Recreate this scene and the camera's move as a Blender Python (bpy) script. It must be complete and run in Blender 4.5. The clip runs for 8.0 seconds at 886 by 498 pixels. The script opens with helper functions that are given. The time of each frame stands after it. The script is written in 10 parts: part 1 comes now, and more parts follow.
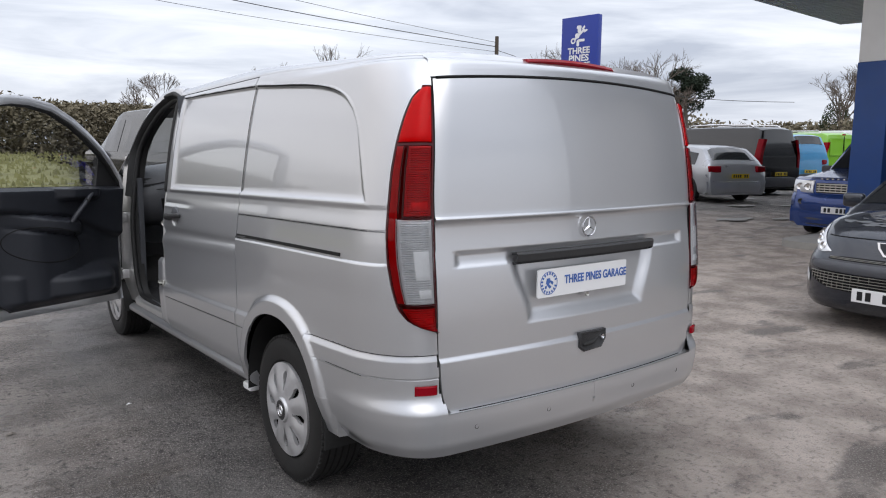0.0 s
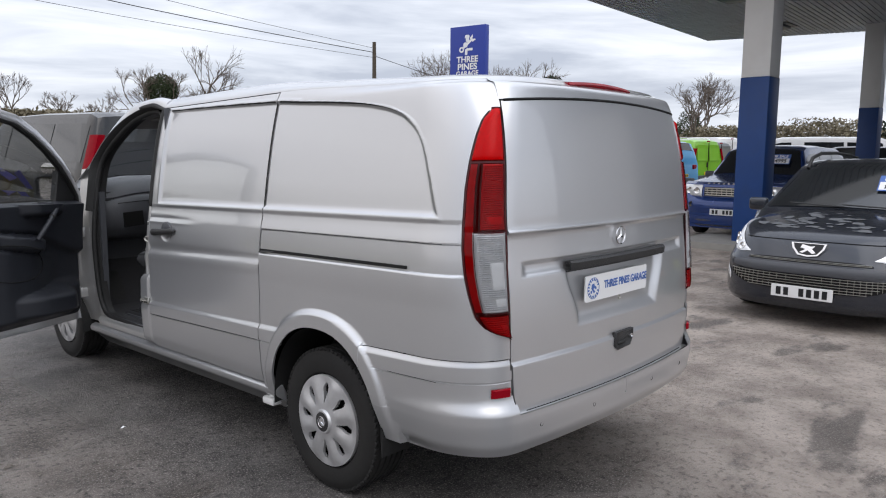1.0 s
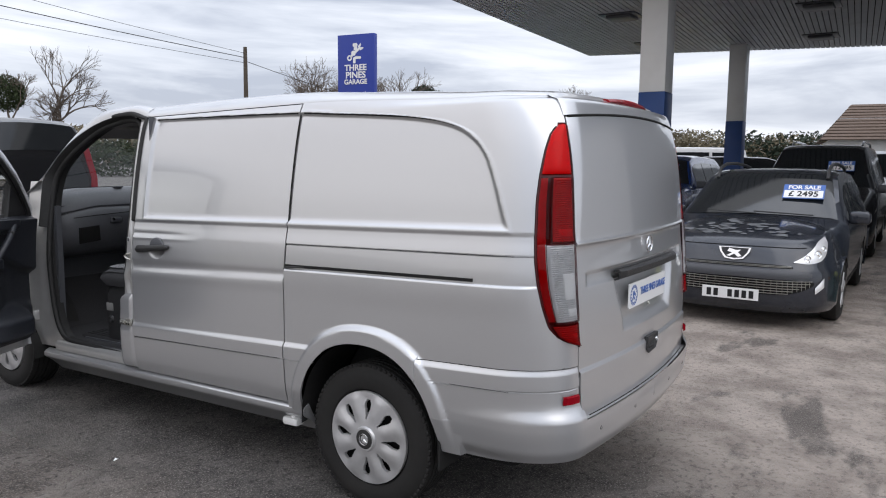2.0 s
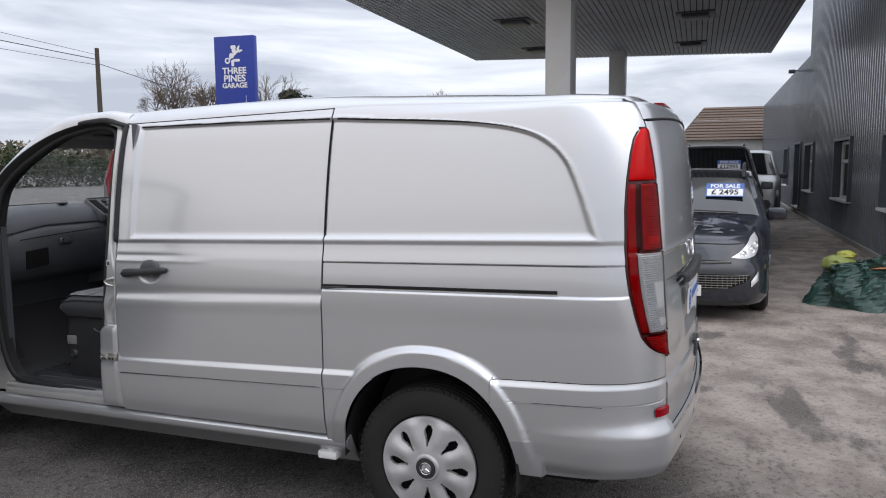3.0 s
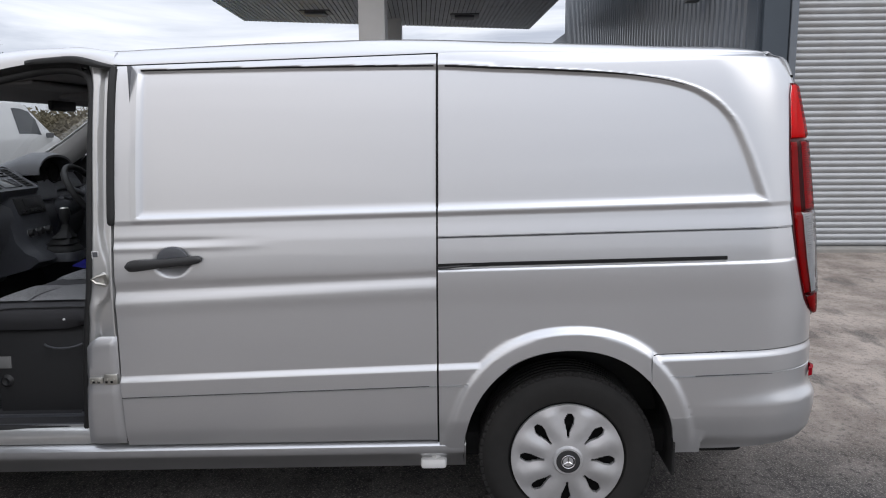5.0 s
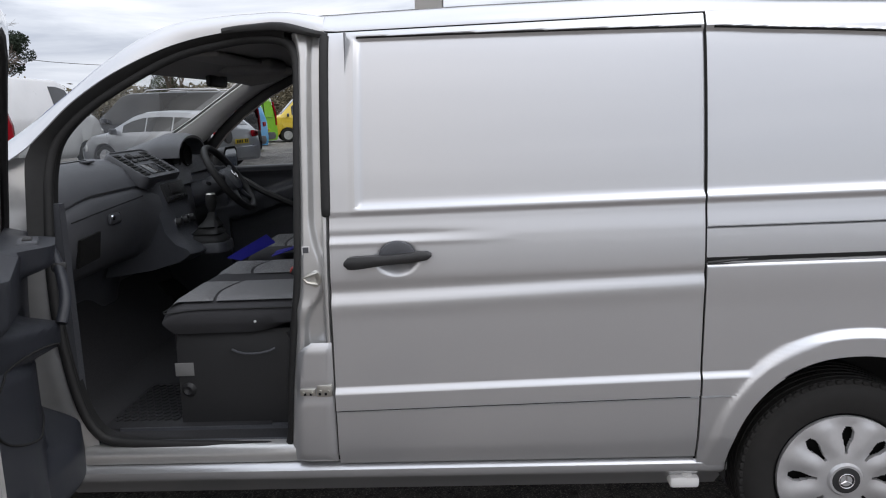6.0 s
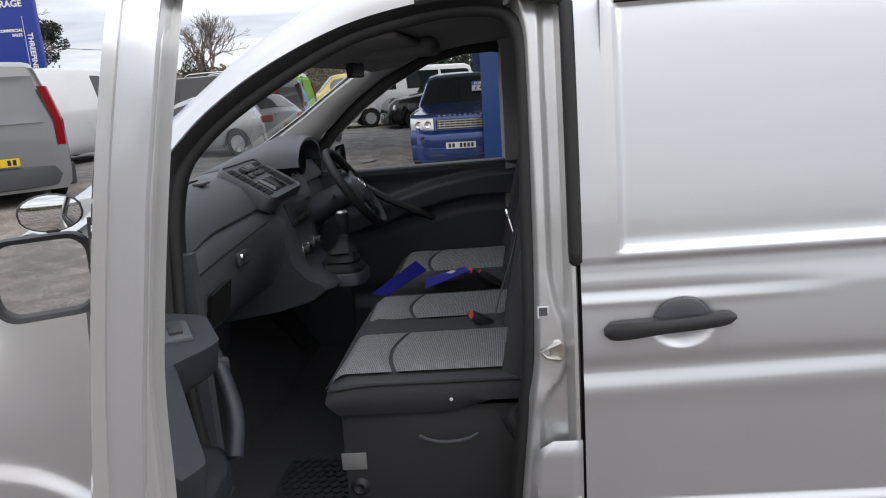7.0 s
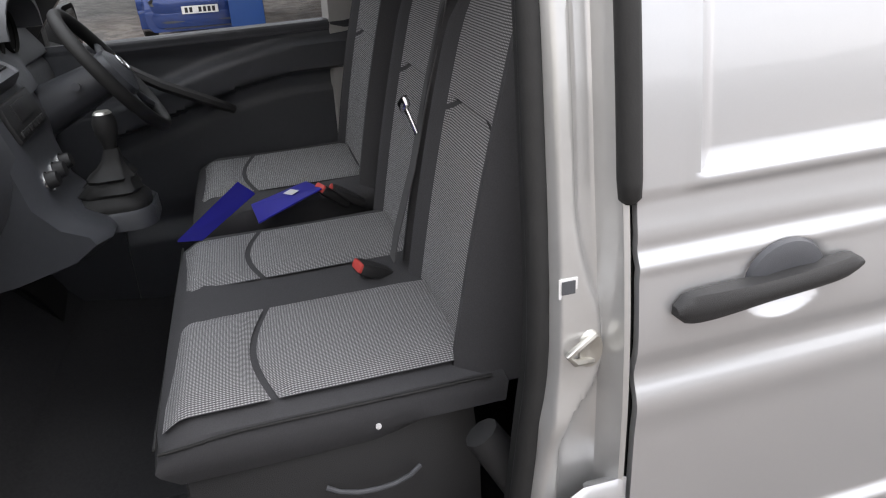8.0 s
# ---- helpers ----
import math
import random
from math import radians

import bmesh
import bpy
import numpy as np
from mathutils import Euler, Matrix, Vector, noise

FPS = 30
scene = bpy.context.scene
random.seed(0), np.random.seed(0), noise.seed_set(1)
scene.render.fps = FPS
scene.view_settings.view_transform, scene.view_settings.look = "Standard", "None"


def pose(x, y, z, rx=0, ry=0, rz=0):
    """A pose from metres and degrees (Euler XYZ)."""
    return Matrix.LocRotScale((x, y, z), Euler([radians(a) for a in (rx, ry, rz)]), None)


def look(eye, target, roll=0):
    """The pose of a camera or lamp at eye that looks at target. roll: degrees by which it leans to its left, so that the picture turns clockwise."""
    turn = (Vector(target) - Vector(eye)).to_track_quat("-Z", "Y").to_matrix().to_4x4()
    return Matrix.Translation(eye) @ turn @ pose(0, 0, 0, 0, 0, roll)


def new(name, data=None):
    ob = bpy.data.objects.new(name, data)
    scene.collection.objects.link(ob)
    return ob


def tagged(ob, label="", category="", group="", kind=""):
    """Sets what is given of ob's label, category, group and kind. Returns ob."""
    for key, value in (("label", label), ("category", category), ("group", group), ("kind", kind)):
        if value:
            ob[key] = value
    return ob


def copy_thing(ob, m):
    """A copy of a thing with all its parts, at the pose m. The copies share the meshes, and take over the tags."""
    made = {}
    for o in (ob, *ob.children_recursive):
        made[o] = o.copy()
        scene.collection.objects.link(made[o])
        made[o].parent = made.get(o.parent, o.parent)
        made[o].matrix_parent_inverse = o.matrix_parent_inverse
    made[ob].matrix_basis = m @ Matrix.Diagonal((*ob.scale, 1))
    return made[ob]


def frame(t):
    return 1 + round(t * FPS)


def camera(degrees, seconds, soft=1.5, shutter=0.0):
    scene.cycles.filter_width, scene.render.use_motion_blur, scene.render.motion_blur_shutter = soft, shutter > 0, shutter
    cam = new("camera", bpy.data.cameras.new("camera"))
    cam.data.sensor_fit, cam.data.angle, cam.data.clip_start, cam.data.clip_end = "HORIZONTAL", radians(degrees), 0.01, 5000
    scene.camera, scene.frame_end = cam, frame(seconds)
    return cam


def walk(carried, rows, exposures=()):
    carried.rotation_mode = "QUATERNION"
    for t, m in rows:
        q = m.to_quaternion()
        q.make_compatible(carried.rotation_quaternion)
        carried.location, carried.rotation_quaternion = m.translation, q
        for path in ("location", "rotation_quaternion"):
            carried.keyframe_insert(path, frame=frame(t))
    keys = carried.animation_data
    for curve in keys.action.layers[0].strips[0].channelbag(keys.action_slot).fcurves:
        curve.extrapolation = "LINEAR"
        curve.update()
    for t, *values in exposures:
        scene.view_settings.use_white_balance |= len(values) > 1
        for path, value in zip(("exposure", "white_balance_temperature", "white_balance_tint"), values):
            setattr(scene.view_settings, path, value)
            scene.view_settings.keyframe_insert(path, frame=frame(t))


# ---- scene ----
cam = camera(62.6, 8.0, soft=1.1)
PATH = [
    (0, (-2.25, -1.961, 1.509), (-1.059, -0.378, 1.233), 0.5),
    (0.5, (-2.585, -1.796, 1.526), (-1.264, -0.319, 1.255), 0.3),
    (1, (-2.89, -1.597, 1.551), (-1.446, -0.238, 1.291), 0.4),
    (1.5, (-3.199, -1.357, 1.571), (-1.64, -0.128, 1.322), 0.5),
    (1.7, (-3.282, -1.226, 1.565), (-1.679, -0.056, 1.321), 0.6),
    (2.8, (-3.568, -0.393, 1.584), (-1.771, 0.456, 1.36), -0.4),
    (3, (-3.598, -0.215, 1.584), (-1.768, 0.559, 1.359), -0.5),
    (3.5, (-3.619, 0.233, 1.608), (-1.719, 0.814, 1.381), -0.9),
    (4, (-3.618, 0.642, 1.607), (-1.67, 1.02, 1.361), -1.2),
    (4.2, (-3.603, 0.778, 1.599), (-1.643, 1.079, 1.343), -1.2),
    (5.3, (-3.465, 1.598, 1.54), (-1.492, 1.642, 1.217), -0.4),
    (5.5, (-3.399, 1.75, 1.556), (-1.43, 1.811, 1.211), -0.7),
    (6, (-3.211, 2.188, 1.562), (-1.25, 2.298, 1.182), -1.2),
    (6.5, (-2.912, 2.576, 1.586), (-0.968, 2.805, 1.174), -2.6),
    (7, (-2.502, 2.822, 1.647), (-0.565, 3.026, 1.195), -3.8),
    (7.5, (-2.04, 2.958, 1.625), (-0.134, 2.854, 1.029), -3.4),
    (8, (-1.671, 3.127, 1.559), (0.099, 2.693, 0.735), -3.1),
]
EXPOSURES = [(0.0, 0.13, 6500, 10), (4.2, 0.13, 6500, 10), (6.0, 0.16, 6550, 10), (6.5, 0.2, 6700, 10), (7.0, 0.36, 6680, 10), (7.5, 0.72, 6850, 11), (8.0, 1.1, 6900, 11)]
SKY, SUN = 0.118, 0.6
walk(cam, [(t, look(eye, target, roll)) for t, eye, target, roll in PATH], exposures=EXPOSURES)

# ---- world, sun ----
world = bpy.data.worlds.new("overcast_sky")
scene.world = world
world.use_nodes = True
wn = world.node_tree
wn.nodes.clear()


def wnode(kind, **kw):
    n = wn.nodes.new(kind)
    for k, v in kw.items():
        n.inputs[k].default_value = v
    return n


SUN_AZ, SUN_EL = 205.0, 42.0      # compass degrees from +y towards +x, height
w_out = wnode("ShaderNodeOutputWorld")
w_bg = wnode("ShaderNodeBackground")
w_sky = wn.nodes.new("ShaderNodeTexSky")
w_sky.sky_type = "NISHITA"
w_sky.sun_disc = False
w_sky.sun_elevation = radians(SUN_EL)
w_sky.sun_rotation = radians(SUN_AZ)
w_sky.dust_density = 3.0
w_tc = wn.nodes.new("ShaderNodeTexCoord")
w_map = wn.nodes.new("ShaderNodeMapping")
w_map.inputs["Scale"].default_value = (1.6, 1.6, 13.0)
w_noise = wnode("ShaderNodeTexNoise", Scale=1.5, Detail=7.0, Roughness=0.55, Distortion=0.5)
w_ramp = wn.nodes.new("ShaderNodeValToRGB")
w_ramp.color_ramp.elements[0].position = 0.36
w_ramp.color_ramp.elements[0].color = (0.50, 0.54, 0.64, 1)
w_ramp.color_ramp.elements[1].position = 0.62
w_ramp.color_ramp.elements[1].color = (0.92, 0.95, 1.03, 1)
w_mid = w_ramp.color_ramp.elements.new(0.48)
w_mid.color = (0.70, 0.74, 0.83, 1)
w_gain = wn.nodes.new("ShaderNodeVectorMath")
w_gain.operation = "MULTIPLY"
w_gain.inputs[1].default_value = (9.0, 9.0, 9.0)
# a warm break in the cloud low in the west
w_dot = wn.nodes.new("ShaderNodeVectorMath")
w_dot.operation = "DOT_PRODUCT"
w_dot.inputs[1].default_value = (-0.80, 0.60, 0.10)
w_glow = wn.nodes.new("ShaderNodeMapRange")
w_glow.inputs["From Min"].default_value = 0.55
w_glow.inputs["From Max"].default_value = 1.0
w_warm = wn.nodes.new("ShaderNodeMix")
w_warm.data_type = "RGBA"
w_warm.blend_type = "MIX"
w_warm.inputs["B"].default_value = (11.5, 10.2, 9.0, 1)
w_half = wn.nodes.new("ShaderNodeMath")
w_half.operation = "MULTIPLY"
w_half.inputs[1].default_value = 0.40
w_mix = wn.nodes.new("ShaderNodeMix")
w_mix.data_type = "RGBA"
w_mix.inputs["Factor"].default_value = 0.9
for a, b in ((w_tc.outputs["Generated"], w_map.inputs["Vector"]), (w_map.outputs["Vector"], w_noise.inputs["Vector"]),
             (w_noise.outputs["Fac"], w_ramp.inputs["Fac"]), (w_ramp.outputs["Color"], w_gain.inputs[0]),
             (w_tc.outputs["Generated"], w_dot.inputs[0]), (w_dot.outputs["Value"], w_glow.inputs["Value"]),
             (w_glow.outputs["Result"], w_half.inputs[0]), (w_half.outputs["Value"], w_warm.inputs["Factor"]),
             (w_gain.outputs["Vector"], w_warm.inputs["A"]), (w_sky.outputs["Color"], w_mix.inputs["A"]),
             (w_warm.outputs["Result"], w_mix.inputs["B"]), (w_mix.outputs["Result"], w_bg.inputs["Color"]),
             (w_bg.outputs["Background"], w_out.inputs["Surface"])):
    wn.links.new(a, b)
# an overcast dome grows brighter towards the zenith
w_sep = wn.nodes.new("ShaderNodeSeparateXYZ")
w_dome = wn.nodes.new("ShaderNodeMapRange")
for k_, v_ in (("From Min", 0.34), ("From Max", 0.95), ("To Min", 1.0), ("To Max", 2.0)):
    w_dome.inputs[k_].default_value = v_
w_lift = wn.nodes.new("ShaderNodeVectorMath")
w_lift.operation = "SCALE"
for a, b in ((w_tc.outputs["Generated"], w_sep.inputs[0]), (w_sep.outputs["Z"], w_dome.inputs["Value"]), (w_mix.outputs["Result"], w_lift.inputs[0]),
             (w_dome.outputs["Result"], w_lift.inputs["Scale"]), (w_lift.outputs["Vector"], w_bg.inputs["Color"])):
    wn.links.new(a, b)
w_bg.inputs["Strength"].default_value = SKY

sun_data = bpy.data.lights.new("sun", "SUN")
sun_data.energy = SUN
sun_data.angle = radians(60)
sun_data.color = (1.0, 0.975, 0.945)
sun = new("sun", sun_data)
az, el = radians(SUN_AZ), radians(SUN_EL + 12)
sun.matrix_world = look((50 * math.sin(az) * math.cos(el), 50 * math.cos(az) * math.cos(el), 50 * math.sin(el)), (0, 0, 0))

# ---- materials ----
def mat(name, color, rough=0.5, metal=0.0, coat=0.0, noise=0.0, scale=20.0, bump=0.0, bscale=200.0, rough_var=0.0, spec=0.5, dirt=0.0, dirt_color=(0.2, 0.18, 0.15), trans=0.0, ior=1.45, coat_rough=0.05):
    m = bpy.data.materials.new(name)
    m.use_nodes = True
    nt = m.node_tree
    p = nt.nodes["Principled BSDF"]
    p.inputs["Base Color"].default_value = (*color, 1)
    p.inputs["Roughness"].default_value = rough
    p.inputs["Metallic"].default_value = metal
    p.inputs["Coat Weight"].default_value = coat
    p.inputs["Coat Roughness"].default_value = coat_rough
    p.inputs["Specular IOR Level"].default_value = spec
    p.inputs["Transmission Weight"].default_value = trans
    p.inputs["IOR"].default_value = ior
    tc = nt.nodes.new("ShaderNodeTexCoord")

    def tex(s, detail=5.0):
        n = nt.nodes.new("ShaderNodeTexNoise")
        n.inputs["Scale"].default_value = s
        n.inputs["Detail"].default_value = detail
        nt.links.new(tc.outputs["Object"], n.inputs["Vector"])
        return n
    last = None
    if noise > 0:
        n = tex(scale)
        r = nt.nodes.new("ShaderNodeMix")
        r.data_type = "RGBA"
        r.inputs["A"].default_value = (*[c * (1 - noise) for c in color], 1)
        r.inputs["B"].default_value = (*[min(1, c * (1 + noise)) for c in color], 1)
        nt.links.new(n.outputs["Fac"], r.inputs["Factor"])
        last = r.outputs["Result"]
    if dirt > 0:
        n = tex(2.3, 8.0)
        mr = nt.nodes.new("ShaderNodeMapRange")
        mr.inputs["From Min"].default_value = 0.48
        mr.inputs["From Max"].default_value = 0.72
        mr.inputs["To Max"].default_value = dirt
        nt.links.new(n.outputs["Fac"], mr.inputs["Value"])
        r = nt.nodes.new("ShaderNodeMix")
        r.data_type = "RGBA"
        r.inputs["A"].default_value = (*color, 1)
        r.inputs["B"].default_value = (*dirt_color, 1)
        nt.links.new(mr.outputs["Result"], r.inputs["Factor"])
        if last:
            nt.links.new(last, r.inputs["A"])
        last = r.outputs["Result"]
    if last:
        nt.links.new(last, p.inputs["Base Color"])
    if rough_var > 0:
        n = tex(3.0, 6.0)
        mr = nt.nodes.new("ShaderNodeMapRange")
        mr.inputs["To Min"].default_value = max(0.02, rough - rough_var)
        mr.inputs["To Max"].default_value = min(1, rough + rough_var)
        nt.links.new(n.outputs["Fac"], mr.inputs["Value"])
        nt.links.new(mr.outputs["Result"], p.inputs["Roughness"])
    if bump > 0:
        n = tex(bscale, 3.0)
        b = nt.nodes.new("ShaderNodeBump")
        b.inputs["Strength"].default_value = bump
        b.inputs["Distance"].default_value = 0.002
        nt.links.new(n.outputs["Fac"], b.inputs["Height"])
        nt.links.new(b.outputs["Normal"], p.inputs["Normal"])
    return m


def thin_glass(name, tint=(0.9, 0.94, 0.92), gloss=0.55):
    """Clear pane: light passes straight on, the mirror part grows at grazing angles."""
    m = bpy.data.materials.new(name)
    m.use_nodes = True
    nt = m.node_tree
    nt.nodes.clear()
    o = nt.nodes.new("ShaderNodeOutputMaterial")
    t = nt.nodes.new("ShaderNodeBsdfTransparent")
    t.inputs["Color"].default_value = (*tint, 1)
    g = nt.nodes.new("ShaderNodeBsdfGlossy")
    g.inputs["Roughness"].default_value = 0.03
    f = nt.nodes.new("ShaderNodeFresnel")
    f.inputs["IOR"].default_value = 1.5
    k = nt.nodes.new("ShaderNodeMath")
    k.operation = "MULTIPLY"
    k.inputs[1].default_value = gloss
    x = nt.nodes.new("ShaderNodeMixShader")
    nt.links.new(f.outputs[0], k.inputs[0])
    nt.links.new(k.outputs[0], x.inputs[0])
    nt.links.new(t.outputs[0], x.inputs[1])
    nt.links.new(g.outputs[0], x.inputs[2])
    nt.links.new(x.outputs[0], o.inputs[0])
    return m


def wave_mat(name, c1, c2, scale, rough=0.9, axis="X", mix_noise=0.3, dots=False):
    """Woven stripes in object space."""
    m = mat(name, c1, rough, bump=0.5, bscale=900)
    nt = m.node_tree
    p = nt.nodes["Principled BSDF"]
    tc = nt.nodes.new("ShaderNodeTexCoord")
    w = nt.nodes.new("ShaderNodeTexWave")
    w.bands_direction = axis
    w.inputs["Scale"].default_value = scale
    w.inputs["Distortion"].default_value = 0.0
    nt.links.new(tc.outputs["Object"], w.inputs["Vector"])
    mr = nt.nodes.new("ShaderNodeMapRange")
    mr.inputs["From Min"].default_value = 0.35
    mr.inputs["From Max"].default_value = 0.65
    nt.links.new(w.outputs["Fac"], mr.inputs["Value"])
    fac = mr.outputs["Result"]
    if dots:
        w2 = nt.nodes.new("ShaderNodeTexWave")
        w2.bands_direction = dots
        w2.inputs["Scale"].default_value = scale * 0.8
        nt.links.new(tc.outputs["Object"], w2.inputs["Vector"])
        mm = nt.nodes.new("ShaderNodeMath")
        mm.operation = "MULTIPLY"
        mr2 = nt.nodes.new("ShaderNodeMapRange")
        mr2.inputs["To Min"].default_value = 0.25
        nt.links.new(w2.outputs["Fac"], mr2.inputs["Value"])
        nt.links.new(fac, mm.inputs[0])
        nt.links.new(mr2.outputs["Result"], mm.inputs[1])
        fac = mm.outputs[0]
    r = nt.nodes.new("ShaderNodeMix")
    r.data_type = "RGBA"
    r.inputs["A"].default_value = (*c1, 1)
    r.inputs["B"].default_value = (*c2, 1)
    nt.links.new(fac, r.inputs["Factor"])
    nt.links.new(r.outputs["Result"], p.inputs["Base Color"])
    return m


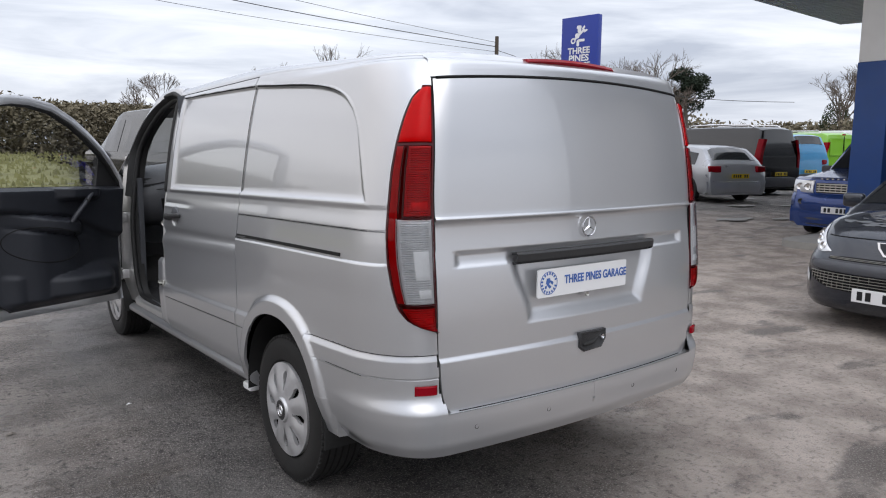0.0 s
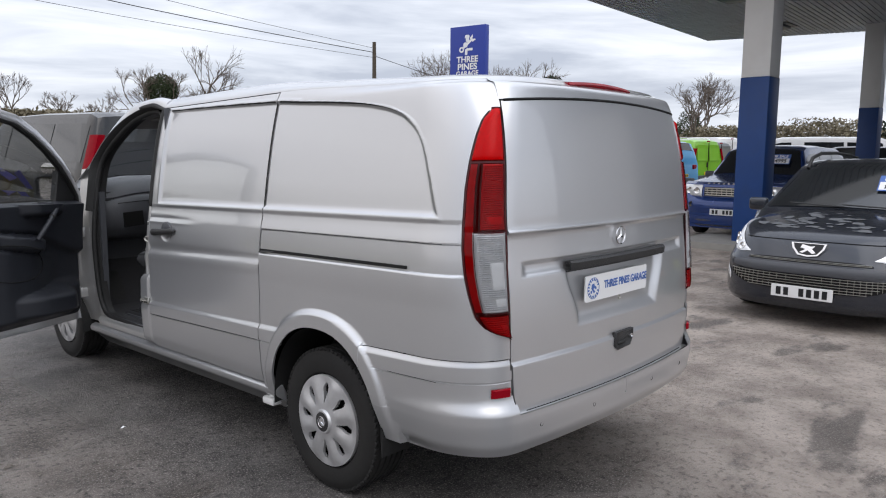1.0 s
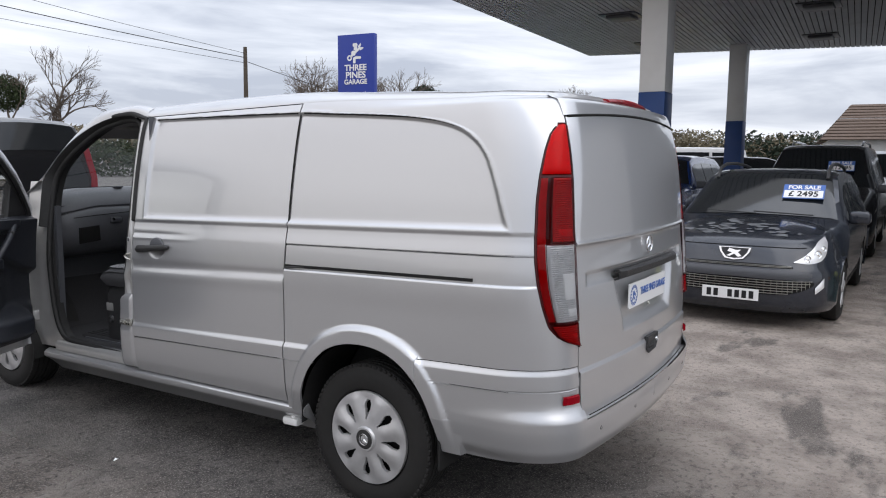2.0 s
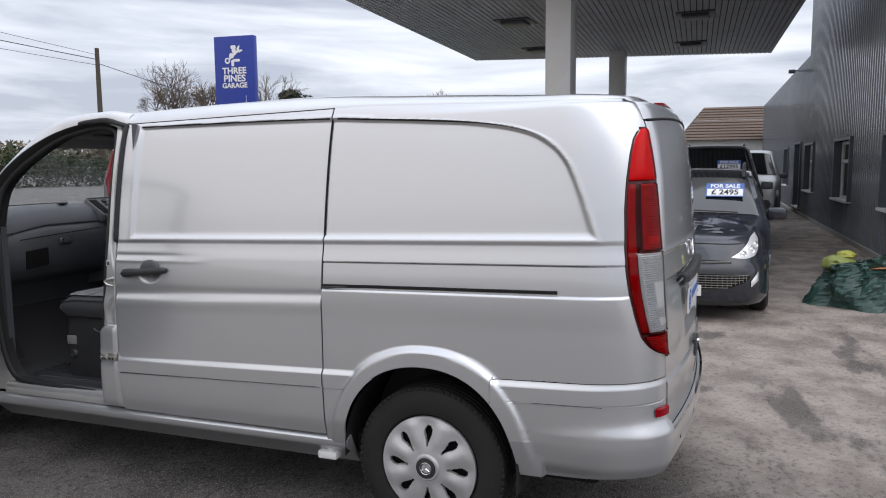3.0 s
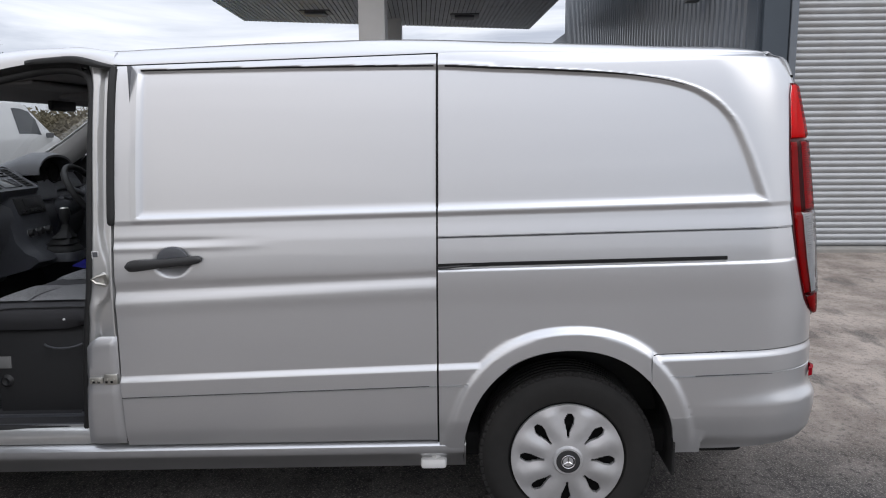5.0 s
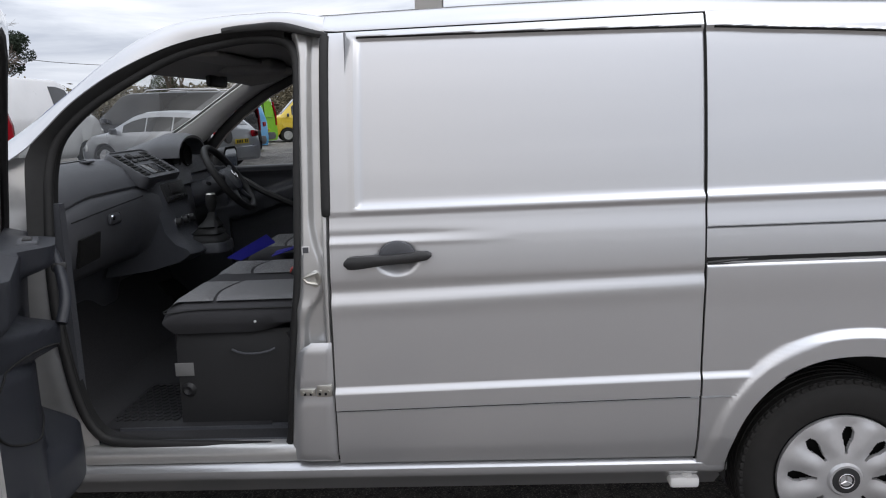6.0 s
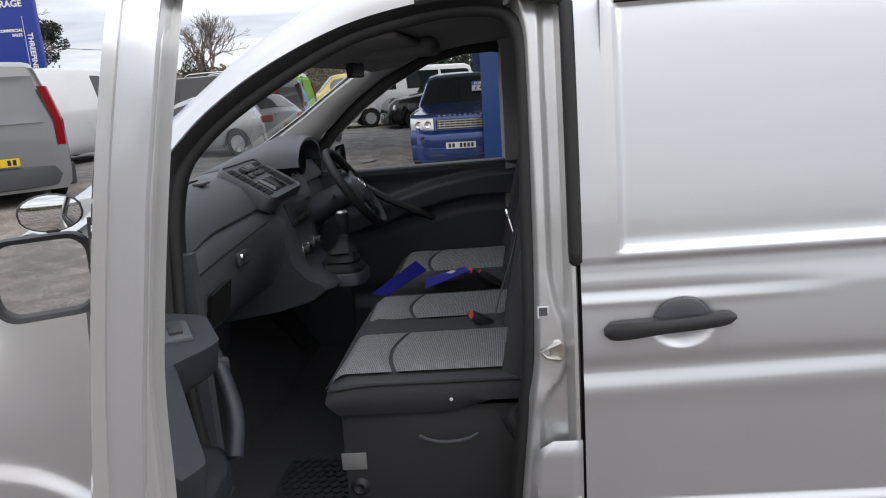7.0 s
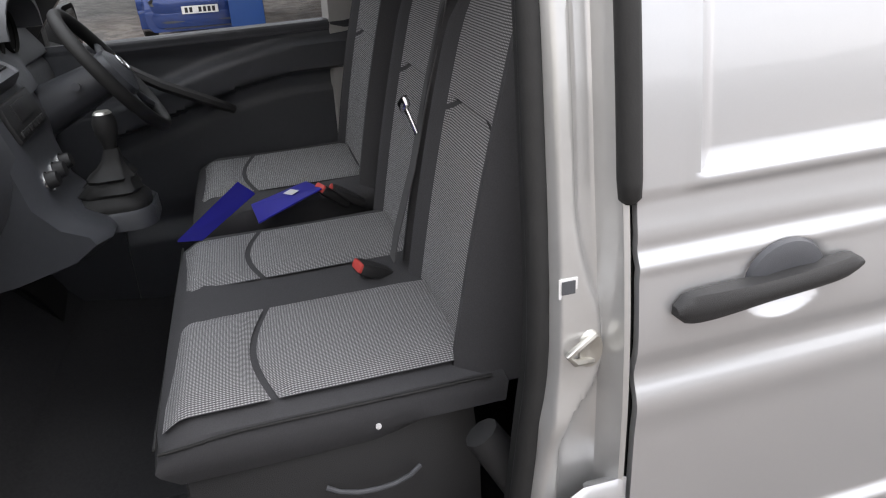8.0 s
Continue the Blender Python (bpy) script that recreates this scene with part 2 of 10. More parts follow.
M = {
    "silver": mat("silver_paint", (0.585, 0.592, 0.606), 0.30, 0.70, 1.0, noise=0.02, scale=400, coat_rough=0.015),
    "silver_in": mat("silver_underpaint", (0.58, 0.58, 0.575), 0.30, 0.60, 0.8, noise=0.06, scale=30, coat_rough=0.05, dirt=0.2, dirt_color=(0.35, 0.33, 0.30)),
    "black_gap": mat("black_gap", (0.006, 0.006, 0.006), 0.9),
    "rubber": mat("black_rubber", (0.018, 0.018, 0.018), 0.62, noise=0.3, scale=40, bump=0.2, bscale=300),
    "tyre": mat("tyre_rubber", (0.013, 0.0125, 0.012), 0.78, noise=0.3, scale=25, bump=0.3, bscale=250, dirt=0.25, dirt_color=(0.040, 0.036, 0.033)),
    "hubcap": mat("hubcap_paint", (0.56, 0.56, 0.57), 0.35, 0.5, 0.4, noise=0.06, scale=60, dirt=0.3, dirt_color=(0.25, 0.23, 0.2)),
    "black_plastic": mat("black_plastic", (0.028, 0.028, 0.029), 0.45, bump=0.4, bscale=700),
    "grey_plastic": mat("grey_trim_plastic", (0.088, 0.091, 0.100), 0.40, noise=0.08, scale=60, bump=0.35, bscale=900),
    "dark_plastic": mat("dark_trim_plastic", (0.070, 0.073, 0.082), 0.38, noise=0.08, scale=60, bump=0.35, bscale=900),
    "door_plastic": mat("door_trim_plastic", (0.020, 0.022, 0.028), 0.40, noise=0.08, scale=60, bump=0.35, bscale=900),
    "carpet": mat("cab_carpet", (0.036, 0.036, 0.039), 0.95, noise=0.3, scale=120, bump=0.5, bscale=500),
    "light_trim": mat("pale_grey_trim", (0.46, 0.455, 0.445), 0.8, noise=0.05, scale=300, bump=0.3, bscale=800),
    "headliner": mat("headliner_cloth", (0.22, 0.218, 0.215), 0.95, noise=0.08, scale=300, bump=0.3, bscale=800),
    "red_lamp_dark": mat("ribbed_red_lamp", (0.24, 0.003, 0.010), 0.08, spec=0.14, coat=0.0, noise=0.25, scale=10),
    "lamp_case": mat("dark_red_lamp_case", (0.060, 0.004, 0.006), 0.25, noise=0.1, scale=20),
    "red_lens": thin_glass("red_lens_plastic", (0.76, 0.006, 0.020), 0.4),
    "red_lens_dark": thin_glass("dark_red_lens_plastic", (0.58, 0.005, 0.024), 0.4),
    "clear_lens": thin_glass("clear_lens_plastic", (0.86, 0.87, 0.88), 0.9),
    "lamp_bowl": mat("lamp_reflector", (0.90, 0.90, 0.90), 0.40, 0.15, noise=0.08, scale=40),
    "lamp_ribs": mat("lamp_ribbed_reflector", (0.64, 0.64, 0.65), 0.35, 0.25, noise=0.2, scale=30),
    "clear_lamp": mat("clear_lamp_plastic", (0.80, 0.80, 0.81), 0.14, 0.35, coat=1.0, noise=0.25, scale=14),
    "chrome": mat("chrome", (0.75, 0.75, 0.76), 0.12, 1.0),
    "steel": mat("zinc_steel", (0.55, 0.54, 0.5), 0.35, 0.9, noise=0.1, scale=80),
    "white_plate": mat("white_plate", (0.80, 0.80, 0.80), 0.35, coat=0.3),
    "yellow_plate": mat("yellow_plate", (0.75, 0.55, 0.03), 0.35, coat=0.3),
    "blue_print": mat("blue_print", (0.06, 0.14, 0.42), 0.5),
    "black_print": mat("black_print", (0.012, 0.012, 0.014), 0.5),
    "white_print": mat("white_print", (0.8, 0.8, 0.8), 0.5),
    "fabric": wave_mat("striped_seat_cloth", (0.085, 0.085, 0.088), (0.46, 0.46, 0.47), 74, axis="X", dots="Y"),
    "fabric_back": wave_mat("striped_back_cloth", (0.085, 0.085, 0.088), (0.46, 0.46, 0.47), 74, axis="Z", dots="X"),
    "fabric_plain": mat("plain_seat_cloth", (0.058, 0.058, 0.062), 0.95, noise=0.25, scale=500, bump=0.5, bscale=900),
    "belt": mat("belt_webbing", (0.085, 0.085, 0.088), 0.8, noise=0.2, scale=400),
    "red_btn": mat("red_button", (0.62, 0.075, 0.065), 0.4),
    "blue_card": mat("blue_card", (0.03, 0.03, 0.36), 0.35, noise=0.06, scale=8),
    "floor_mat": mat("floor_mat_rubber", (0.024, 0.024, 0.026), 0.6, noise=0.3, scale=60, bump=0.5, bscale=60),
    "glass": thin_glass("window_glass", (0.95, 0.97, 0.96)),
    "screen_glass": thin_glass("windscreen_glass", (0.95, 0.97, 0.96), 0.30),
    "dark_glass": mat("tinted_car_glass", (0.012, 0.014, 0.016), 0.06, coat=0.5, noise=0.3, scale=3),
    "mirror": mat("mirror_glass", (0.8, 0.8, 0.8), 0.02, 1.0),
    "white_paint": mat("white_paint", (0.74, 0.74, 0.73), 0.5, noise=0.06, scale=3, dirt=0.15, dirt_color=(0.5, 0.47, 0.42)),
    "column_blue": mat("blue_column_paint", (0.012, 0.055, 0.21), 0.45, noise=0.12, scale=3, dirt=0.2, dirt_color=(0.04, 0.06, 0.12)),
    "sign_blue": mat("blue_sign_face", (0.012, 0.035, 0.27), 0.4, noise=0.05, scale=2),
    "clad": mat("dark_cladding_steel", (0.150, 0.168, 0.190), 0.20, 0.1, noise=0.15, scale=2.0, rough_var=0.08, dirt=0.2, dirt_color=(0.07, 0.07, 0.065)),
    "flashing": mat("slate_flashing", (0.06, 0.075, 0.092), 0.4, noise=0.12, scale=3),
    "shutter": mat("galvanised_shutter", (0.40, 0.41, 0.42), 0.42, 0.35, noise=0.12, scale=5, dirt=0.25),
    "canopy_metal": mat("canopy_soffit", (0.50, 0.515, 0.535), 0.55, 0.0, noise=0.08, scale=2, dirt=0.25, dirt_color=(0.2, 0.2, 0.19)),
    "upvc": mat("white_upvc", (0.78, 0.78, 0.77), 0.35),
    "tarp": mat("green_bag_plastic", (0.027, 0.064, 0.053), 0.28, noise=0.3, scale=6, bump=0.4, bscale=30),
    "rubble": mat("orange_rubble", (0.40, 0.16, 0.07), 0.9, noise=0.4, scale=40, bump=0.8, bscale=60),
    "yellow_bag": mat("yellow_bag", (0.36, 0.36, 0.06), 0.4, noise=0.2, scale=12),
    "olive_bag": mat("olive_bag", (0.22, 0.25, 0.07), 0.5, noise=0.3, scale=12),
    "bark": mat("grey_bark", (0.11, 0.095, 0.08), 0.95, noise=0.4, scale=8, bump=0.6, bscale=40),
    "twig": mat("bare_twigs", (0.13, 0.105, 0.085), 0.95, noise=0.3, scale=4),
    "pine": mat("dark_needles", (0.018, 0.030, 0.016), 0.8, noise=0.5, scale=3),
    "hedge": mat("winter_hedge", (0.165, 0.142, 0.095), 0.95, noise=0.5, scale=1.5),
    "ivy": mat("ivy_leaves", (0.035, 0.05, 0.018), 0.8, noise=0.5, scale=2),
    "grass": mat("rough_grass", (0.155, 0.150, 0.06), 0.95, noise=0.5, scale=0.6),
    "wood_pole": mat("creosoted_pole", (0.08, 0.065, 0.05), 0.9, noise=0.3, scale=10),
    "kerb": mat("concrete_kerb", (0.30, 0.29, 0.27), 0.9, noise=0.2, scale=6, bump=0.4, bscale=40),
    "roof_tile": mat("brown_roof_tile", (0.12, 0.085, 0.065), 0.85, noise=0.3, scale=5),
}


def paint(name, c, metal=0.3, rough=0.3):
    return mat(name, c, rough, metal, 0.8, noise=0.06, scale=2.0, rough_var=0.08, dirt=0.12, dirt_color=tuple(0.6 * v + 0.08 for v in c))


def asphalt():
    """Worn forecourt: tarmac darkest in a strip along the van, browner west of it, sandy worn concrete-like surface
    east of it, damp dark patches.
    """
    m = bpy.data.materials.new("worn_tarmac")
    m.use_nodes = True
    nt = m.node_tree
    p = nt.nodes["Principled BSDF"]
    geo = nt.nodes.new("ShaderNodeNewGeometry")

    def tex(s, d=8.0, rough=0.55):
        n = nt.nodes.new("ShaderNodeTexNoise")
        n.inputs["Scale"].default_value = s
        n.inputs["Detail"].default_value = d
        n.inputs["Roughness"].default_value = rough
        nt.links.new(geo.outputs["Position"], n.inputs["Vector"])
        return n

    def rng(v, a, b, lo=0.0, hi=1.0):
        r = nt.nodes.new("ShaderNodeMapRange")
        r.interpolation_type = "SMOOTHSTEP"
        for k, x in (("From Min", a), ("From Max", b), ("To Min", lo), ("To Max", hi)):
            r.inputs[k].default_value = x
        nt.links.new(v, r.inputs["Value"])
        return r.outputs["Result"]

    def mix(f, a, b):
        r = nt.nodes.new("ShaderNodeMix")
        r.data_type = "RGBA"
        for k, v in (("A", a), ("B", b)):
            if isinstance(v, tuple):
                r.inputs[k].default_value = (*v, 1)
            else:
                nt.links.new(v, r.inputs[k])
        nt.links.new(f, r.inputs["Factor"])
        return r.outputs["Result"]

    def math_(op, a, b):
        r = nt.nodes.new("ShaderNodeMath")
        r.operation = op
        for i, v in enumerate((a, b)):
            if isinstance(v, (int, float)):
                r.inputs[i].default_value = v
            else:
                nt.links.new(v, r.inputs[i])
        return r.outputs[0]
    sep = nt.nodes.new("ShaderNodeSeparateXYZ")
    nt.links.new(geo.outputs["Position"], sep.inputs[0])
    big, mid, fine, grit = tex(0.35), tex(2.2, 12.0, 0.62), tex(26.0, 6.0, 0.7), tex(95.0, 3.0, 0.7)
    edge = math_("ADD", sep.outputs["X"], math_("MULTIPLY", big.outputs["Fac"], 3.0))
    zone = math_("MULTIPLY", rng(edge, 0.9, 2.6), rng(math_("ADD", edge, math_("MULTIPLY", sep.outputs["Y"], 1.3)), 25.0, 20.0))
    dark = mix(rng(mid.outputs["Fac"], 0.35, 0.65), (0.056, 0.052, 0.050), (0.160, 0.148, 0.140))
    sand = mix(rng(mid.outputs["Fac"], 0.35, 0.65), (0.29, 0.240, 0.206), (0.55, 0.472, 0.412))
    lot = mix(rng(mid.outputs["Fac"], 0.35, 0.65), (0.100, 0.094, 0.089), (0.250, 0.232, 0.214))
    far_ = rng(sep.outputs["X"], 3.0, 6.0)
    worn = mix(rng(mid.outputs["Fac"], 0.35, 0.65), (0.150, 0.126, 0.110), (0.345, 0.300, 0.266))
    dark = mix(rng(edge, -0.5, 0.5), worn, dark)
    base = mix(zone, mix(far_, dark, lot), sand)
    # damp stains drawn out along the lot, and worn cracks
    st = nt.nodes.new("ShaderNodeMapping")
    st.inputs["Scale"].default_value = (0.9, 2.1, 1.0)
    st.inputs["Rotation"].default_value = (0, 0, 0.5)
    nt.links.new(geo.outputs["Position"], st.inputs["Vector"])
    sn = nt.nodes.new("ShaderNodeTexNoise")
    sn.inputs["Scale"].default_value = 0.85
    sn.inputs["Detail"].default_value = 9.0
    sn.inputs["Roughness"].default_value = 0.62
    nt.links.new(st.outputs["Vector"], sn.inputs["Vector"])
    damp = rng(sn.outputs["Fac"], 0.55, 0.63)
    base = mix(math_("MULTIPLY", damp, 0.72), base, (0.090, 0.076, 0.067))
    vo = nt.nodes.new("ShaderNodeTexVoronoi")
    vo.inputs["Scale"].default_value = 42.0
    nt.links.new(geo.outputs["Position"], vo.inputs["Vector"])
    stone = math_("MULTIPLY", rng(vo.outputs["Distance"], 0.34, 0.20), rng(tex(9.0, 4.0, 0.6).outputs["Fac"], 0.47, 0.60))
    base = mix(math_("MULTIPLY", stone, 0.42), base, (0.33, 0.30, 0.27))
    base = mix(rng(grit.outputs["Fac"], 0.54, 0.62, 0.0, 0.85), base, (0.40, 0.37, 0.335))
    base = mix(math_("MULTIPLY", rng(fine.outputs["Fac"], 0.34, 0.50, 0.85, 0.0), math_("SUBTRACT", 1.0, math_("MULTIPLY", zone, 0.50))), base, (0.022, 0.020, 0.018))
    nt.links.new(base, p.inputs["Base Color"])
    wet = rng(tex(0.8, 5.0, 0.5).outputs["Fac"], 0.38, 0.52)
    west = rng(sep.outputs["X"], -0.4, -1.6)
    rough = math_("SUBTRACT", 0.80, math_("MULTIPLY", math_("MULTIPLY", wet, west), 0.58))
    rough = math_("SUBTRACT", rough, math_("MULTIPLY", damp, 0.28))
    nt.links.new(math_("MAXIMUM", rough, 0.16), p.inputs["Roughness"])
    b = nt.nodes.new("ShaderNodeBump")
    b.inputs["Strength"].default_value = 0.9
    b.inputs["Distance"].default_value = 0.030
    nt.links.new(math_("ADD", math_("ADD", fine.outputs["Fac"], grit.outputs["Fac"]), math_("MULTIPLY", stone, 0.5)), b.inputs["Height"])
    nt.links.new(b.outputs["Normal"], p.inputs["Normal"])
    return m


M["asphalt"] = asphalt()


# ---- mesh helpers ----
def link_mesh(name, bm, material, smooth=True):
    bmesh.ops.recalc_face_normals(bm, faces=bm.faces)
    me = bpy.data.meshes.new(name)
    bm.to_mesh(me)
    bm.free()
    for m in (material if isinstance(material, (list, tuple)) else [material]):
        me.materials.append(m)
    if smooth:
        me.polygons.foreach_set("use_smooth", [True] * len(me.polygons))
        me.set_sharp_from_angle(angle=radians(42))
    return new(name, me)


def part(name, bm, material, parent, label="", smooth=True, kind=""):
    ob = link_mesh(name, bm, material, smooth)
    ob.parent = parent
    return tagged(ob, label, kind=kind)


def thing(name, label, category, m=None, group="", kind=""):
    ob = new(name)
    ob.empty_display_size = 0.1
    if m is not None:
        ob.matrix_basis = m
    return tagged(ob, label, category, group, kind)


def box(bm, x0, x1, y0, y1, z0, z1, bevel=0.0, seg=2, mi=0):
    vs = [bm.verts.new((x, y, z)) for x in (x0, x1) for y in (y0, y1) for z in (z0, z1)]
    fs = [bm.faces.new([vs[i] for i in f]) for f in ((0, 1, 3, 2), (4, 6, 7, 5), (0, 4, 5, 1), (2, 3, 7, 6), (0, 2, 6, 4), (1, 5, 7, 3))]
    for f in fs:
        f.material_index = mi
    if bevel > 0:
        es = list({e for f in fs for e in f.edges})
        bmesh.ops.bevel(bm, geom=es, offset=bevel, segments=seg, affect="EDGES", profile=0.5)
    return vs


def boxm(*a, **k):
    bm = bmesh.new()
    box(bm, *a, **k)
    return bm


def grid(bm, pts, close_u=False, close_v=False, mi=0, flip=False):
    """pts[i][j] -> quads."""
    vs = [[bm.verts.new(p) for p in row] for row in pts]
    n, m = len(vs), len(vs[0])
    for i in range(n if close_u else n - 1):
        for j in range(m if close_v else m - 1):
            q = [vs[i][j], vs[(i + 1) % n][j], vs[(i + 1) % n][(j + 1) % m], vs[i][(j + 1) % m]]
            f = bm.faces.new(q)
            f.material_index = mi
    return vs


def cap(bm, loop, mi=0):
    f = bm.faces.new(loop)
    f.material_index = mi
    return f


def lathe(bm, prof, axis_pt, ax="X", seg=48, mi=0, closed=False):
    """prof: (along axis, radius) turned about the axis through axis_pt."""
    cx, cy, cz = axis_pt
    pts = []
    for k in range(seg):
        a = 2 * math.pi * k / seg
        c, s = math.cos(a), math.sin(a)
        row = []
        for t, r in prof:
            if ax == "X":
                row.append((cx + t, cy + r * c, cz + r * s))
            elif ax == "Y":
                row.append((cx + r * c, cy + t, cz + r * s))
            else:
                row.append((cx + r * c, cy + r * s, cz + t))
        pts.append(row)
    return grid(bm, pts, close_u=True, close_v=closed, mi=mi)


def tube(bm, path, r, seg=8, closed=False, mi=0, squash=1.0):
    """Round bar along a path of points."""
    path = [Vector(p) for p in path]
    n = len(path)
    rows = []
    prev = None
    for i, p in enumerate(path):
        d = (path[(i + 1) % n] - path[i - 1]) if closed else (path[min(i + 1, n - 1)] - path[max(i - 1, 0)])
        d.normalize()
        ref = prev if prev is not None else (Vector((0, 0, 1)) if abs(d.z) < 0.9 else Vector((1, 0, 0)))
        a = d.cross(ref).normalized() if prev is None else (prev - d * prev.dot(d)).normalized()
        prev = a
        b = d.cross(a)
        rr = r[i] if isinstance(r, (list, tuple)) else r
        rows.append([p + a * (rr * math.cos(2 * math.pi * k / seg)) + b * (rr * squash * math.sin(2 * math.pi * k / seg)) for k in range(seg)])
    vs = grid(bm, rows, close_u=closed, close_v=True, mi=mi)
    if not closed:
        cap(bm, vs[0], mi)
        cap(bm, vs[-1], mi)
    return vs


def extrude_poly(bm, pts, vec, mi=0):
    """Flat polygon pts pushed along vec."""
    a = [bm.verts.new(p) for p in pts]
    b = [bm.verts.new(Vector(p) + Vector(vec)) for p in pts]
    cap(bm, a, mi)
    cap(bm, b[::-1], mi)
    n = len(a)
    for i in range(n):
        cap(bm, [a[i], a[(i + 1) % n], b[(i + 1) % n], b[i]], mi)
    return a, b


def rounded(w, h, r, seg=5):
    """Outline of a rounded rectangle about the origin, w x h."""
    out = []
    for cx, cy, a0 in ((w / 2 - r, h / 2 - r, 0), (-w / 2 + r, h / 2 - r, 90), (-w / 2 + r, -h / 2 + r, 180), (w / 2 - r, -h / 2 + r, 270)):
        for k in range(seg + 1):
            a = radians(a0 + 90 * k / seg)
            out.append((cx + r * math.cos(a), cy + r * math.sin(a)))
    return out


def text_mesh(name, body, size, m, material, parent, extrude=0.001, align="CENTER", sx=1.0, bold=0.0):
    """Built-in font turned to a mesh; stands in its own xy plane at the pose m."""
    cu = bpy.data.curves.new(name, "FONT")
    cu.body, cu.size, cu.extrude, cu.align_x, cu.align_y, cu.offset = body, size, extrude, align, "CENTER", bold
    tmp = bpy.data.objects.new(name, cu)
    me = bpy.data.meshes.new_from_object(tmp)
    bpy.data.objects.remove(tmp)
    me.materials.clear()
    me.materials.append(material)
    me.transform(m @ Matrix.Diagonal((sx, 1, 1, 1)))
    ob = new(name, me)
    ob.parent = parent
    return ob


def sm(a, b, x):
    t = min(1.0, max(0.0, (x - a) / (b - a)))
    return t * t * (3 - 2 * t)


def lerp_table(table, x):
    if x <= table[0][0]:
        return table[0][1]
    for (a, va), (b, vb) in zip(table, table[1:]):
        if x <= b:
            return va + (vb - va) * (x - a) / (b - a)
    return table[-1][1]


def smooth_table(table):
    """Monotone cubic through the pairs of a table."""
    xs, vs = [a for a, _ in table], [b for _, b in table]
    n = len(xs)
    d = [(vs[i + 1] - vs[i]) / (xs[i + 1] - xs[i]) for i in range(n - 1)]
    m = [d[0]] + [0.0 if a * b <= 0 else 2 * a * b / (a + b) for a, b in zip(d, d[1:])] + [d[-1]]

    def f(x):
        if x <= xs[0]:
            return vs[0]
        if x >= xs[-1]:
            return vs[-1]
        i = 0
        while x > xs[i + 1]:
            i += 1
        h = xs[i + 1] - xs[i]
        t = (x - xs[i]) / h
        return vs[i] * (1 + 2 * t) * (1 - t) ** 2 + h * m[i] * t * (1 - t) ** 2 + vs[i + 1] * t * t * (3 - 2 * t) + h * m[i + 1] * t * t * (t - 1)
    return f


def rise(x, y):
    """The forecourt climbs a little away from the van."""
    return 0.22 * sm(9.0, 15.0, 0.45 * x + y) + 0.20 * sm(5.5, 11.0, y) * sm(14.0, 8.0, x)

# ---- the silver van: left side at -x, tail at y = 0, nose at +y; the body sits nose-down by RAKE ----
RAKE = 0.027
W_TAB = [(0.20, 0.855), (0.33, 0.895), (0.42, 0.915), (0.55, 0.928), (0.70, 0.934), (0.95, 0.934), (1.08, 0.928), (1.20, 0.915), (1.28, 0.903),
         (1.42, 0.884), (1.60, 0.854), (1.72, 0.829), (1.80, 0.808), (1.845, 0.790), (1.88, 0.765), (1.92, 0.72)]
R_TAB = [(0.30, 0.055), (0.50, 0.060), (0.65, 0.064), (0.85, 0.066), (1.07, 0.080), (1.25, 0.088), (1.50, 0.108), (1.66, 0.135), (1.76, 0.168), (1.83, 0.215), (1.90, 0.30)]
RX, RY, UC = 0.20, 0.30, 0.25
van = thing("panel_van", "silver panel van with blanked sides and an open passenger door", "van")


W_OF, R_OF = smooth_table(W_TAB), smooth_table(R_TAB)


def hw(z):
    return W_OF(z)


def rear_y(z):
    return R_OF(z)


def bow(x):
    return 0.050 * max(0.0, 1 - (x / 0.74) ** 2)


def shell(u, z):
    """Point and outward normal on the body skin: u > 0 runs forward along the flank, u < 0 round the rear corner and across the tail."""
    w, r = hw(z), rear_y(z)
    if u >= 0:
        return -w, r + RY + u, -1.0, 0.0
    th = -u / UC
    if th < math.pi / 2:
        x = -(w - RX + RX * math.cos(th))
        return x, r + RY - RY * math.sin(th) - bow(x), -math.cos(th), -math.sin(th)
    x = -(w - RX) + (-u - UC * math.pi / 2)
    return x, r - bow(x), 0.0, -1.0


def u_at_y(y, z):
    r = rear_y(z)
    if y >= r + RY:
        return y - r - RY
    return -UC * math.asin(min(1.0, (r + RY - y) / RY))


def u_at_x(x, z):
    w = hw(z)
    a = abs(x)
    if a > w - RX:
        return -UC * math.acos(min(1.0, (a - (w - RX)) / RX))
    return -UC * math.pi / 2 - (w - RX - a)


def raked(bm):
    for v in bm.verts:
        y, z = v.co.y, v.co.z
        v.co.z += 0.018 * sm(1.862, 1.90, z) * sm(1.2, 1.8, y) * sm(3.1, 2.6, y) - 0.036 * sm(1.79, 1.858, z) * sm(1.5, 0.45, y)
        v.co.z -= RAKE * (y - 1.0)
    return bm


def warp(y, z):
    """Lower body lines climb slightly towards the tail."""
    k = sm(0.40, 0.60, z) * (1 - sm(0.76, 0.95, z))
    return z - 0.0190 * (y - 1.0) * k


def arch_g(y, z, yc=1.0):
    return ((abs(y - yc) / 0.395) ** 2.2 + (max(0.0, z - 0.33) / 0.438) ** 2.2) ** (1 / 2.2)


def arch_z(y, yc=1.0):
    d = abs(y - yc) / 0.395
    return 0.0 if d >= 1 else 0.33 + 0.438 * (1 - d ** 2.2) ** (1 / 2.2)


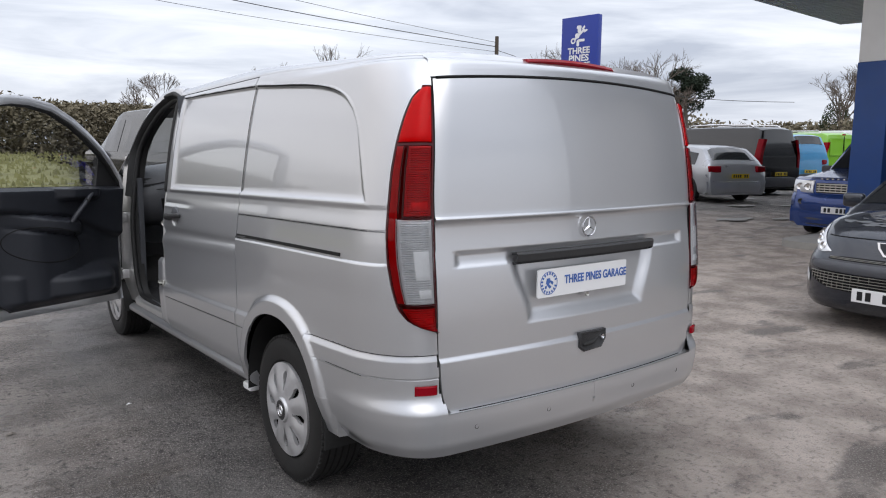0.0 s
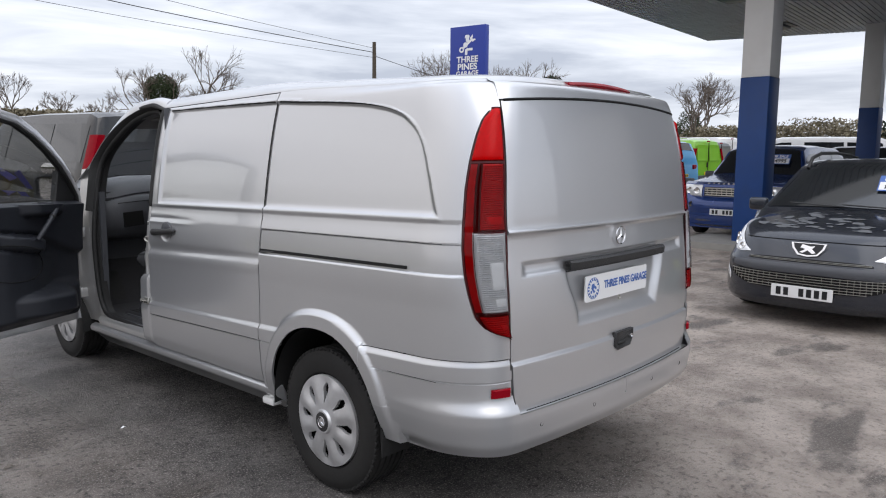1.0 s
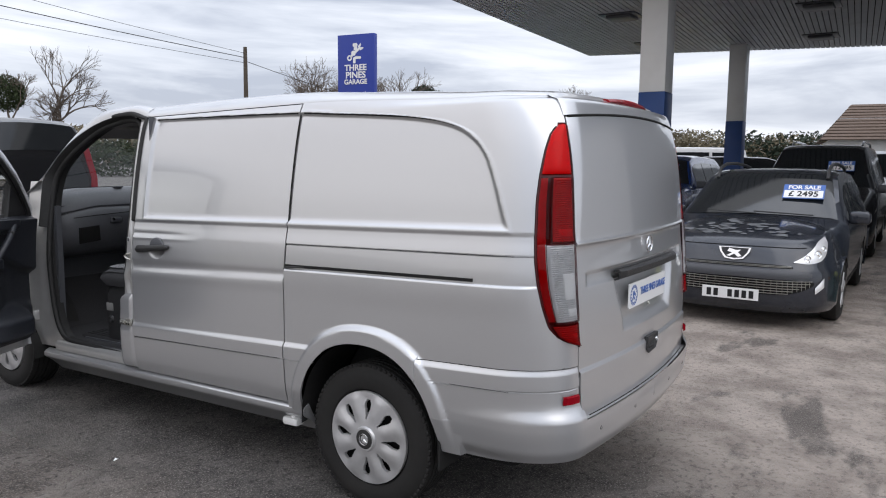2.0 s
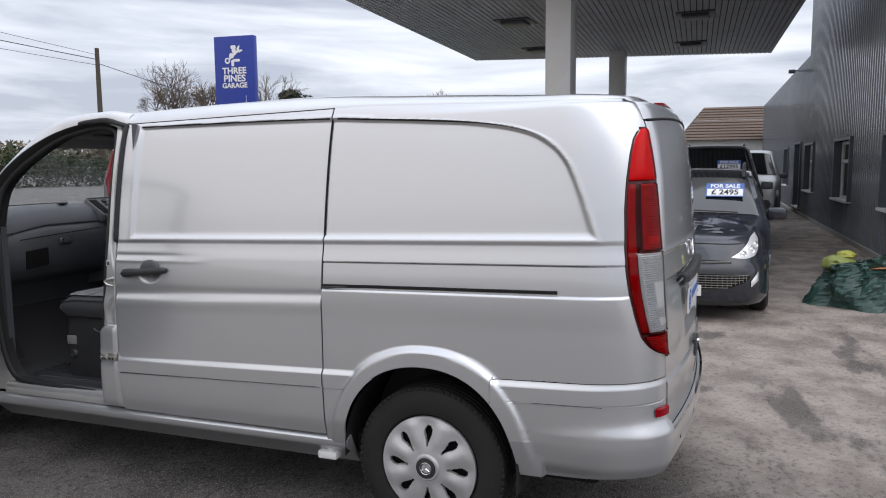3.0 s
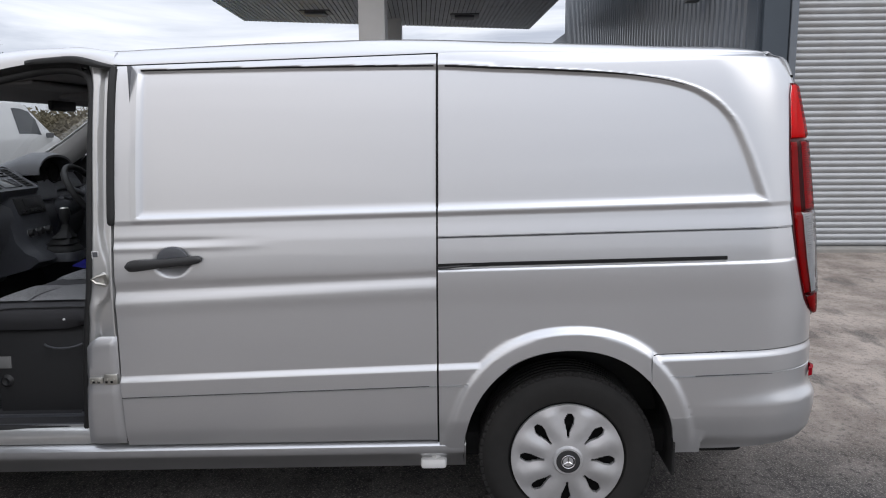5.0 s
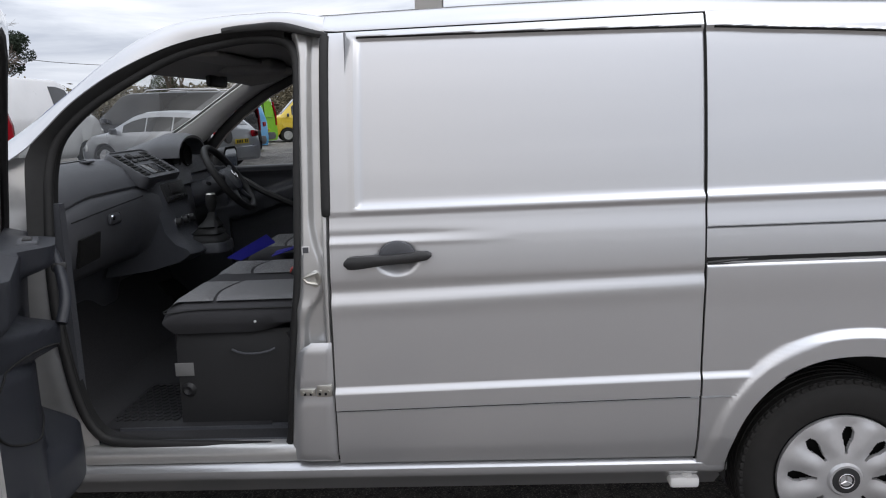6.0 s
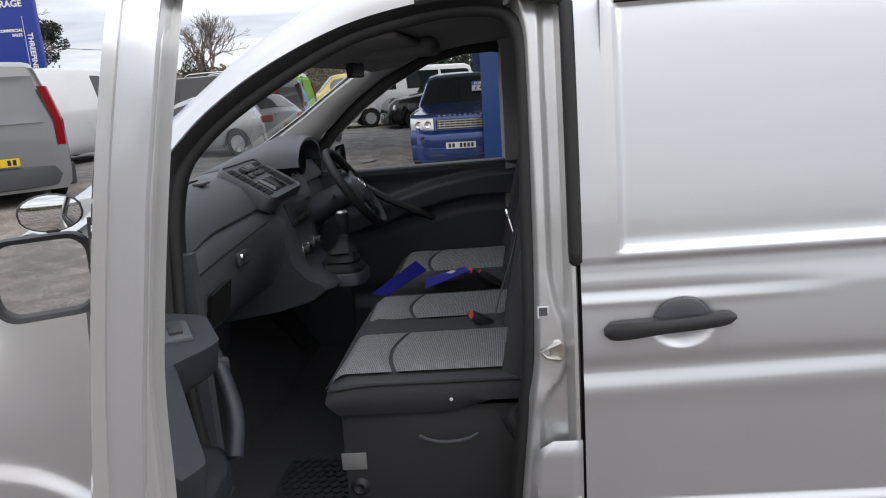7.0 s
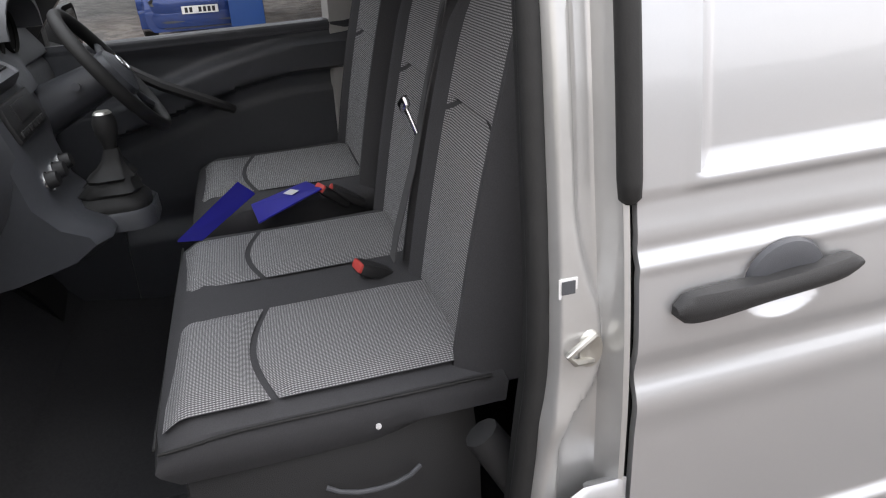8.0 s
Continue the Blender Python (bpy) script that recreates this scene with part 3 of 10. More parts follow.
TOP_TAB = [(0.43, 1.585), (0.475, 1.635), (0.516, 1.668), (0.57, 1.699), (0.644, 1.724), (0.72, 1.741), (0.819, 1.757), (1.047, 1.779), (1.286, 1.797), (1.49, 1.812), (2.60, 1.836), (3.0, 1.84)]
SIDE_TAB = [(1.27, 0.305), (1.32, 0.322), (1.443, 0.366), (1.52, 0.398), (1.585, 0.432), (1.64, 0.480), (1.68, 0.530), (1.73, 0.66), (1.77, 0.93), (1.80, 1.3)]


TOP_OF, SIDE_OF = smooth_table(TOP_TAB), smooth_table(SIDE_TAB)


def strip_disp(z, zr):
    """Rubbing strip with a bright upper facet and a joint below it."""
    d = 0.013 * sm(0.733, 0.706, zr) if zr > 0.652 else 0.013
    if zr < 0.652:
        d = 0.013 - 0.004 * sm(0.652, 0.640, zr)
    if abs(zr - 0.6475) < 0.0026:
        d -= 0.007
    return d * sm(0.40, 0.50, zr)


def flank_disp(y, z, zr, slider):
    d = 0.0
    # recessed upper panel
    yedge = (1.52 if slider else SIDE_OF(z))
    inside = min(TOP_OF(y) - z, z - 1.287)
    if slider:
        inside = min(inside, 2.598 - y)
    else:
        inside = min(inside, y - yedge)
    if inside > 0:
        d -= 0.012 * sm(0.0, 0.020, inside)
        if z - 1.287 < 0.03 and inside == z - 1.287:
            d += 0.003 * sm(0.03, 0.0, z - 1.287)
    elif inside > -0.02:
        d += 0.003 * sm(-0.02, -0.004, inside)
    # ledge under the belt
    d -= 0.0035 * sm(1.285, 1.262, z) * sm(1.19, 1.25, z)
    if slider:
        zs = 1.022 + (2.67 - y) * 0.022
        wd = 0.017 + 0.010 * sm(1.5, 2.6, y)
        d -= (0.006 + 0.004 * sm(1.4, 2.6, y)) * math.exp(-((z - zs) / wd) ** 2)
        d += 0.004 * math.exp(-((z - zs + 0.045) / 0.03) ** 2)
        rr = math.hypot((y - 2.465) / 1.2, z - 1.128) / 0.058
        if rr < 1:
            d -= 0.022 * (1 - rr * rr)
        zc = 1.205
        d -= 0.004 * math.exp(-((z - zc) / 0.013) ** 2) * sm(2.05, 2.5, y)
        d += 0.0025 * math.exp(-((z - zc + 0.024) / 0.010) ** 2) * sm(2.05, 2.5, y)
    else:
        if abs(z - 1.191) < 0.0026:
            d -= 0.006
        if 1.075 < z < 1.189:
            d -= 0.004
        if z <= 1.078:
            d += 0.006 * sm(0.93, 1.06, z) * sm(1.078, 1.066, z)
    return d


def lower_disp(y, z, zr, arch=True):
    d = strip_disp(z, zr)
    if arch:
        g = arch_g(y, z)
        if g < 1.27:
            d = max(d, 0.026 * sm(1.20, 1.13, g)) if z > 0.5 else max(d, 0.026 * sm(1.20, 1.13, g) * sm(0.33, 0.55, z) + 0.004)
    return d


def z_rows(lo, hi, fine):
    """Even rows 11 mm apart, with 2 mm rows round each line in fine."""
    zs = set()
    n = max(2, int((hi - lo) / 0.011))
    for i in range(n + 1):
        zs.add(round(lo + (hi - lo) * i / n, 4))
    for f in fine:
        for k in range(-5, 6):
            z = f + 0.0022 * k
            if lo < z < hi:
                zs.add(round(z, 4))
    z = 1.56
    while z < hi:
        if z > lo:
            zs.add(round(z, 4))
        z += 0.0045
    out = []
    for z in sorted(zs):
        if not out or z - out[-1] > 0.0012:
            out.append(z)
    out[-1] = hi
    return out


def skin(ulo, uhi, zs, disp, low=None, du=0.012, high=None, edges=True):
    """Body panel on the shell. ulo(z), uhi(z): limits; disp(y, z, zr, u); low(y), high(y): lower and upper limit in z. Edges are folded in by 14 mm."""
    bm = bmesh.new()
    zm = zs[len(zs) // 2]
    n = max(3, int((uhi(zm) - ulo(zm)) / du))
    pts = []
    for i in range(n + 1):
        row = []
        for zr in zs:
            a, b = ulo(zr), uhi(zr)
            u = a + (b - a) * i / n
            y0 = shell(u, zr)[1]
            z = warp(y0, zr)
            if low is not None:
                z = max(z, low(y0))
            if high is not None:
                z = min(z, high(y0))
            x, y, nx, ny = shell(u, z)
            d = disp(y, z, zr + (z - warp(y0, zr)), u)
            row.append((x + nx * d, y + ny * d, z))
        pts.append(row)
    grid(bm, pts)
    bmesh.ops.remove_doubles(bm, verts=bm.verts, dist=0.0004)
    if edges:
        fold(bm, 0.014)
    return bm


def fold(bm, depth, centre=(0.0, 2.2, 1.0)):
    """Turn the free edges inwards, so that the panel shows its thickness at the joints."""
    bm.normal_update()
    for f in bm.faces:
        c = f.calc_center_median()
        if f.normal.dot(c - Vector((0, max(0.7, min(4.2, c.y)), 0.9))) < 0:
            f.normal_flip()
    bm.normal_update()
    es = [e for e in bm.edges if e.is_boundary]
    made = {}
    for e in es:
        for v in e.verts:
            if v not in made:
                n = v.normal.copy()
                made[v] = bm.verts.new(v.co - n * depth)
    for e in es:
        a, b = e.verts
        try:
            bm.faces.new([a, b, made[b], made[a]])
        except ValueError:
            pass


def mirrored(bm):
    c = bm.copy()
    for v in c.verts:
        v.co.x = -v.co.x
    bmesh.ops.reverse_faces(c, faces=c.faces)
    return c


def van_part(name, bm, material, parent=None, label="", both=False, smooth=True):
    """A part of the van in body coordinates; both: also on the other flank."""
    other = mirrored(bm) if both else None
    ob = part(name, raked(bm), material, parent or van, label, smooth)
    if other is not None:
        part(name, raked(other), material, parent or van, label, smooth)
    return ob


FINE_UP = [1.287, 1.268, 1.243, 1.191, 1.0775, 1.068]
FINE_LOW = [0.733, 0.706, 0.6475]
GAP = 1.488
# lamp front edge along the flank, by height
LAMP_TAB = [(0.835, 0.066), (0.856, 0.092), (0.88, 0.118), (0.916, 0.140), (1.0, 0.165), (1.077, 0.184), (1.17, 0.199), (1.259, 0.207), (1.40, 0.214), (1.5, 0.213), (1.6, 0.207), (1.66, 0.200), (1.69, 0.189), (1.71, 0.175)]
LAMP_LO, LAMP_HI = 0.828, 1.705
GATE_X = [(0.48, 0.70), (0.62, 0.735), (0.70, 0.742), (0.85, 0.746), (1.25, 0.745), (1.50, 0.728), (1.66, 0.712), (1.74, 0.700), (1.80, 0.685), (1.90, 0.66)]


gate_half = smooth_table(GATE_X)


def gate_u(z):
    return u_at_x(gate_half(z), z)


# rear quarter: flank behind the sliding door, cut by the arch, the bumper, the lamp and the tailgate
def quarter_ulo(z):
    if LAMP_LO < z < LAMP_HI:
        yl = lerp_table(LAMP_TAB, z)
        if z > 1.69:
            k = (z - 1.69) / (LAMP_HI - 1.69)
            return (1 - k) * (u_at_y(yl, z) + 0.004) + k * (gate_u(z) + 0.003)
        if z < 0.840:
            k = (0.840 - z) / (0.840 - LAMP_LO)
            return (1 - k) * (u_at_y(yl, z) + 0.004) + k * (gate_u(z) + 0.003)
        return u_at_y(yl, z) + 0.004
    return gate_u(z) + 0.003


def quarter_low(y):
    if y < 0.706:
        return warp(y, 0.7345)
    return max(arch_z(y), 0.36)


quarter_zs = z_rows(0.36, 1.8575, FINE_UP + FINE_LOW + [0.828, 0.840, 0.856, 1.69, 1.705])
quarter = skin(quarter_ulo, lambda z: u_at_y(GAP - 0.0035, z), quarter_zs,
               lambda y, z, zr, u: flank_disp(y, z, zr, False) * sm(0.16, 0.24, y) + lower_disp(y, z, zr), quarter_low, du=0.0075)
van_part("rear_quarter_panel", quarter, M["silver"], both=True)

# sliding door, with its own strip and sill edge
slider_zs = z_rows(0.418, 1.852, FINE_UP[:3] + FINE_LOW + [1.205, 1.18, 1.16, 1.137, 1.115, 1.093, 1.071])
DOOR_B = 2.684
slider = skin(lambda z: u_at_y(GAP + 0.0035, z), lambda z: u_at_y(DOOR_B, z), slider_zs,
              lambda y, z, zr, u: flank_disp(y, z, zr, True) + lower_disp(y, z, zr, False), du=0.0085)
sliding_door = van_part("sliding_door", slider, M["silver"], label="silver sliding door with a blanked window panel", both=True)

# roof gutter rail over the slider and quarter, then the roof skin
ROOF_TAB = [(0.24, 1.872), (0.30, 1.888), (0.45, 1.904), (0.8, 1.918), (1.5, 1.930), (2.2, 1.934), (2.7, 1.928), (3.0, 1.915), (3.2, 1.890), (3.34, 1.858)]


def roof_pt(y, s):
    """s from -1 (left edge) to 1: crown across the roof."""
    zt = lerp_table(ROOF_TAB, y)
    edge_z = lerp_table([(2.68, 1.857), (2.72, 1.868), (2.83, 1.894), (3.06, 1.897), (3.25, 1.876), (3.34, 1.848)], y)
    edge_z = min(edge_z, zt - (0.02 if y < 2.7 else 0.008))
    e = abs(shell(u_at_y(y, 1.855), 1.855)[0]) - 0.001 - 0.03 * sm(2.71, 2.80, y)
    x = e * s
    a = abs(s)
    f = (1 - a ** 4.5) ** 0.55 if a < 1 else 0.0
    yy = y - (bow(x) if y < 0.6 else 0) * sm(0.6, 0.26, y)
    return x, yy, edge_z + (zt - edge_z) * f


bm = bmesh.new()
ys = [0.262 + 3.078 * (i / 110) ** 1.25 for i in range(111)]
ss = [math.sin(math.pi / 2 * (j / 22 - 1)) if j <= 22 else math.sin(math.pi / 2 * (j / 22 - 1)) for j in range(45)]
grid(bm, [[roof_pt(y, s) for s in ss] for y in ys])
fold(bm, 0.004)
van_part("roof", bm, M["silver"])

# dark shut-lines behind the joints
bm = bmesh.new()
box(bm, -0.72, 0.72, 0.36, 1.30, 0.95, 1.78)
for sx in (-1, 1):
    pts = []
    for z in [0.38 + 0.05 * i for i in range(30)]:
        pts.append([(sx * (hw(z) - 0.02), 1.44, z), (sx * (hw(z) - 0.02), 1.54, z)])
    grid(bm, pts)
    pts = []
    for z in [0.42 + 0.05 * i for i in range(29)]:
        pts.append([(sx * (hw(z) - 0.022), 2.64, z), (sx * (hw(z) - 0.022), 2.70, z)])
    grid(bm, pts)
    grid(bm, [[(sx * 0.79, y, 1.835), (sx * 0.755, y, 1.868)] for y in (1.45, 2.0, 2.68)])
    grid(bm, [[(sx * (hw(0.735) - 0.02), y, 0.70), (sx * (hw(0.735) - 0.02), y, 0.76)] for y in (0.3, 0.72)])
van_part("shut_line_backing", bm, M["black_gap"])

# black strips set in the joints: the shade of the gaps, given as colour
bm = bmesh.new()
grid(bm, [[(-(hw(z) - 0.007), y, z) for y in (GAP - 0.0045, GAP + 0.0045)] for z in [0.39 + 0.03 * i for i in range(49)]])
van_part("door_joint_strip", bm, M["black_gap"], both=True)
bm = bmesh.new()
rows = []
for i in range(61):
    z = 0.56 + (1.73 - 0.56) * i / 60
    row = []
    for du in (-0.006, 0.008):
        x, y, nx, ny = shell(gate_u(z) + du, z)
        row.append((x - nx * 0.005, y - ny * 0.005, z))
    rows.append(row)
grid(bm, rows)
van_part("gate_joint_strip", bm, M["black_gap"], both=True)

# black tube laid along the top step of the blanked panels, drawing its dark line
bm = bmesh.new()
line = [(y, TOP_OF(y) - 0.003) for y in [0.60 + 0.02 * i for i in range(44)]]
tube(bm, [(-hw(z) + 0.001, y, z) for y, z in line], [0.0012 + 0.0032 * sm(0.60, 0.95, y) for y, _ in line], 6)
tube(bm, [(-hw(TOP_OF(y)) + 0.001, y, TOP_OF(y) - 0.003) for y in [1.50 + 0.05 * i for i in range(22)] + [2.59]], 0.0040, 6)
van_part("panel_edge_line", bm, M["black_gap"], both=True)
bm = bmesh.new()
tube(bm, [(-hw(1.852) + 0.006, y, 1.8545) for y in (GAP + 0.004, 1.9, 2.3, 2.684)], 0.0035, 6)
van_part("roof_joint", bm, M["black_gap"], both=True)

# fine joints under the rubbing strip and along the rail cover
for y0, y1 in ((0.27, 0.545), (1.52, 2.684)):
    bm = bmesh.new()
    tube(bm, [(-(hw(0.648) + 0.0085), y0 + (y1 - y0) * k / 10, warp(y0 + (y1 - y0) * k / 10, 0.6475)) for k in range(11)], 0.0010, 5)
    van_part("strip_joint", bm, M["black_gap"], both=True)
bm = bmesh.new()
tube(bm, [(-hw(1.191) + 0.0035, y, 1.191) for y in (0.27, 0.6, 1.0, 1.482)], 0.0012, 5)
van_part("rail_cover_joint", bm, M["black_gap"], both=True)

# slot of the sliding rail
bm = bmesh.new()
for z0, z1, y0, y1 in ((1.0835, 1.0955, 0.448, 1.30), (1.0825, 1.0950, 1.30, 1.484)):
    pts = [[(-hw(z) + 0.004 - (0.0045 if k in (1, 2) else 0.0), y, z) for k, z in enumerate((z0 - 0.001, z0, z1, z1 + 0.001))] for y in (y0, (y0 + y1) / 2, y1)]
    grid(bm, pts)
fold(bm, 0.01)
van_part("rail_slot", bm, M["black_gap"], both=True)
bm = bmesh.new()
tube(bm, [(-hw(1.083) - 0.003, 1.484, 1.0815), (-hw(1.083) - 0.004, 1.44, 1.084), (-hw(1.083) - 0.002, 1.36, 1.089)], [0.004, 0.005, 0.002], seg=6)
van_part("rail_end", bm, M["black_plastic"])

# rear bumper, wrapped round both corners
bumper_rows = z_rows(0.345, 0.7315, FINE_LOW + [0.53, 0.5, 0.44])


def bumper_disp(y, z, zr, u):
    d = strip_disp(z, zr)
    back = sm(0.22, -0.34, u)
    d *= 1 - 0.6 * back * sm(0.56, 0.62, z)
    d += back * 0.022 * sm(0.592 - 0.03 * sm(-0.10, 0.2, u), 0.532, z)
    d -= 0.030 * sm(0.42, 0.345, z)
    g = arch_g(y, z)
    if g < 1.27 and y > 0.4:
        f = 0.026 * sm(1.20, 1.13, g)
        d = max(d, f if z > 0.5 else f * sm(0.33, 0.55, z) + 0.004)
    return d


bump_half = skin(lambda z: u_at_x(0.0, z), lambda z: u_at_y(0.7055, z), bumper_rows, bumper_disp, lambda y: max(arch_z(y) if y > 0.55 else 0, 0.345 + 0.02 * sm(0.5, 0.1, y)),
                 du=0.010)
# the middle of the bumper is low: the tailgate stands above it
cut = [f for f in bump_half.faces if (lambda c: abs(c.x) < gate_half(c.z) + 0.004 and c.y < 0.35 and c.z > 0.527)(f.calc_center_median())]
bmesh.ops.delete(bump_half, geom=cut, context="FACES")
other = mirrored(bump_half)
tmp = bpy.data.meshes.new("half")
other.to_mesh(tmp)
other.free()
bump_half.from_mesh(tmp)
bpy.data.meshes.remove(tmp)
bmesh.ops.remove_doubles(bump_half, verts=[v for v in bump_half.verts if abs(v.co.x) < 0.001], dist=0.001)
bumper = van_part("rear_bumper", bump_half, M["silver"], label="silver rear bumper with small scuffs")
bm = bmesh.new()
pts = [[(x, rear_y(0.52) - bow(x) - 0.020 + dy, 0.5285) for dy in (0.0, 0.07)] for x in [-0.74 + 0.04 * i for i in range(38)]]
grid(bm, pts)
van_part("bumper_step", bm, M["silver"], bumper)
bm = bmesh.new()
grid(bm, [[(x, rear_y(0.5) - bow(x) + 0.045, z) for z in (0.46, 0.62)] for x in [-0.66 + 0.06 * i for i in range(23)]])
van_part("bumper_gap", bm, M["silver_in"], bumper)
# painted return behind the rounded lower corners of the tailgate
bm = bmesh.new()
rows = []
for i in range(15):
    row = []
    for z in (0.47, 0.50, 0.53, 0.56, 0.60, 0.65, 0.70):
        x, y, nx, ny = shell(u_at_x(0.56, z) + 0.22 * i / 14, z)
        row.append((-(x - nx * 0.016), y - ny * 0.016, z))
    rows.append(row)
grid(bm, rows)
van_part("bumper_return", bm, M["silver_in"], bumper, both=True)
for sx, x in ((0, -0.60), (1, -0.255), (2, 0.255), (3, 0.60)):
    bm = bmesh.new()
    yb = rear_y(0.46) - bow(x) - 0.022
    lathe(bm, [(0.004, 0.0001), (-0.001, 0.007), (-0.003, 0.009), (0.004, 0.010)], (x, yb - 0.004, 0.465), "Y", 16)
    van_part("parking_sensor", bm, M["black_plastic"], bumper)
for sx in (-1, 1):
    bm = bmesh.new()
    pts = []
    for i in range(9):
        row = []
        for z in (0.606, 0.610, 0.638, 0.642):
            u = u_at_x(0.742, z) + 0.012 + 0.095 * i / 8
            x, y, nx, ny = shell(u, z)
            d = 0.021 if z in (0.610, 0.638) and 0 < i < 8 else 0.010
            row.append((-sx * (x + nx * d), y + ny * d, z))
        pts.append(row)
    grid(bm, pts)
    van_part("reflector", bm, M["red_lamp_dark"], bumper, "red rear reflector")

# tail lamps: red top, ribbed red middle, clear block, red foot
def lamp_u(z, k):
    """k 0 at the tailgate side, 1 at the flank side."""
    a = gate_u(z) + 0.005
    yl = lerp_table(LAMP_TAB, z)
    b = u_at_y(yl, z) - 0.002
    if z > 1.66:
        b = b + (a + 0.035 - b) * sm(1.66, 1.712, z) ** 2
    if z < 0.88:
        b = b + (a - b) * 0.15 * sm(0.88, 0.826, z) ** 2.2
    return a + (b - a) * k


def lamp_piece(z0, z1, k0, k1, d0, ribs=0.0, nk=14, step=0.012):
    bm = bmesh.new()
    pts = []
    n = max(2, int((z1 - z0) / (0.004 if ribs else step)))
    for i in range(nk + 1):
        row = []
        for j in range(n + 1):
            z = z0 + (z1 - z0) * j / n
            k = k0 + (k1 - k0) * i / nk
            x, y, nx, ny = shell(lamp_u(z, k), z)
            edge = min(i, nk - i, j * 1.2, (n - j) * 1.2)
            d = d0 * (1 if edge > 0 else 0.35) + 0.010 * math.sin(math.pi * k) + (ribs * (j % 2) if edge > 0 else 0)
            row.append((x + nx * d, y + ny * d, z))
        pts.append(row)
    grid(bm, pts)
    return bm


for sx in (-1, 1):
    bm = lamp_piece(LAMP_LO, LAMP_HI, -0.02, 1.02, 0.001)
    lamp = van_part("tail_lamp", mirrored(bm) if sx > 0 else bm, M["lamp_case"], label="tall red and clear wrap-round tail lamp")
    for nm, z0, z1, k0, k1, d0, rb, mt in (("upper_reflector", 1.506, 1.698, 0.05, 0.97, 0.0035, 0, "lamp_bowl"), ("side_reflector", 0.94, 1.490, 0.80, 0.97, 0.003, 0, "lamp_ribs"),
                                           ("ribbed_reflector", 1.246, 1.490, 0.06, 0.66, 0.003, 0.0028, "lamp_ribs"), ("clear_reflector", 0.938, 1.234, 0.06, 0.79, 0.003, 0.0030, "lamp_ribs"),
                                           ("bulb_reflector", 1.02, 1.13, 0.14, 0.50, 0.0075, 0, "lamp_bowl"), ("lower_bulb_reflector", 0.955, 0.995, 0.12, 0.46, 0.0072, 0, "lamp_bowl"),
                                           ("stop_reflector", 1.262, 1.30, 0.12, 0.54, 0.0072, 0, "lamp_bowl"),
                                           ("foot_reflector", LAMP_LO + 0.012, 0.922, 0.06, 0.90, 0.003, 0.0022, "lamp_ribs"), ("fog_reflector", 0.868, 0.892, 0.16, 0.46, 0.0070, 0, "lamp_bowl"),
                                           ("red_lens", 1.502, 1.702, 0.03, 0.99, 0.012, 0, "red_lens"), ("side_lens", 1.238, 1.494, 0.73, 0.99, 0.011, 0, "red_lens_dark"), ("lower_side_lens", 0.93, 1.238, 0.82, 0.99, 0.011, 0, "red_lens_dark"),
                                           ("ribbed_lens", 1.240, 1.494, 0.03, 0.73, 0.011, 0.0010, "red_lens_dark"), ("clear_lens", 0.934, 1.238, 0.03, 0.82, 0.013, 0.0012, "clear_lens"),
                                           ("foot_lens", LAMP_LO + 0.006, 0.931, 0.03, 0.97, 0.010, 0.0008, "red_lens_dark")):
        bm = lamp_piece(z0, z1, k0, k1, d0, rb)
        van_part(nm, mirrored(bm) if sx > 0 else bm, M[mt], lamp)

# tailgate
def gate_disp(x, z):
    d = 0.0
    a = abs(x)
    d += 0.007 * math.exp(-((z - 1.232) / 0.007) ** 2)
    d -= 0.008 * sm(1.228, 1.215, z) * sm(1.0, 1.2, z)
    # long shallow trough
    tr = min(0.665 - a, 1.118 - z, z - 1.050)
    if tr > 0:
        d -= 0.014 * sm(0, 0.022, tr)
    # number plate recess, wider at the top
    half = 0.425 - 0.075 * sm(1.06, 0.83, z)
    pr = min(half - a, 1.098 - z, z - 0.812)
    if pr > 0:
        d -= 0.026 * sm(0, 0.055, pr)
    # lower ledge
    d += 0.010 * sm(0.735, 0.716, z) - 0.006 * sm(0.70, 0.52, z)
    return d


gate_rows = z_rows(0.528, 1.728, [1.232, 1.118, 1.098, 1.05, 0.812, 0.735, 0.716])
bm = bmesh.new()
pts = []
ng = 120
for i in range(ng + 1):
    row = []
    for z in gate_rows:
        half = gate_half(z) - 0.003
        if z < 0.60:
            half -= 0.025 * (1 - math.sqrt(max(0.0, 1 - ((0.60 - z) / 0.075) ** 2)))
        s = -1 + 2 * i / ng
        x = half * s
        y = shell(u_at_x(x, z), z)[1]
        row.append((x, y - gate_disp(x, z), z + 0.026 * (1 - s * s) * sm(1.53, 1.727, z)))
    pts.append(row)
grid(bm, pts)
fold(bm, 0.016)
gate = van_part("tailgate", bm, M["silver"], label="silver blanked tailgate with a number plate recess")
bm = bmesh.new()
tube(bm, [(x, shell(u_at_x(x, 1.727), 1.727)[1] + 0.002, 1.7315 + 0.026 * (1 - (x / 0.69) ** 2)) for x in [0.69 * math.sin(math.pi / 2 * (k / 20 - 1)) for k in range(41)]], 0.0062, 6)
van_part("gate_top_joint", bm, M["black_gap"], gate)
bm = bmesh.new()
tube(bm, [(x, shell(u_at_x(x, 0.53), 0.53)[1] - 0.004, 0.5265) for x in [-0.66 + 0.06 * k for k in range(23)]], 0.005, 6)
van_part("gate_foot_joint", bm, M["black_gap"], gate)
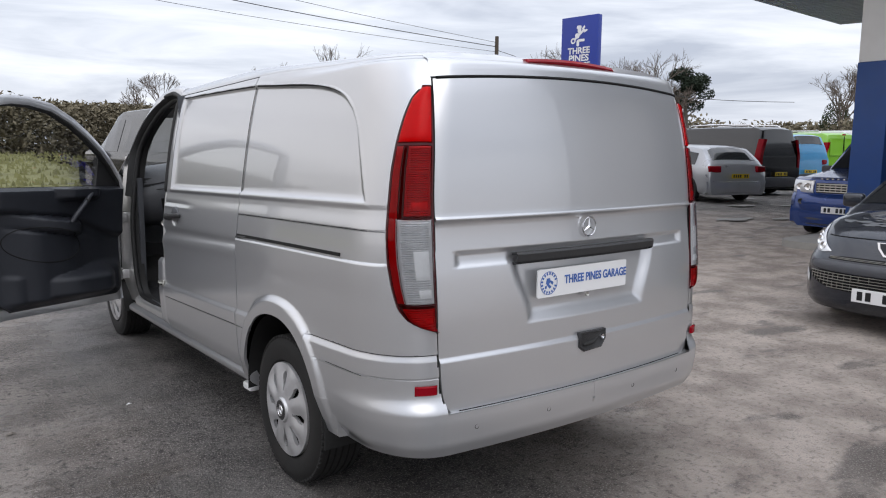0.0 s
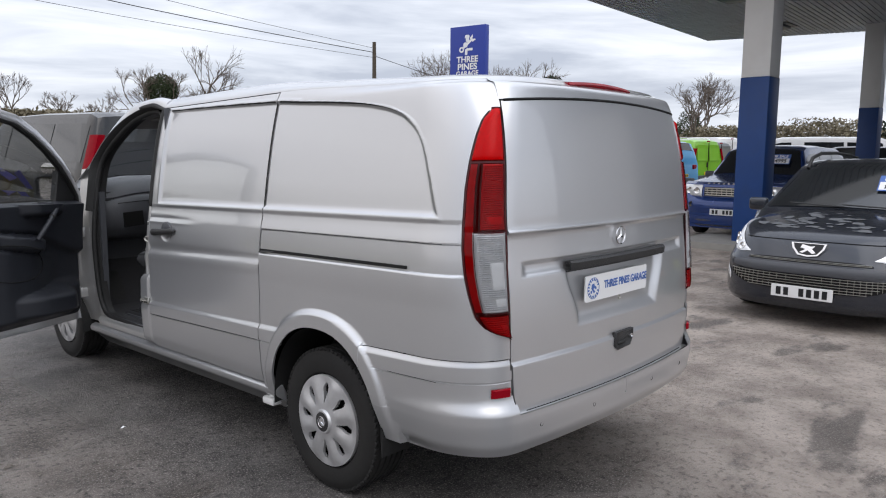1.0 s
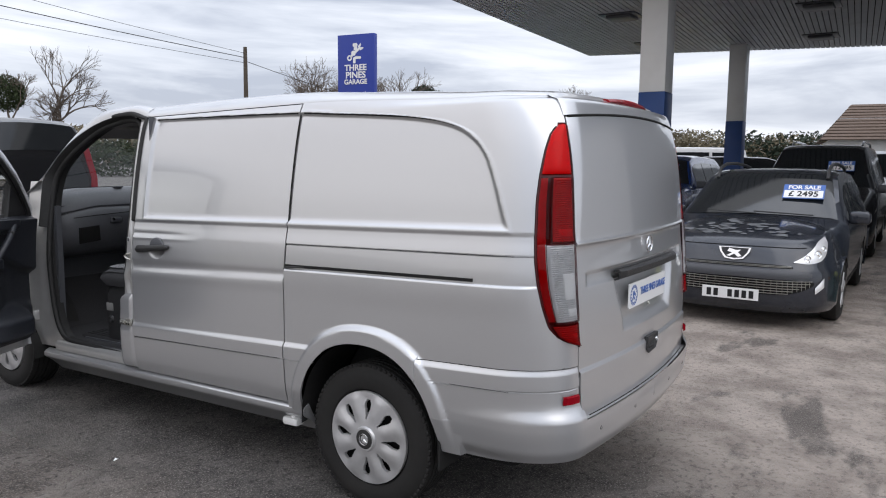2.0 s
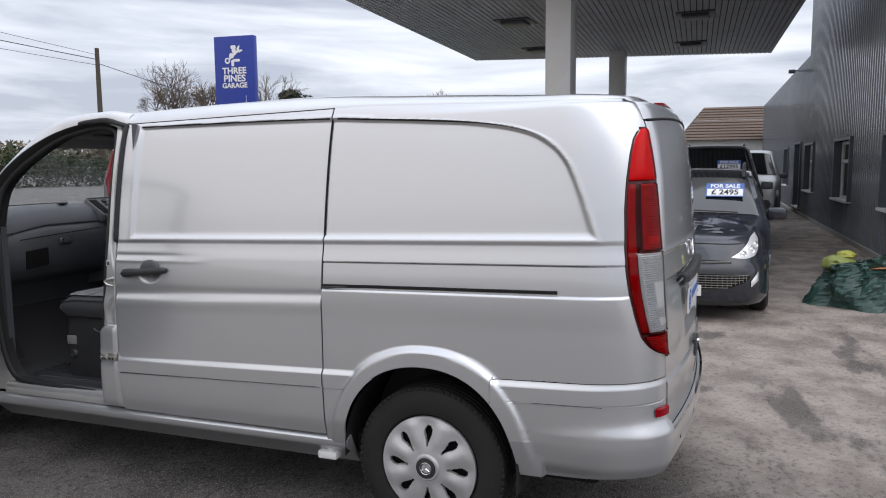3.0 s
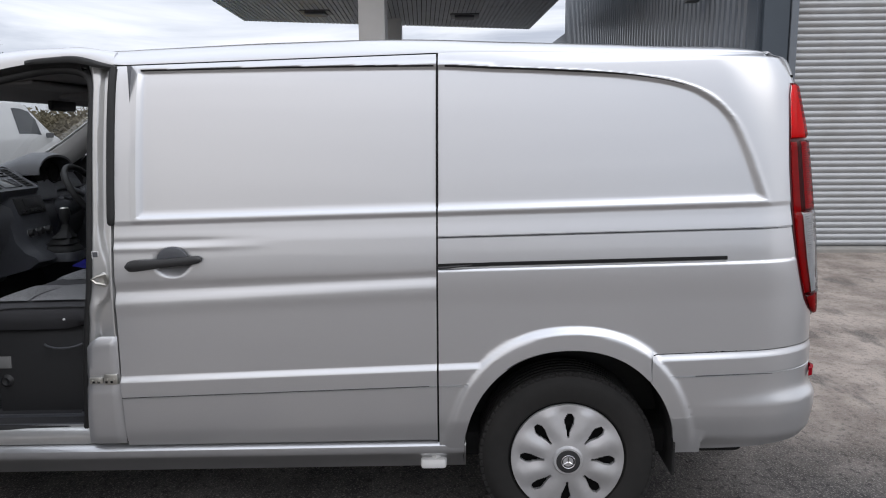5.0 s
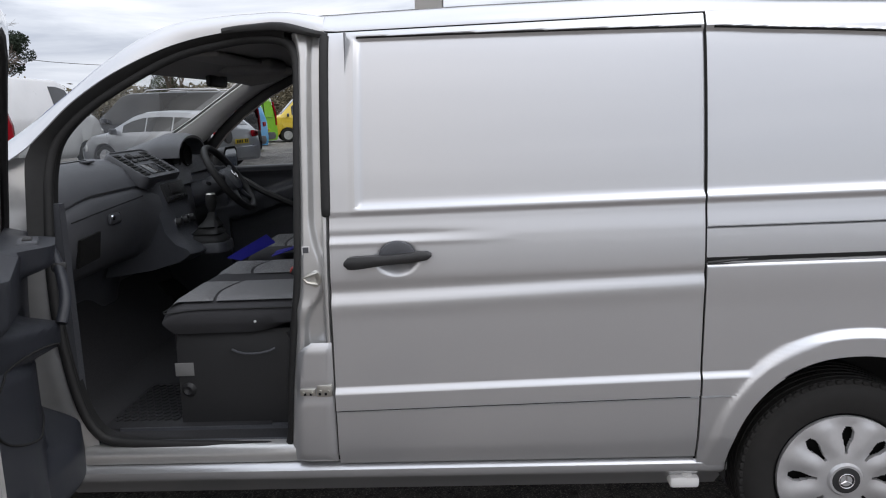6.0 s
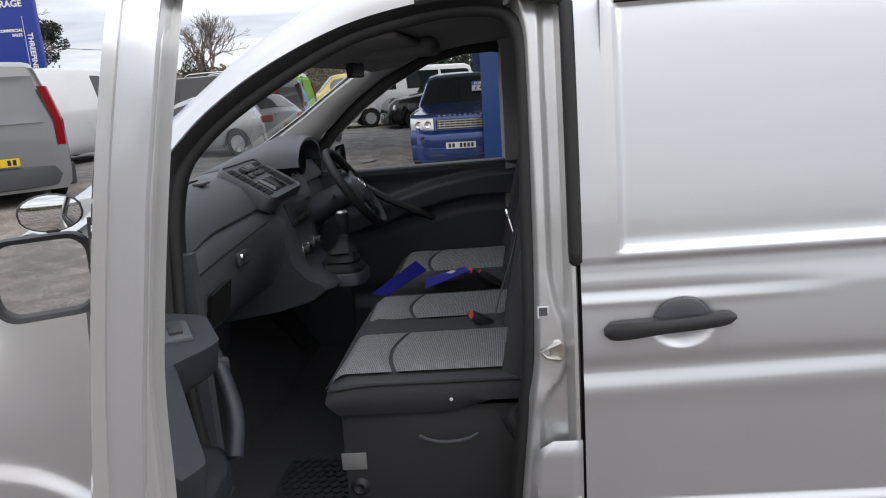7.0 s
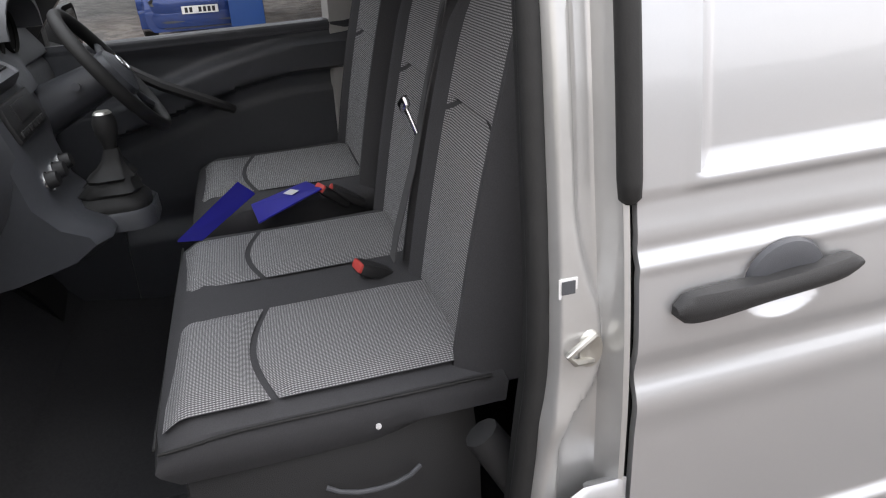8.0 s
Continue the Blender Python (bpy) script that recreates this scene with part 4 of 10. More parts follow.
# roof edge above the tailgate
bm = bmesh.new()
pts = []
for i in range(81):
    sn = math.sin(math.pi / 2 * (-1 + 2 * i / 80))
    rx_, ry_, rz_ = roof_pt(0.262, sn)
    gx_ = sn * (gate_half(1.735) + 0.006)
    rx_ *= 1.05
    gz_ = 1.735 + 0.026 * (1 - sn * sn)
    gy_ = shell(u_at_x(gx_, 1.727), 1.727)[1]
    row = []
    for k in range(9):
        t = k / 8
        row.append((gx_ + (rx_ - gx_) * t, gy_ + (ry_ - gy_) * t - 0.022 * math.sin(math.pi * t) * (1 - 0.6 * sn ** 8), gz_ + (rz_ - gz_) * t + 0.014 * math.sin(math.pi * t) * (1 - 0.6 * sn ** 8)))
    pts.append(row)
grid(bm, pts)
fold(bm, 0.012)
van_part("tailgate_header", bm, M["silver"])
bm = bmesh.new()
pts = [[(x, 0.205 - bow(x) * 0.8 + dy, 1.866 + dz - 0.012 * (x / 0.26) ** 2) for dy, dz in ((0.0, -0.010), (-0.010, 0.0), (0.0, 0.011), (0.05, 0.014), (0.10, 0.004))] for x in [-0.25 + 0.05 * i for i in range(11)]]
grid(bm, pts)
fold(bm, 0.01)
van_part("high_brake_lamp", bm, M["red_lamp_dark"], label="red high-level brake lamp on the roof edge")
# grip bar, plate, star, latch
bm = bmesh.new()
pts = []
for i in range(31):
    x = -0.405 + 0.81 * i / 30
    y = rear_y(1.075) - bow(x)
    e = 0.012 if 0 < i < 30 else 0.0
    pts.append([(x, y + 0.012, 1.094), (x, y - 0.012 - e, 1.096), (x, y - 0.020 - e, 1.088), (x, y - 0.018 - e, 1.062), (x, y + 0.01, 1.056)])
grid(bm, pts)
fold(bm, 0.01)
van_part("grip_bar", bm, M["black_plastic"], gate, "black plastic grip bar")
PLY = rear_y(0.96) - bow(0) + 0.010
pl = rounded(0.520, 0.111, 0.008)
bm = bmesh.new()
extrude_poly(bm, [(x - 0.045, PLY - 0.014, z + 0.964) for x, z in pl], (0, 0.006, 0))
plate = van_part("show_plate", bm, M["white_plate"], gate, "white dealer plate with blue lettering", smooth=False)
PLATE_Z = 0.964 + RAKE
text_mesh("plate_text", "THREE PINES GARAGE", 0.047, Matrix.Translation((0.028, PLY - 0.0155, PLATE_Z + 0.004)) @ pose(0, 0, 0, 90, 0, 0), M["blue_print"], plate, 0.0006, sx=0.80, bold=0.0012)
for r0, r1, n in ((0.044, 0.046, 40),):
    bm = bmesh.new()
    lathe(bm, [(0, r0), (-0.001, r0), (-0.001, r1), (0, r1)], (-0.245, PLY - 0.0145, 0.964), "Y", n)
    van_part("round_mark", bm, M["blue_print"], plate)
for k in range(16):
    a = radians(20 + 320 * k / 15) if k < 16 else 0
    bm = bmesh.new()
    c, s = math.cos(a), math.sin(a)
    ctr = Vector((-0.245 + 0.0375 * c, PLY - 0.0152, 0.964 + 0.0375 * s))
    box(bm, -0.0035, 0.0035, -0.0004, 0.0004, -0.005, 0.005)
    bmesh.ops.transform(bm, matrix=Matrix.Translation(ctr) @ pose(0, 0, 0, 0, 90 - math.degrees(a), 0), verts=bm.verts)
    van_part("mark_stroke", bm, M["blue_print"], plate)
for pts2 in ([(-0.012, 0.018), (0.004, 0.020), (0.010, 0.006), (0.0, -0.004), (0.014, -0.016), (0.004, -0.022), (-0.008, -0.010), (-0.016, 0.0)], [(0.012, 0.010), (0.024, 0.002), (0.020, -0.008), (0.008, 0.0)], [(-0.022, -0.012), (-0.012, -0.008), (-0.012, -0.020), (-0.020, -0.022)]):
    bm = bmesh.new()
    extrude_poly(bm, [(-0.245 + a, PLY - 0.0156, 0.964 + b) for a, b in pts2], (0, 0.001, 0))
    van_part("mark_shape", bm, M["blue_print"], plate)
# three-pointed badge
def star_badge(cx, y, cz, r, parent, axis="Y", mats=("chrome", "chrome")):
    bm = bmesh.new()
    lathe(bm, [(r * 0.10 * math.cos(2 * math.pi * k / 8), r * 0.93 + r * 0.07 * math.sin(2 * math.pi * k / 8)) for k in range(8)], (0, 0, 0), "Y", 36, closed=True)
    for k in range(3):
        a = radians(90 + 120 * k)
        tip = Vector((math.cos(a) * r * 0.95, 0, math.sin(a) * r * 0.95))
        l = Vector((math.cos(a + 1.05), 0, math.sin(a + 1.05))) * r * 0.16
        q = Vector((math.cos(a - 1.05), 0, math.sin(a - 1.05))) * r * 0.16
        top, back = Vector((0, -r * 0.16, 0)), Vector((0, r * 0.08, 0))
        v = [bm.verts.new(p) for p in (tip, l, q, top, back)]
        for f in ((0, 1, 3), (0, 3, 2), (0, 4, 1), (0, 2, 4)):
            bm.faces.new([v[i] for i in f])
    mm = Matrix.Translation((cx, y, cz)) @ (pose(0, 0, 0, 0, 0, -90) if axis == "X" else Matrix())
    bmesh.ops.transform(bm, matrix=mm, verts=bm.verts)
    return bm


van_part("star_badge", star_badge(-0.012, rear_y(1.175) - bow(0) - 0.004, 1.172, 0.041, gate), M["chrome"], gate, "chrome three-pointed badge", smooth=False)
bm = bmesh.new()
lo_y = rear_y(0.70) - bow(0) - 0.012
outline = [(-0.078, 0.04), (0.078, 0.04), (0.08, 0.0), (0.055, -0.036), (-0.05, -0.042), (-0.08, -0.02)]
ins = [bm.verts.new((x * 0.82, lo_y - 0.001, 0.703 + z * 0.78)) for x, z in outline]
mid = [bm.verts.new((x * 0.9, lo_y - 0.006, 0.703 + z * 0.9)) for x, z in outline]
out = [bm.verts.new((x, lo_y - 0.004, 0.703 + z)) for x, z in outline]
bk = [bm.verts.new((x, lo_y + 0.012, 0.703 + z)) for x, z in outline]
cap(bm, ins)
for a, b in ((ins, mid), (mid, out), (out, bk)):
    for i in range(6):
        cap(bm, [a[i], a[(i + 1) % 6], b[(i + 1) % 6], b[i]])
latch = van_part("latch_cup", bm, M["black_plastic"], gate, "black broken tailgate handle cup")
bm = bmesh.new()
lathe(bm, [(0.0, 0.0001), (-0.006, 0.010), (0.004, 0.012)], (0.052, lo_y - 0.006, 0.712), "Y", 16)
van_part("lock_barrel", bm, M["chrome"], latch)
bm = bmesh.new()
tube(bm, [(-0.05, lo_y + 0.004, 0.690), (-0.01, lo_y - 0.004, 0.694), (0.03, lo_y + 0.006, 0.705)], 0.009, 8)
van_part("latch_lever", bm, M["rubber"], latch)
bm = bmesh.new()
lathe(bm, [(0, 0.0001), (-0.005, 0.008), (0.002, 0.010)], (-0.02, PLY - 0.010, 0.895), "Y", 12)
van_part("plate_screw", bm, M["steel"], gate)
# sliding door handle
def outer_handle(yc, zc, xs, parent):
    bm = bmesh.new()
    sx = -1
    lathe(bm, [(-0.006, 0.0001), (-0.010, 0.036), (-0.004, 0.050), (0.004, 0.053)], (xs + 0.001, yc - 0.03, zc + 0.006), "X", 28)
    for v in bm.verts:
        v.co.y = yc - 0.03 + (v.co.y - yc + 0.03) * 1.15
        v.co.z = max(v.co.z, zc + 0.006)
    van_part("handle_pad", bm, M["dark_plastic"], parent)
    bm = bmesh.new()
    n = 24
    rows = []
    for i in range(n + 1):
        t = i / n
        y = yc - 0.142 + 0.284 * t
        h = 0.016 + 0.006 * sm(0.45, 0.95, t)
        h *= math.sqrt(max(0.10, 1 - (2 * t - 1) ** 14))
        zz = zc + 0.010 - 0.020 * t
        d0, d1 = 0.002, 0.030 - 0.012 * (2 * t - 1) ** 4
        rows.append([(xs - d0, y, zz - h), (xs - d1 + 0.006, y, zz - h * 0.95), (xs - d1, y, zz - h * 0.4), (xs - d1, y, zz + h * 0.4), (xs - d1 + 0.006, y, zz + h * 0.95), (xs - d0, y, zz + h)])
    vs = grid(bm, rows)
    cap(bm, vs[0]), cap(bm, vs[-1])
    return van_part("door_handle", bm, M["black_plastic"], parent, "black plastic pull handle")


outer_handle(2.495, 1.128, -hw(1.12), sliding_door)

# sills and arch liners
bm = bmesh.new()
pts = []
for y in [1.385, 1.39] + [1.45 + 0.2 * i for i in range(12)] + [3.70]:
    z0 = 0.352
    pts.append([(-0.80, y, 0.26), (-0.870, y, z0 - 0.02), (-0.905, y, z0 + 0.004), (-0.916, y, z0 + 0.018), (-0.916, y, z0 + 0.040), (-0.905, y, z0 + 0.052), (-0.88, y, z0 + 0.062)])
vs = grid(bm, pts)
cap(bm, vs[0]), cap(bm, vs[-1])
van_part("sill", bm, M["silver"], both=True)
for yc in (1.0, 4.2):
    bm = bmesh.new()
    pts = []
    for k in range(25):
        a = math.pi * k / 24
        c, s = math.cos(a), math.sin(a)
        ye = yc + 0.392 * (abs(c) ** 0.9) * (1 if c > 0 else -1)
        ze = 0.33 + 0.434 * s ** 0.9
        pts.append([(-0.925, ye, ze), (-0.88, yc + (ye - yc) * 1.01, ze + 0.004), (-0.60, yc + (ye - yc) * 1.03, ze + 0.02)])
    vs = grid(bm, pts)
    pts2 = [[(-0.60, yc + 0.41 * math.cos(math.pi * k / 24), 0.33 + 0.46 * math.sin(math.pi * k / 24)), (-0.60, yc, 0.33)] for k in range(25)]
    grid(bm, pts2)
    van_part("arch_liner", bm, M["rubber"], both=True)
bm = bmesh.new()
box(bm, -0.80, 0.80, 0.30, 4.85, 0.29, 0.40, 0.03)
van_part("floor_pan", bm, M["black_gap"])
bm = bmesh.new()
box(bm, -0.89, -0.83, 1.46, 1.56, 0.285, 0.325, 0.012)
tube(bm, [(-0.86, 1.5, 0.30), (-0.86, 1.5, 0.36)], 0.02, 8)
van_part("jacking_point", bm, M["white_paint"])

# wheels
def wheel(name, x, yc, r, parent, sx=-1, cap_r=0.213, steer=0.0):
    """Tyre, steel rim and a plastic cover with eight openings; sx -1: outer face at -x."""
    zc = r - 0.008
    root = new(name)
    root.parent = parent
    bm = bmesh.new()
    tw = 0.205
    prof = [(0.02, cap_r + 0.004), (0.004, cap_r + 0.012), (0.0, cap_r + 0.03), (-0.004, r - 0.055), (0.004, r - 0.024), (0.018, r - 0.008)]
    t = 0.022
    while t < tw - 0.02:
        prof += [(t, r), (t + 0.022, r), (t + 0.024, r - 0.009), (t + 0.030, r - 0.009)]
        t += 0.032
    prof += [(tw - 0.018, r - 0.006), (tw - 0.003, r - 0.03), (tw, r - 0.06), (tw - 0.01, cap_r), (tw - 0.03, cap_r - 0.01)]
    prof = [(sx * -1 * a if sx > 0 else a, b) for a, b in prof]
    bm2 = bm
    lathe(bm2, prof, (0, 0, 0), "X", 96)
    # shoulder blocks
    for k in range(72):
        a = 2 * math.pi * k / 72
        m = pose(0, 0, 0, math.degrees(a), 0, 0)
        b = bmesh.new()
        box(b, *(sorted((-sx * 0.010, -sx * 0.034))), -0.0115, 0.0115, r - 0.016, r - 0.0015, 0.003, 1)
        bmesh.ops.transform(b, matrix=m, verts=b.verts)
        me = bpy.data.meshes.new("t")
        b.to_mesh(me)
        b.free()
        bm2.from_mesh(me)
        bpy.data.meshes.remove(me)
    ty = part("tyre", bm2, M["tyre"], root)
    # dark rim behind the cover
    bm = bmesh.new()
    lathe(bm, [(-sx * 0.045, 0.0001), (-sx * 0.045, 0.16), (-sx * 0.03, cap_r - 0.01), (-sx * 0.012, cap_r + 0.01)], (0, 0, 0), "X", 40)
    part("rim", bm, M["black_gap"], root)
    # cover: polar sheet with eight windows
    bm = bmesh.new()
    rad = [0.0, 0.030, 0.052, 0.058, 0.070, 0.080, 0.088, 0.096, 0.105, 0.115, 0.125, 0.135, 0.144, 0.152, 0.160, 0.167, 0.173, 0.179, 0.186, 0.194, 0.203, cap_r]
    N = 256

    def face_x(rr, a):
        h = 0.022 * math.cos(min(1.0, rr / cap_r) * 1.35)
        if rr < 0.056:
            h += 0.010
        ph = (a * 8 / (2 * math.pi) + 0.5) % 1.0
        if rr > 0.07:
            h += 0.006 * math.cos(2 * math.pi * ph) * sm(0.07, 0.13, rr) * sm(cap_r, 0.18, rr)
        return sx * (h - 0.004)
    vv = []
    for k in range(N):
        a = 2 * math.pi * k / N
        vv.append([bm.verts.new((face_x(rr, a), rr * math.cos(a), rr * math.sin(a))) for rr in rad[1:]])
    ctr = bm.verts.new((face_x(0, 0), 0, 0))
    for k in range(N):
        k2 = (k + 1) % N
        bm.faces.new([ctr, vv[k][0], vv[k2][0]])
        for j in range(len(rad) - 2):
            ph = ((k + 0.5) * 8 / N + 0.5) % 1.0
            rm = (rad[j + 1] + rad[j + 2]) / 2
            wdt = (0.050 + 0.110 * sm(0.085, 0.155, rm)) * math.sqrt(max(0.0, 1 - max(0.0, (rm - 0.150) / 0.030) ** 2))
            if 0.084 < rm < 0.180 and abs(ph - 0.5 - 0.05 * sm(0.09, 0.17, rm)) < wdt:
                continue
            bm.faces.new([vv[k][j], vv[k][j + 1], vv[k2][j + 1], vv[k2][j]])
    es = [e for e in bm.edges if e.is_boundary]
    made = {}
    for e in es:
        for v in e.verts:
            made.setdefault(v, bm.verts.new(v.co + Vector((-sx * 0.016, 0, 0))))
    for e in es:
        a, b = e.verts
        bm.faces.new([a, b, made[b], made[a]])
    part("wheel_cover", bm, M["hubcap"], root, "scratched silver plastic wheel cover")
    b2 = star_badge(0, 0, 0, 0.027, None, "X")
    bmesh.ops.transform(b2, matrix=Matrix.Translation((sx * 0.030, 0, 0)), verts=b2.verts)
    part("badge", b2, M["chrome"], root, smooth=False)
    bm = bmesh.new()
    lathe(bm, [(sx * 0.0265, 0.0001), (sx * 0.0290, 0.038), (sx * 0.0275, 0.045), (sx * 0.018, 0.047)], (0, 0, 0), "X", 32)
    part("badge_backing", bm, M["black_plastic"], root)
    root.matrix_basis = pose(x, yc, zc, 0, 0, steer)
    return root


wheel_rl = wheel("wheel", -0.905, 1.0, 0.336, van)
wheel("wheel", -0.905, 4.2, 0.336, van, steer=0)
for yc in (1.0, 4.2):
    c = copy_thing(wheel_rl, pose(0.905, yc, 0.328, 0, 0, 180))
    c.parent = van
# mud flap behind the rear wheel
bm = bmesh.new()
box(bm, -0.92, -0.72, 0.600, 0.612, 0.26, 0.52, 0.004)
van_part("mud_flap", bm, M["rubber"])

# ---- cab shell: pillars, screen, wings, bonnet, nose ----
A_IN = [(2.70, 1.846), (2.83, 1.874), (2.92, 1.878), (3.03, 1.873), (3.2, 1.842), (3.39, 1.765), (3.535, 1.675), (3.64, 1.580), (3.72, 1.515), (3.95, 1.385), (4.18, 1.255)]
A_OUT = [(2.70, 1.862), (2.83, 1.890), (2.92, 1.896), (3.06, 1.897), (3.25, 1.876), (3.45, 1.795), (3.62, 1.690), (3.74, 1.610), (3.84, 1.550), (4.06, 1.425), (4.30, 1.300)]


def fender_x(y, z):
    return hw(z) - 0.055 * sm(0.86, 1.27, z) ** 1.5 * sm(3.90, 4.25, y) - 0.02 * sm(4.2, 4.5, y) - 0.10 * sm(4.5, 4.85, y) - 0.22 * sm(4.78, 5.02, y)


def smooth_path(pts, n=6):
    """Catmull-Rom through an open run of points."""
    out = []
    v = [Vector(p) for p in pts]
    v = [v[0] * 2 - v[1]] + v + [v[-1] * 2 - v[-2]]
    for p0, p1, p2, p3 in zip(v, v[1:], v[2:], v[3:]):
        for k in range(n):
            t = k / n
            out.append(0.5 * ((2 * p1) + (p2 - p0) * t + (2 * p0 - 5 * p1 + 4 * p2 - p3) * t * t + (3 * p1 - p0 - 3 * p2 + p3) * t ** 3))
    return out + [v[-2]]


PIN = smooth_path([(y, z, 0) for y, z in A_IN])
POUT = smooth_path([(y, z, 0) for y, z in A_OUT])


def a_pillar():
    bm = bmesh.new()
    rows = []
    n = len(PIN)
    for i in range(n):
        t = i / (n - 1)
        (yi, zi, _), (yo, zo, _) = PIN[i], POUT[i]
        xi = hw(min(zi, 1.85)) - 0.004
        xo = 0.735 - 0.02 * sm(0.3, 0.8, t) + 0.03 * sm(0.8, 1.0, t)
        lift = 0.022 * (1 - sm(0.35, 0.6, t)) + 0.010
        row = []
        for k in range(11):
            q = k / 10
            row.append((-(xi + (xo - xi) * q) - 0.014 * math.sin(math.pi * q), yi + (yo - yi) * q, zi + (zo - zi) * q + lift * math.sin(math.pi / 2 * q)))
        rows.append(row)
    grid(bm, rows)
    fold(bm, 0.004)
    return bm


van_part("a_pillar", a_pillar(), M["silver"], both=True)


def screen_pt(s, t):
    """s -1..1 across, t 0 at the header, 1 at the base."""
    idx = 3.9 + t * 6.1
    i = min(9, int(idx))
    f = idx - i
    y = A_OUT[i][0] * (1 - f) + A_OUT[i + 1][0] * f
    z = A_OUT[i][1] * (1 - f) + A_OUT[i + 1][1] * f
    half = 0.735 - 0.03 * (1 - t) + 0.02 * t
    return half * s, y + 0.10 * (1 - s * s) * (0.4 + 0.6 * t), z + 0.016 * (1 - s * s)


bm = bmesh.new()
grid(bm, [[screen_pt(-1 + 2 * i / 24, j / 14) for j in range(15)] for i in range(25)])
ws = van_part("windscreen", bm, M["screen_glass"])
ws.visible_shadow = False
bm = bmesh.new()
grid(bm, [[tuple(a + b for a, b in zip(screen_pt(-1 + 2 * i / 24, -0.02 + 0.05 * j), (0, 0, 0.004))) for j in range(2)] for i in range(25)])
van_part("screen_header", bm, M["black_plastic"])
bm = bmesh.new()
grid(bm, [[tuple(a + b for a, b in zip(screen_pt(-1 + 2 * i / 24, 0.95 + 0.05 * j), (0, 0, 0.004))) for j in range(2)] for i in range(25)])
van_part("screen_scuttle", bm, M["black_plastic"])
BON = [(4.30, 1.298), (4.45, 1.270), (4.60, 1.215), (4.75, 1.130), (4.86, 1.035), (4.95, 0.930), (5.0, 0.80)]


def bonnet_z(y):
    return lerp_table(BON, y)


bm = bmesh.new()
rows = []
for i in range(29):
    y = 4.31 + 0.69 * i / 28
    half = 0.62 - 0.10 * sm(4.5, 5.0, y)
    rows.append([(half * s, y + 0.10 * (1 - s * s), bonnet_z(y) + 0.02 * (1 - s * s) - 0.03 * abs(s) ** 4) for s in [-1 + k / 12 for k in range(25)]])
grid(bm, rows)
fold(bm, 0.02)
van_part("bonnet", bm, M["silver"])


def wing_top(y):
    return lerp_table([(3.86, 1.275), (4.10, 1.265), (4.3, 1.255), (4.5, 1.215), (4.7, 1.12), (4.85, 1.01), (5.0, 0.82)], y)


bm = bmesh.new()
rows = []
for i in range(91):
    y = 3.864 + (4.99 - 3.864) * i / 90
    zt = wing_top(y)
    zl = max(0.36, arch_z(y, 4.2))
    row = []
    for zz in z_rows(0.36, 1.0, FINE_LOW):
        z = zl + (zt - zl) * (zz - 0.36) / 0.64 if False else min(zt, max(zl, zz + (zt - 1.0) * sm(0.80, 1.0, zz)))
        g = arch_g(y, z, 4.2)
        d = 0.022 * sm(1.20, 1.12, g) * sm(0.33, 0.5, z) if g < 1.25 else 0.0
        d = max(d, strip_disp(z, z + 0.02) if y < 4.0 else 0)
        row.append((-(fender_x(y, z) + d), y, z))
    for k in range(1, 7):
        s = k / 6
        xo = fender_x(y, zt)
        bx = 0.625 - 0.10 * sm(4.5, 5.0, y)
        row.append((-(xo + (bx - xo) * s), y + 0.0 * s, zt + (bonnet_z(max(4.3, y)) - 0.03 - zt + (0.03 if y < 4.3 else 0)) * math.sin(math.pi / 2 * s)))
    rows.append(row)
grid(bm, rows)
bmesh.ops.remove_doubles(bm, verts=bm.verts, dist=0.0004)
fold(bm, 0.014)
van_part("front_wing", bm, M["silver"], both=True)
# nose and front bumper
bm = bmesh.new()
rows = []
for i in range(41):
    s = -1 + 2 * i / 40
    rows.append([(s * 0.74 * (1 - 0.12 * k), 5.0 - 0.26 * abs(s) ** 2.6 + dy, z) for k, (dy, z) in enumerate(((-0.02, 0.26), (0.05, 0.36), (0.07, 0.52), (0.02, 0.62), (0.0, 0.66), (0.03, 0.80)))])
grid(bm, rows)
fold(bm, 0.03)
van_part("front_bumper", bm, M["silver"])
bm = bmesh.new()
box(bm, -0.45, 0.45, 4.98, 5.04, 0.62, 0.80, 0.02)
van_part("grille", bm, M["black_plastic"])
for sx in (-1, 1):
    bm = bmesh.new()
    box(bm, -0.15, 0.15, -0.05, 0.05, -0.09, 0.09, 0.035, 3)
    bmesh.ops.transform(bm, matrix=Matrix.Translation((sx * 0.64, 4.86, 0.84)) @ pose(0, 0, 0, -25, 0, -sx * 35), verts=bm.verts)
    van_part("headlamp", bm, M["clear_lamp"])

# door aperture on the open side: seal band, rubber tube, B-post with flap and striker
OPEN = [(2.868, 0.47), (2.845, 0.70), (2.822, 0.91), (2.803, 1.08), (2.797, 1.40), (2.793, 1.66), (2.796, 1.765), (2.815, 1.820), (2.86, 1.846), (2.94, 1.853), (3.03, 1.846), (3.2, 1.813), (3.374, 1.732),
        (3.518, 1.645), (3.613, 1.553), (3.645, 1.46), (3.655, 1.33), (3.656, 1.151), (3.645, 0.90), (3.61, 0.66), (3.56, 0.53), (3.47, 0.485), (3.2, 0.470), (2.95, 0.462)]


def open_x(z):
    return -(hw(min(z, 1.83)) - 0.058 - 0.0 * z)


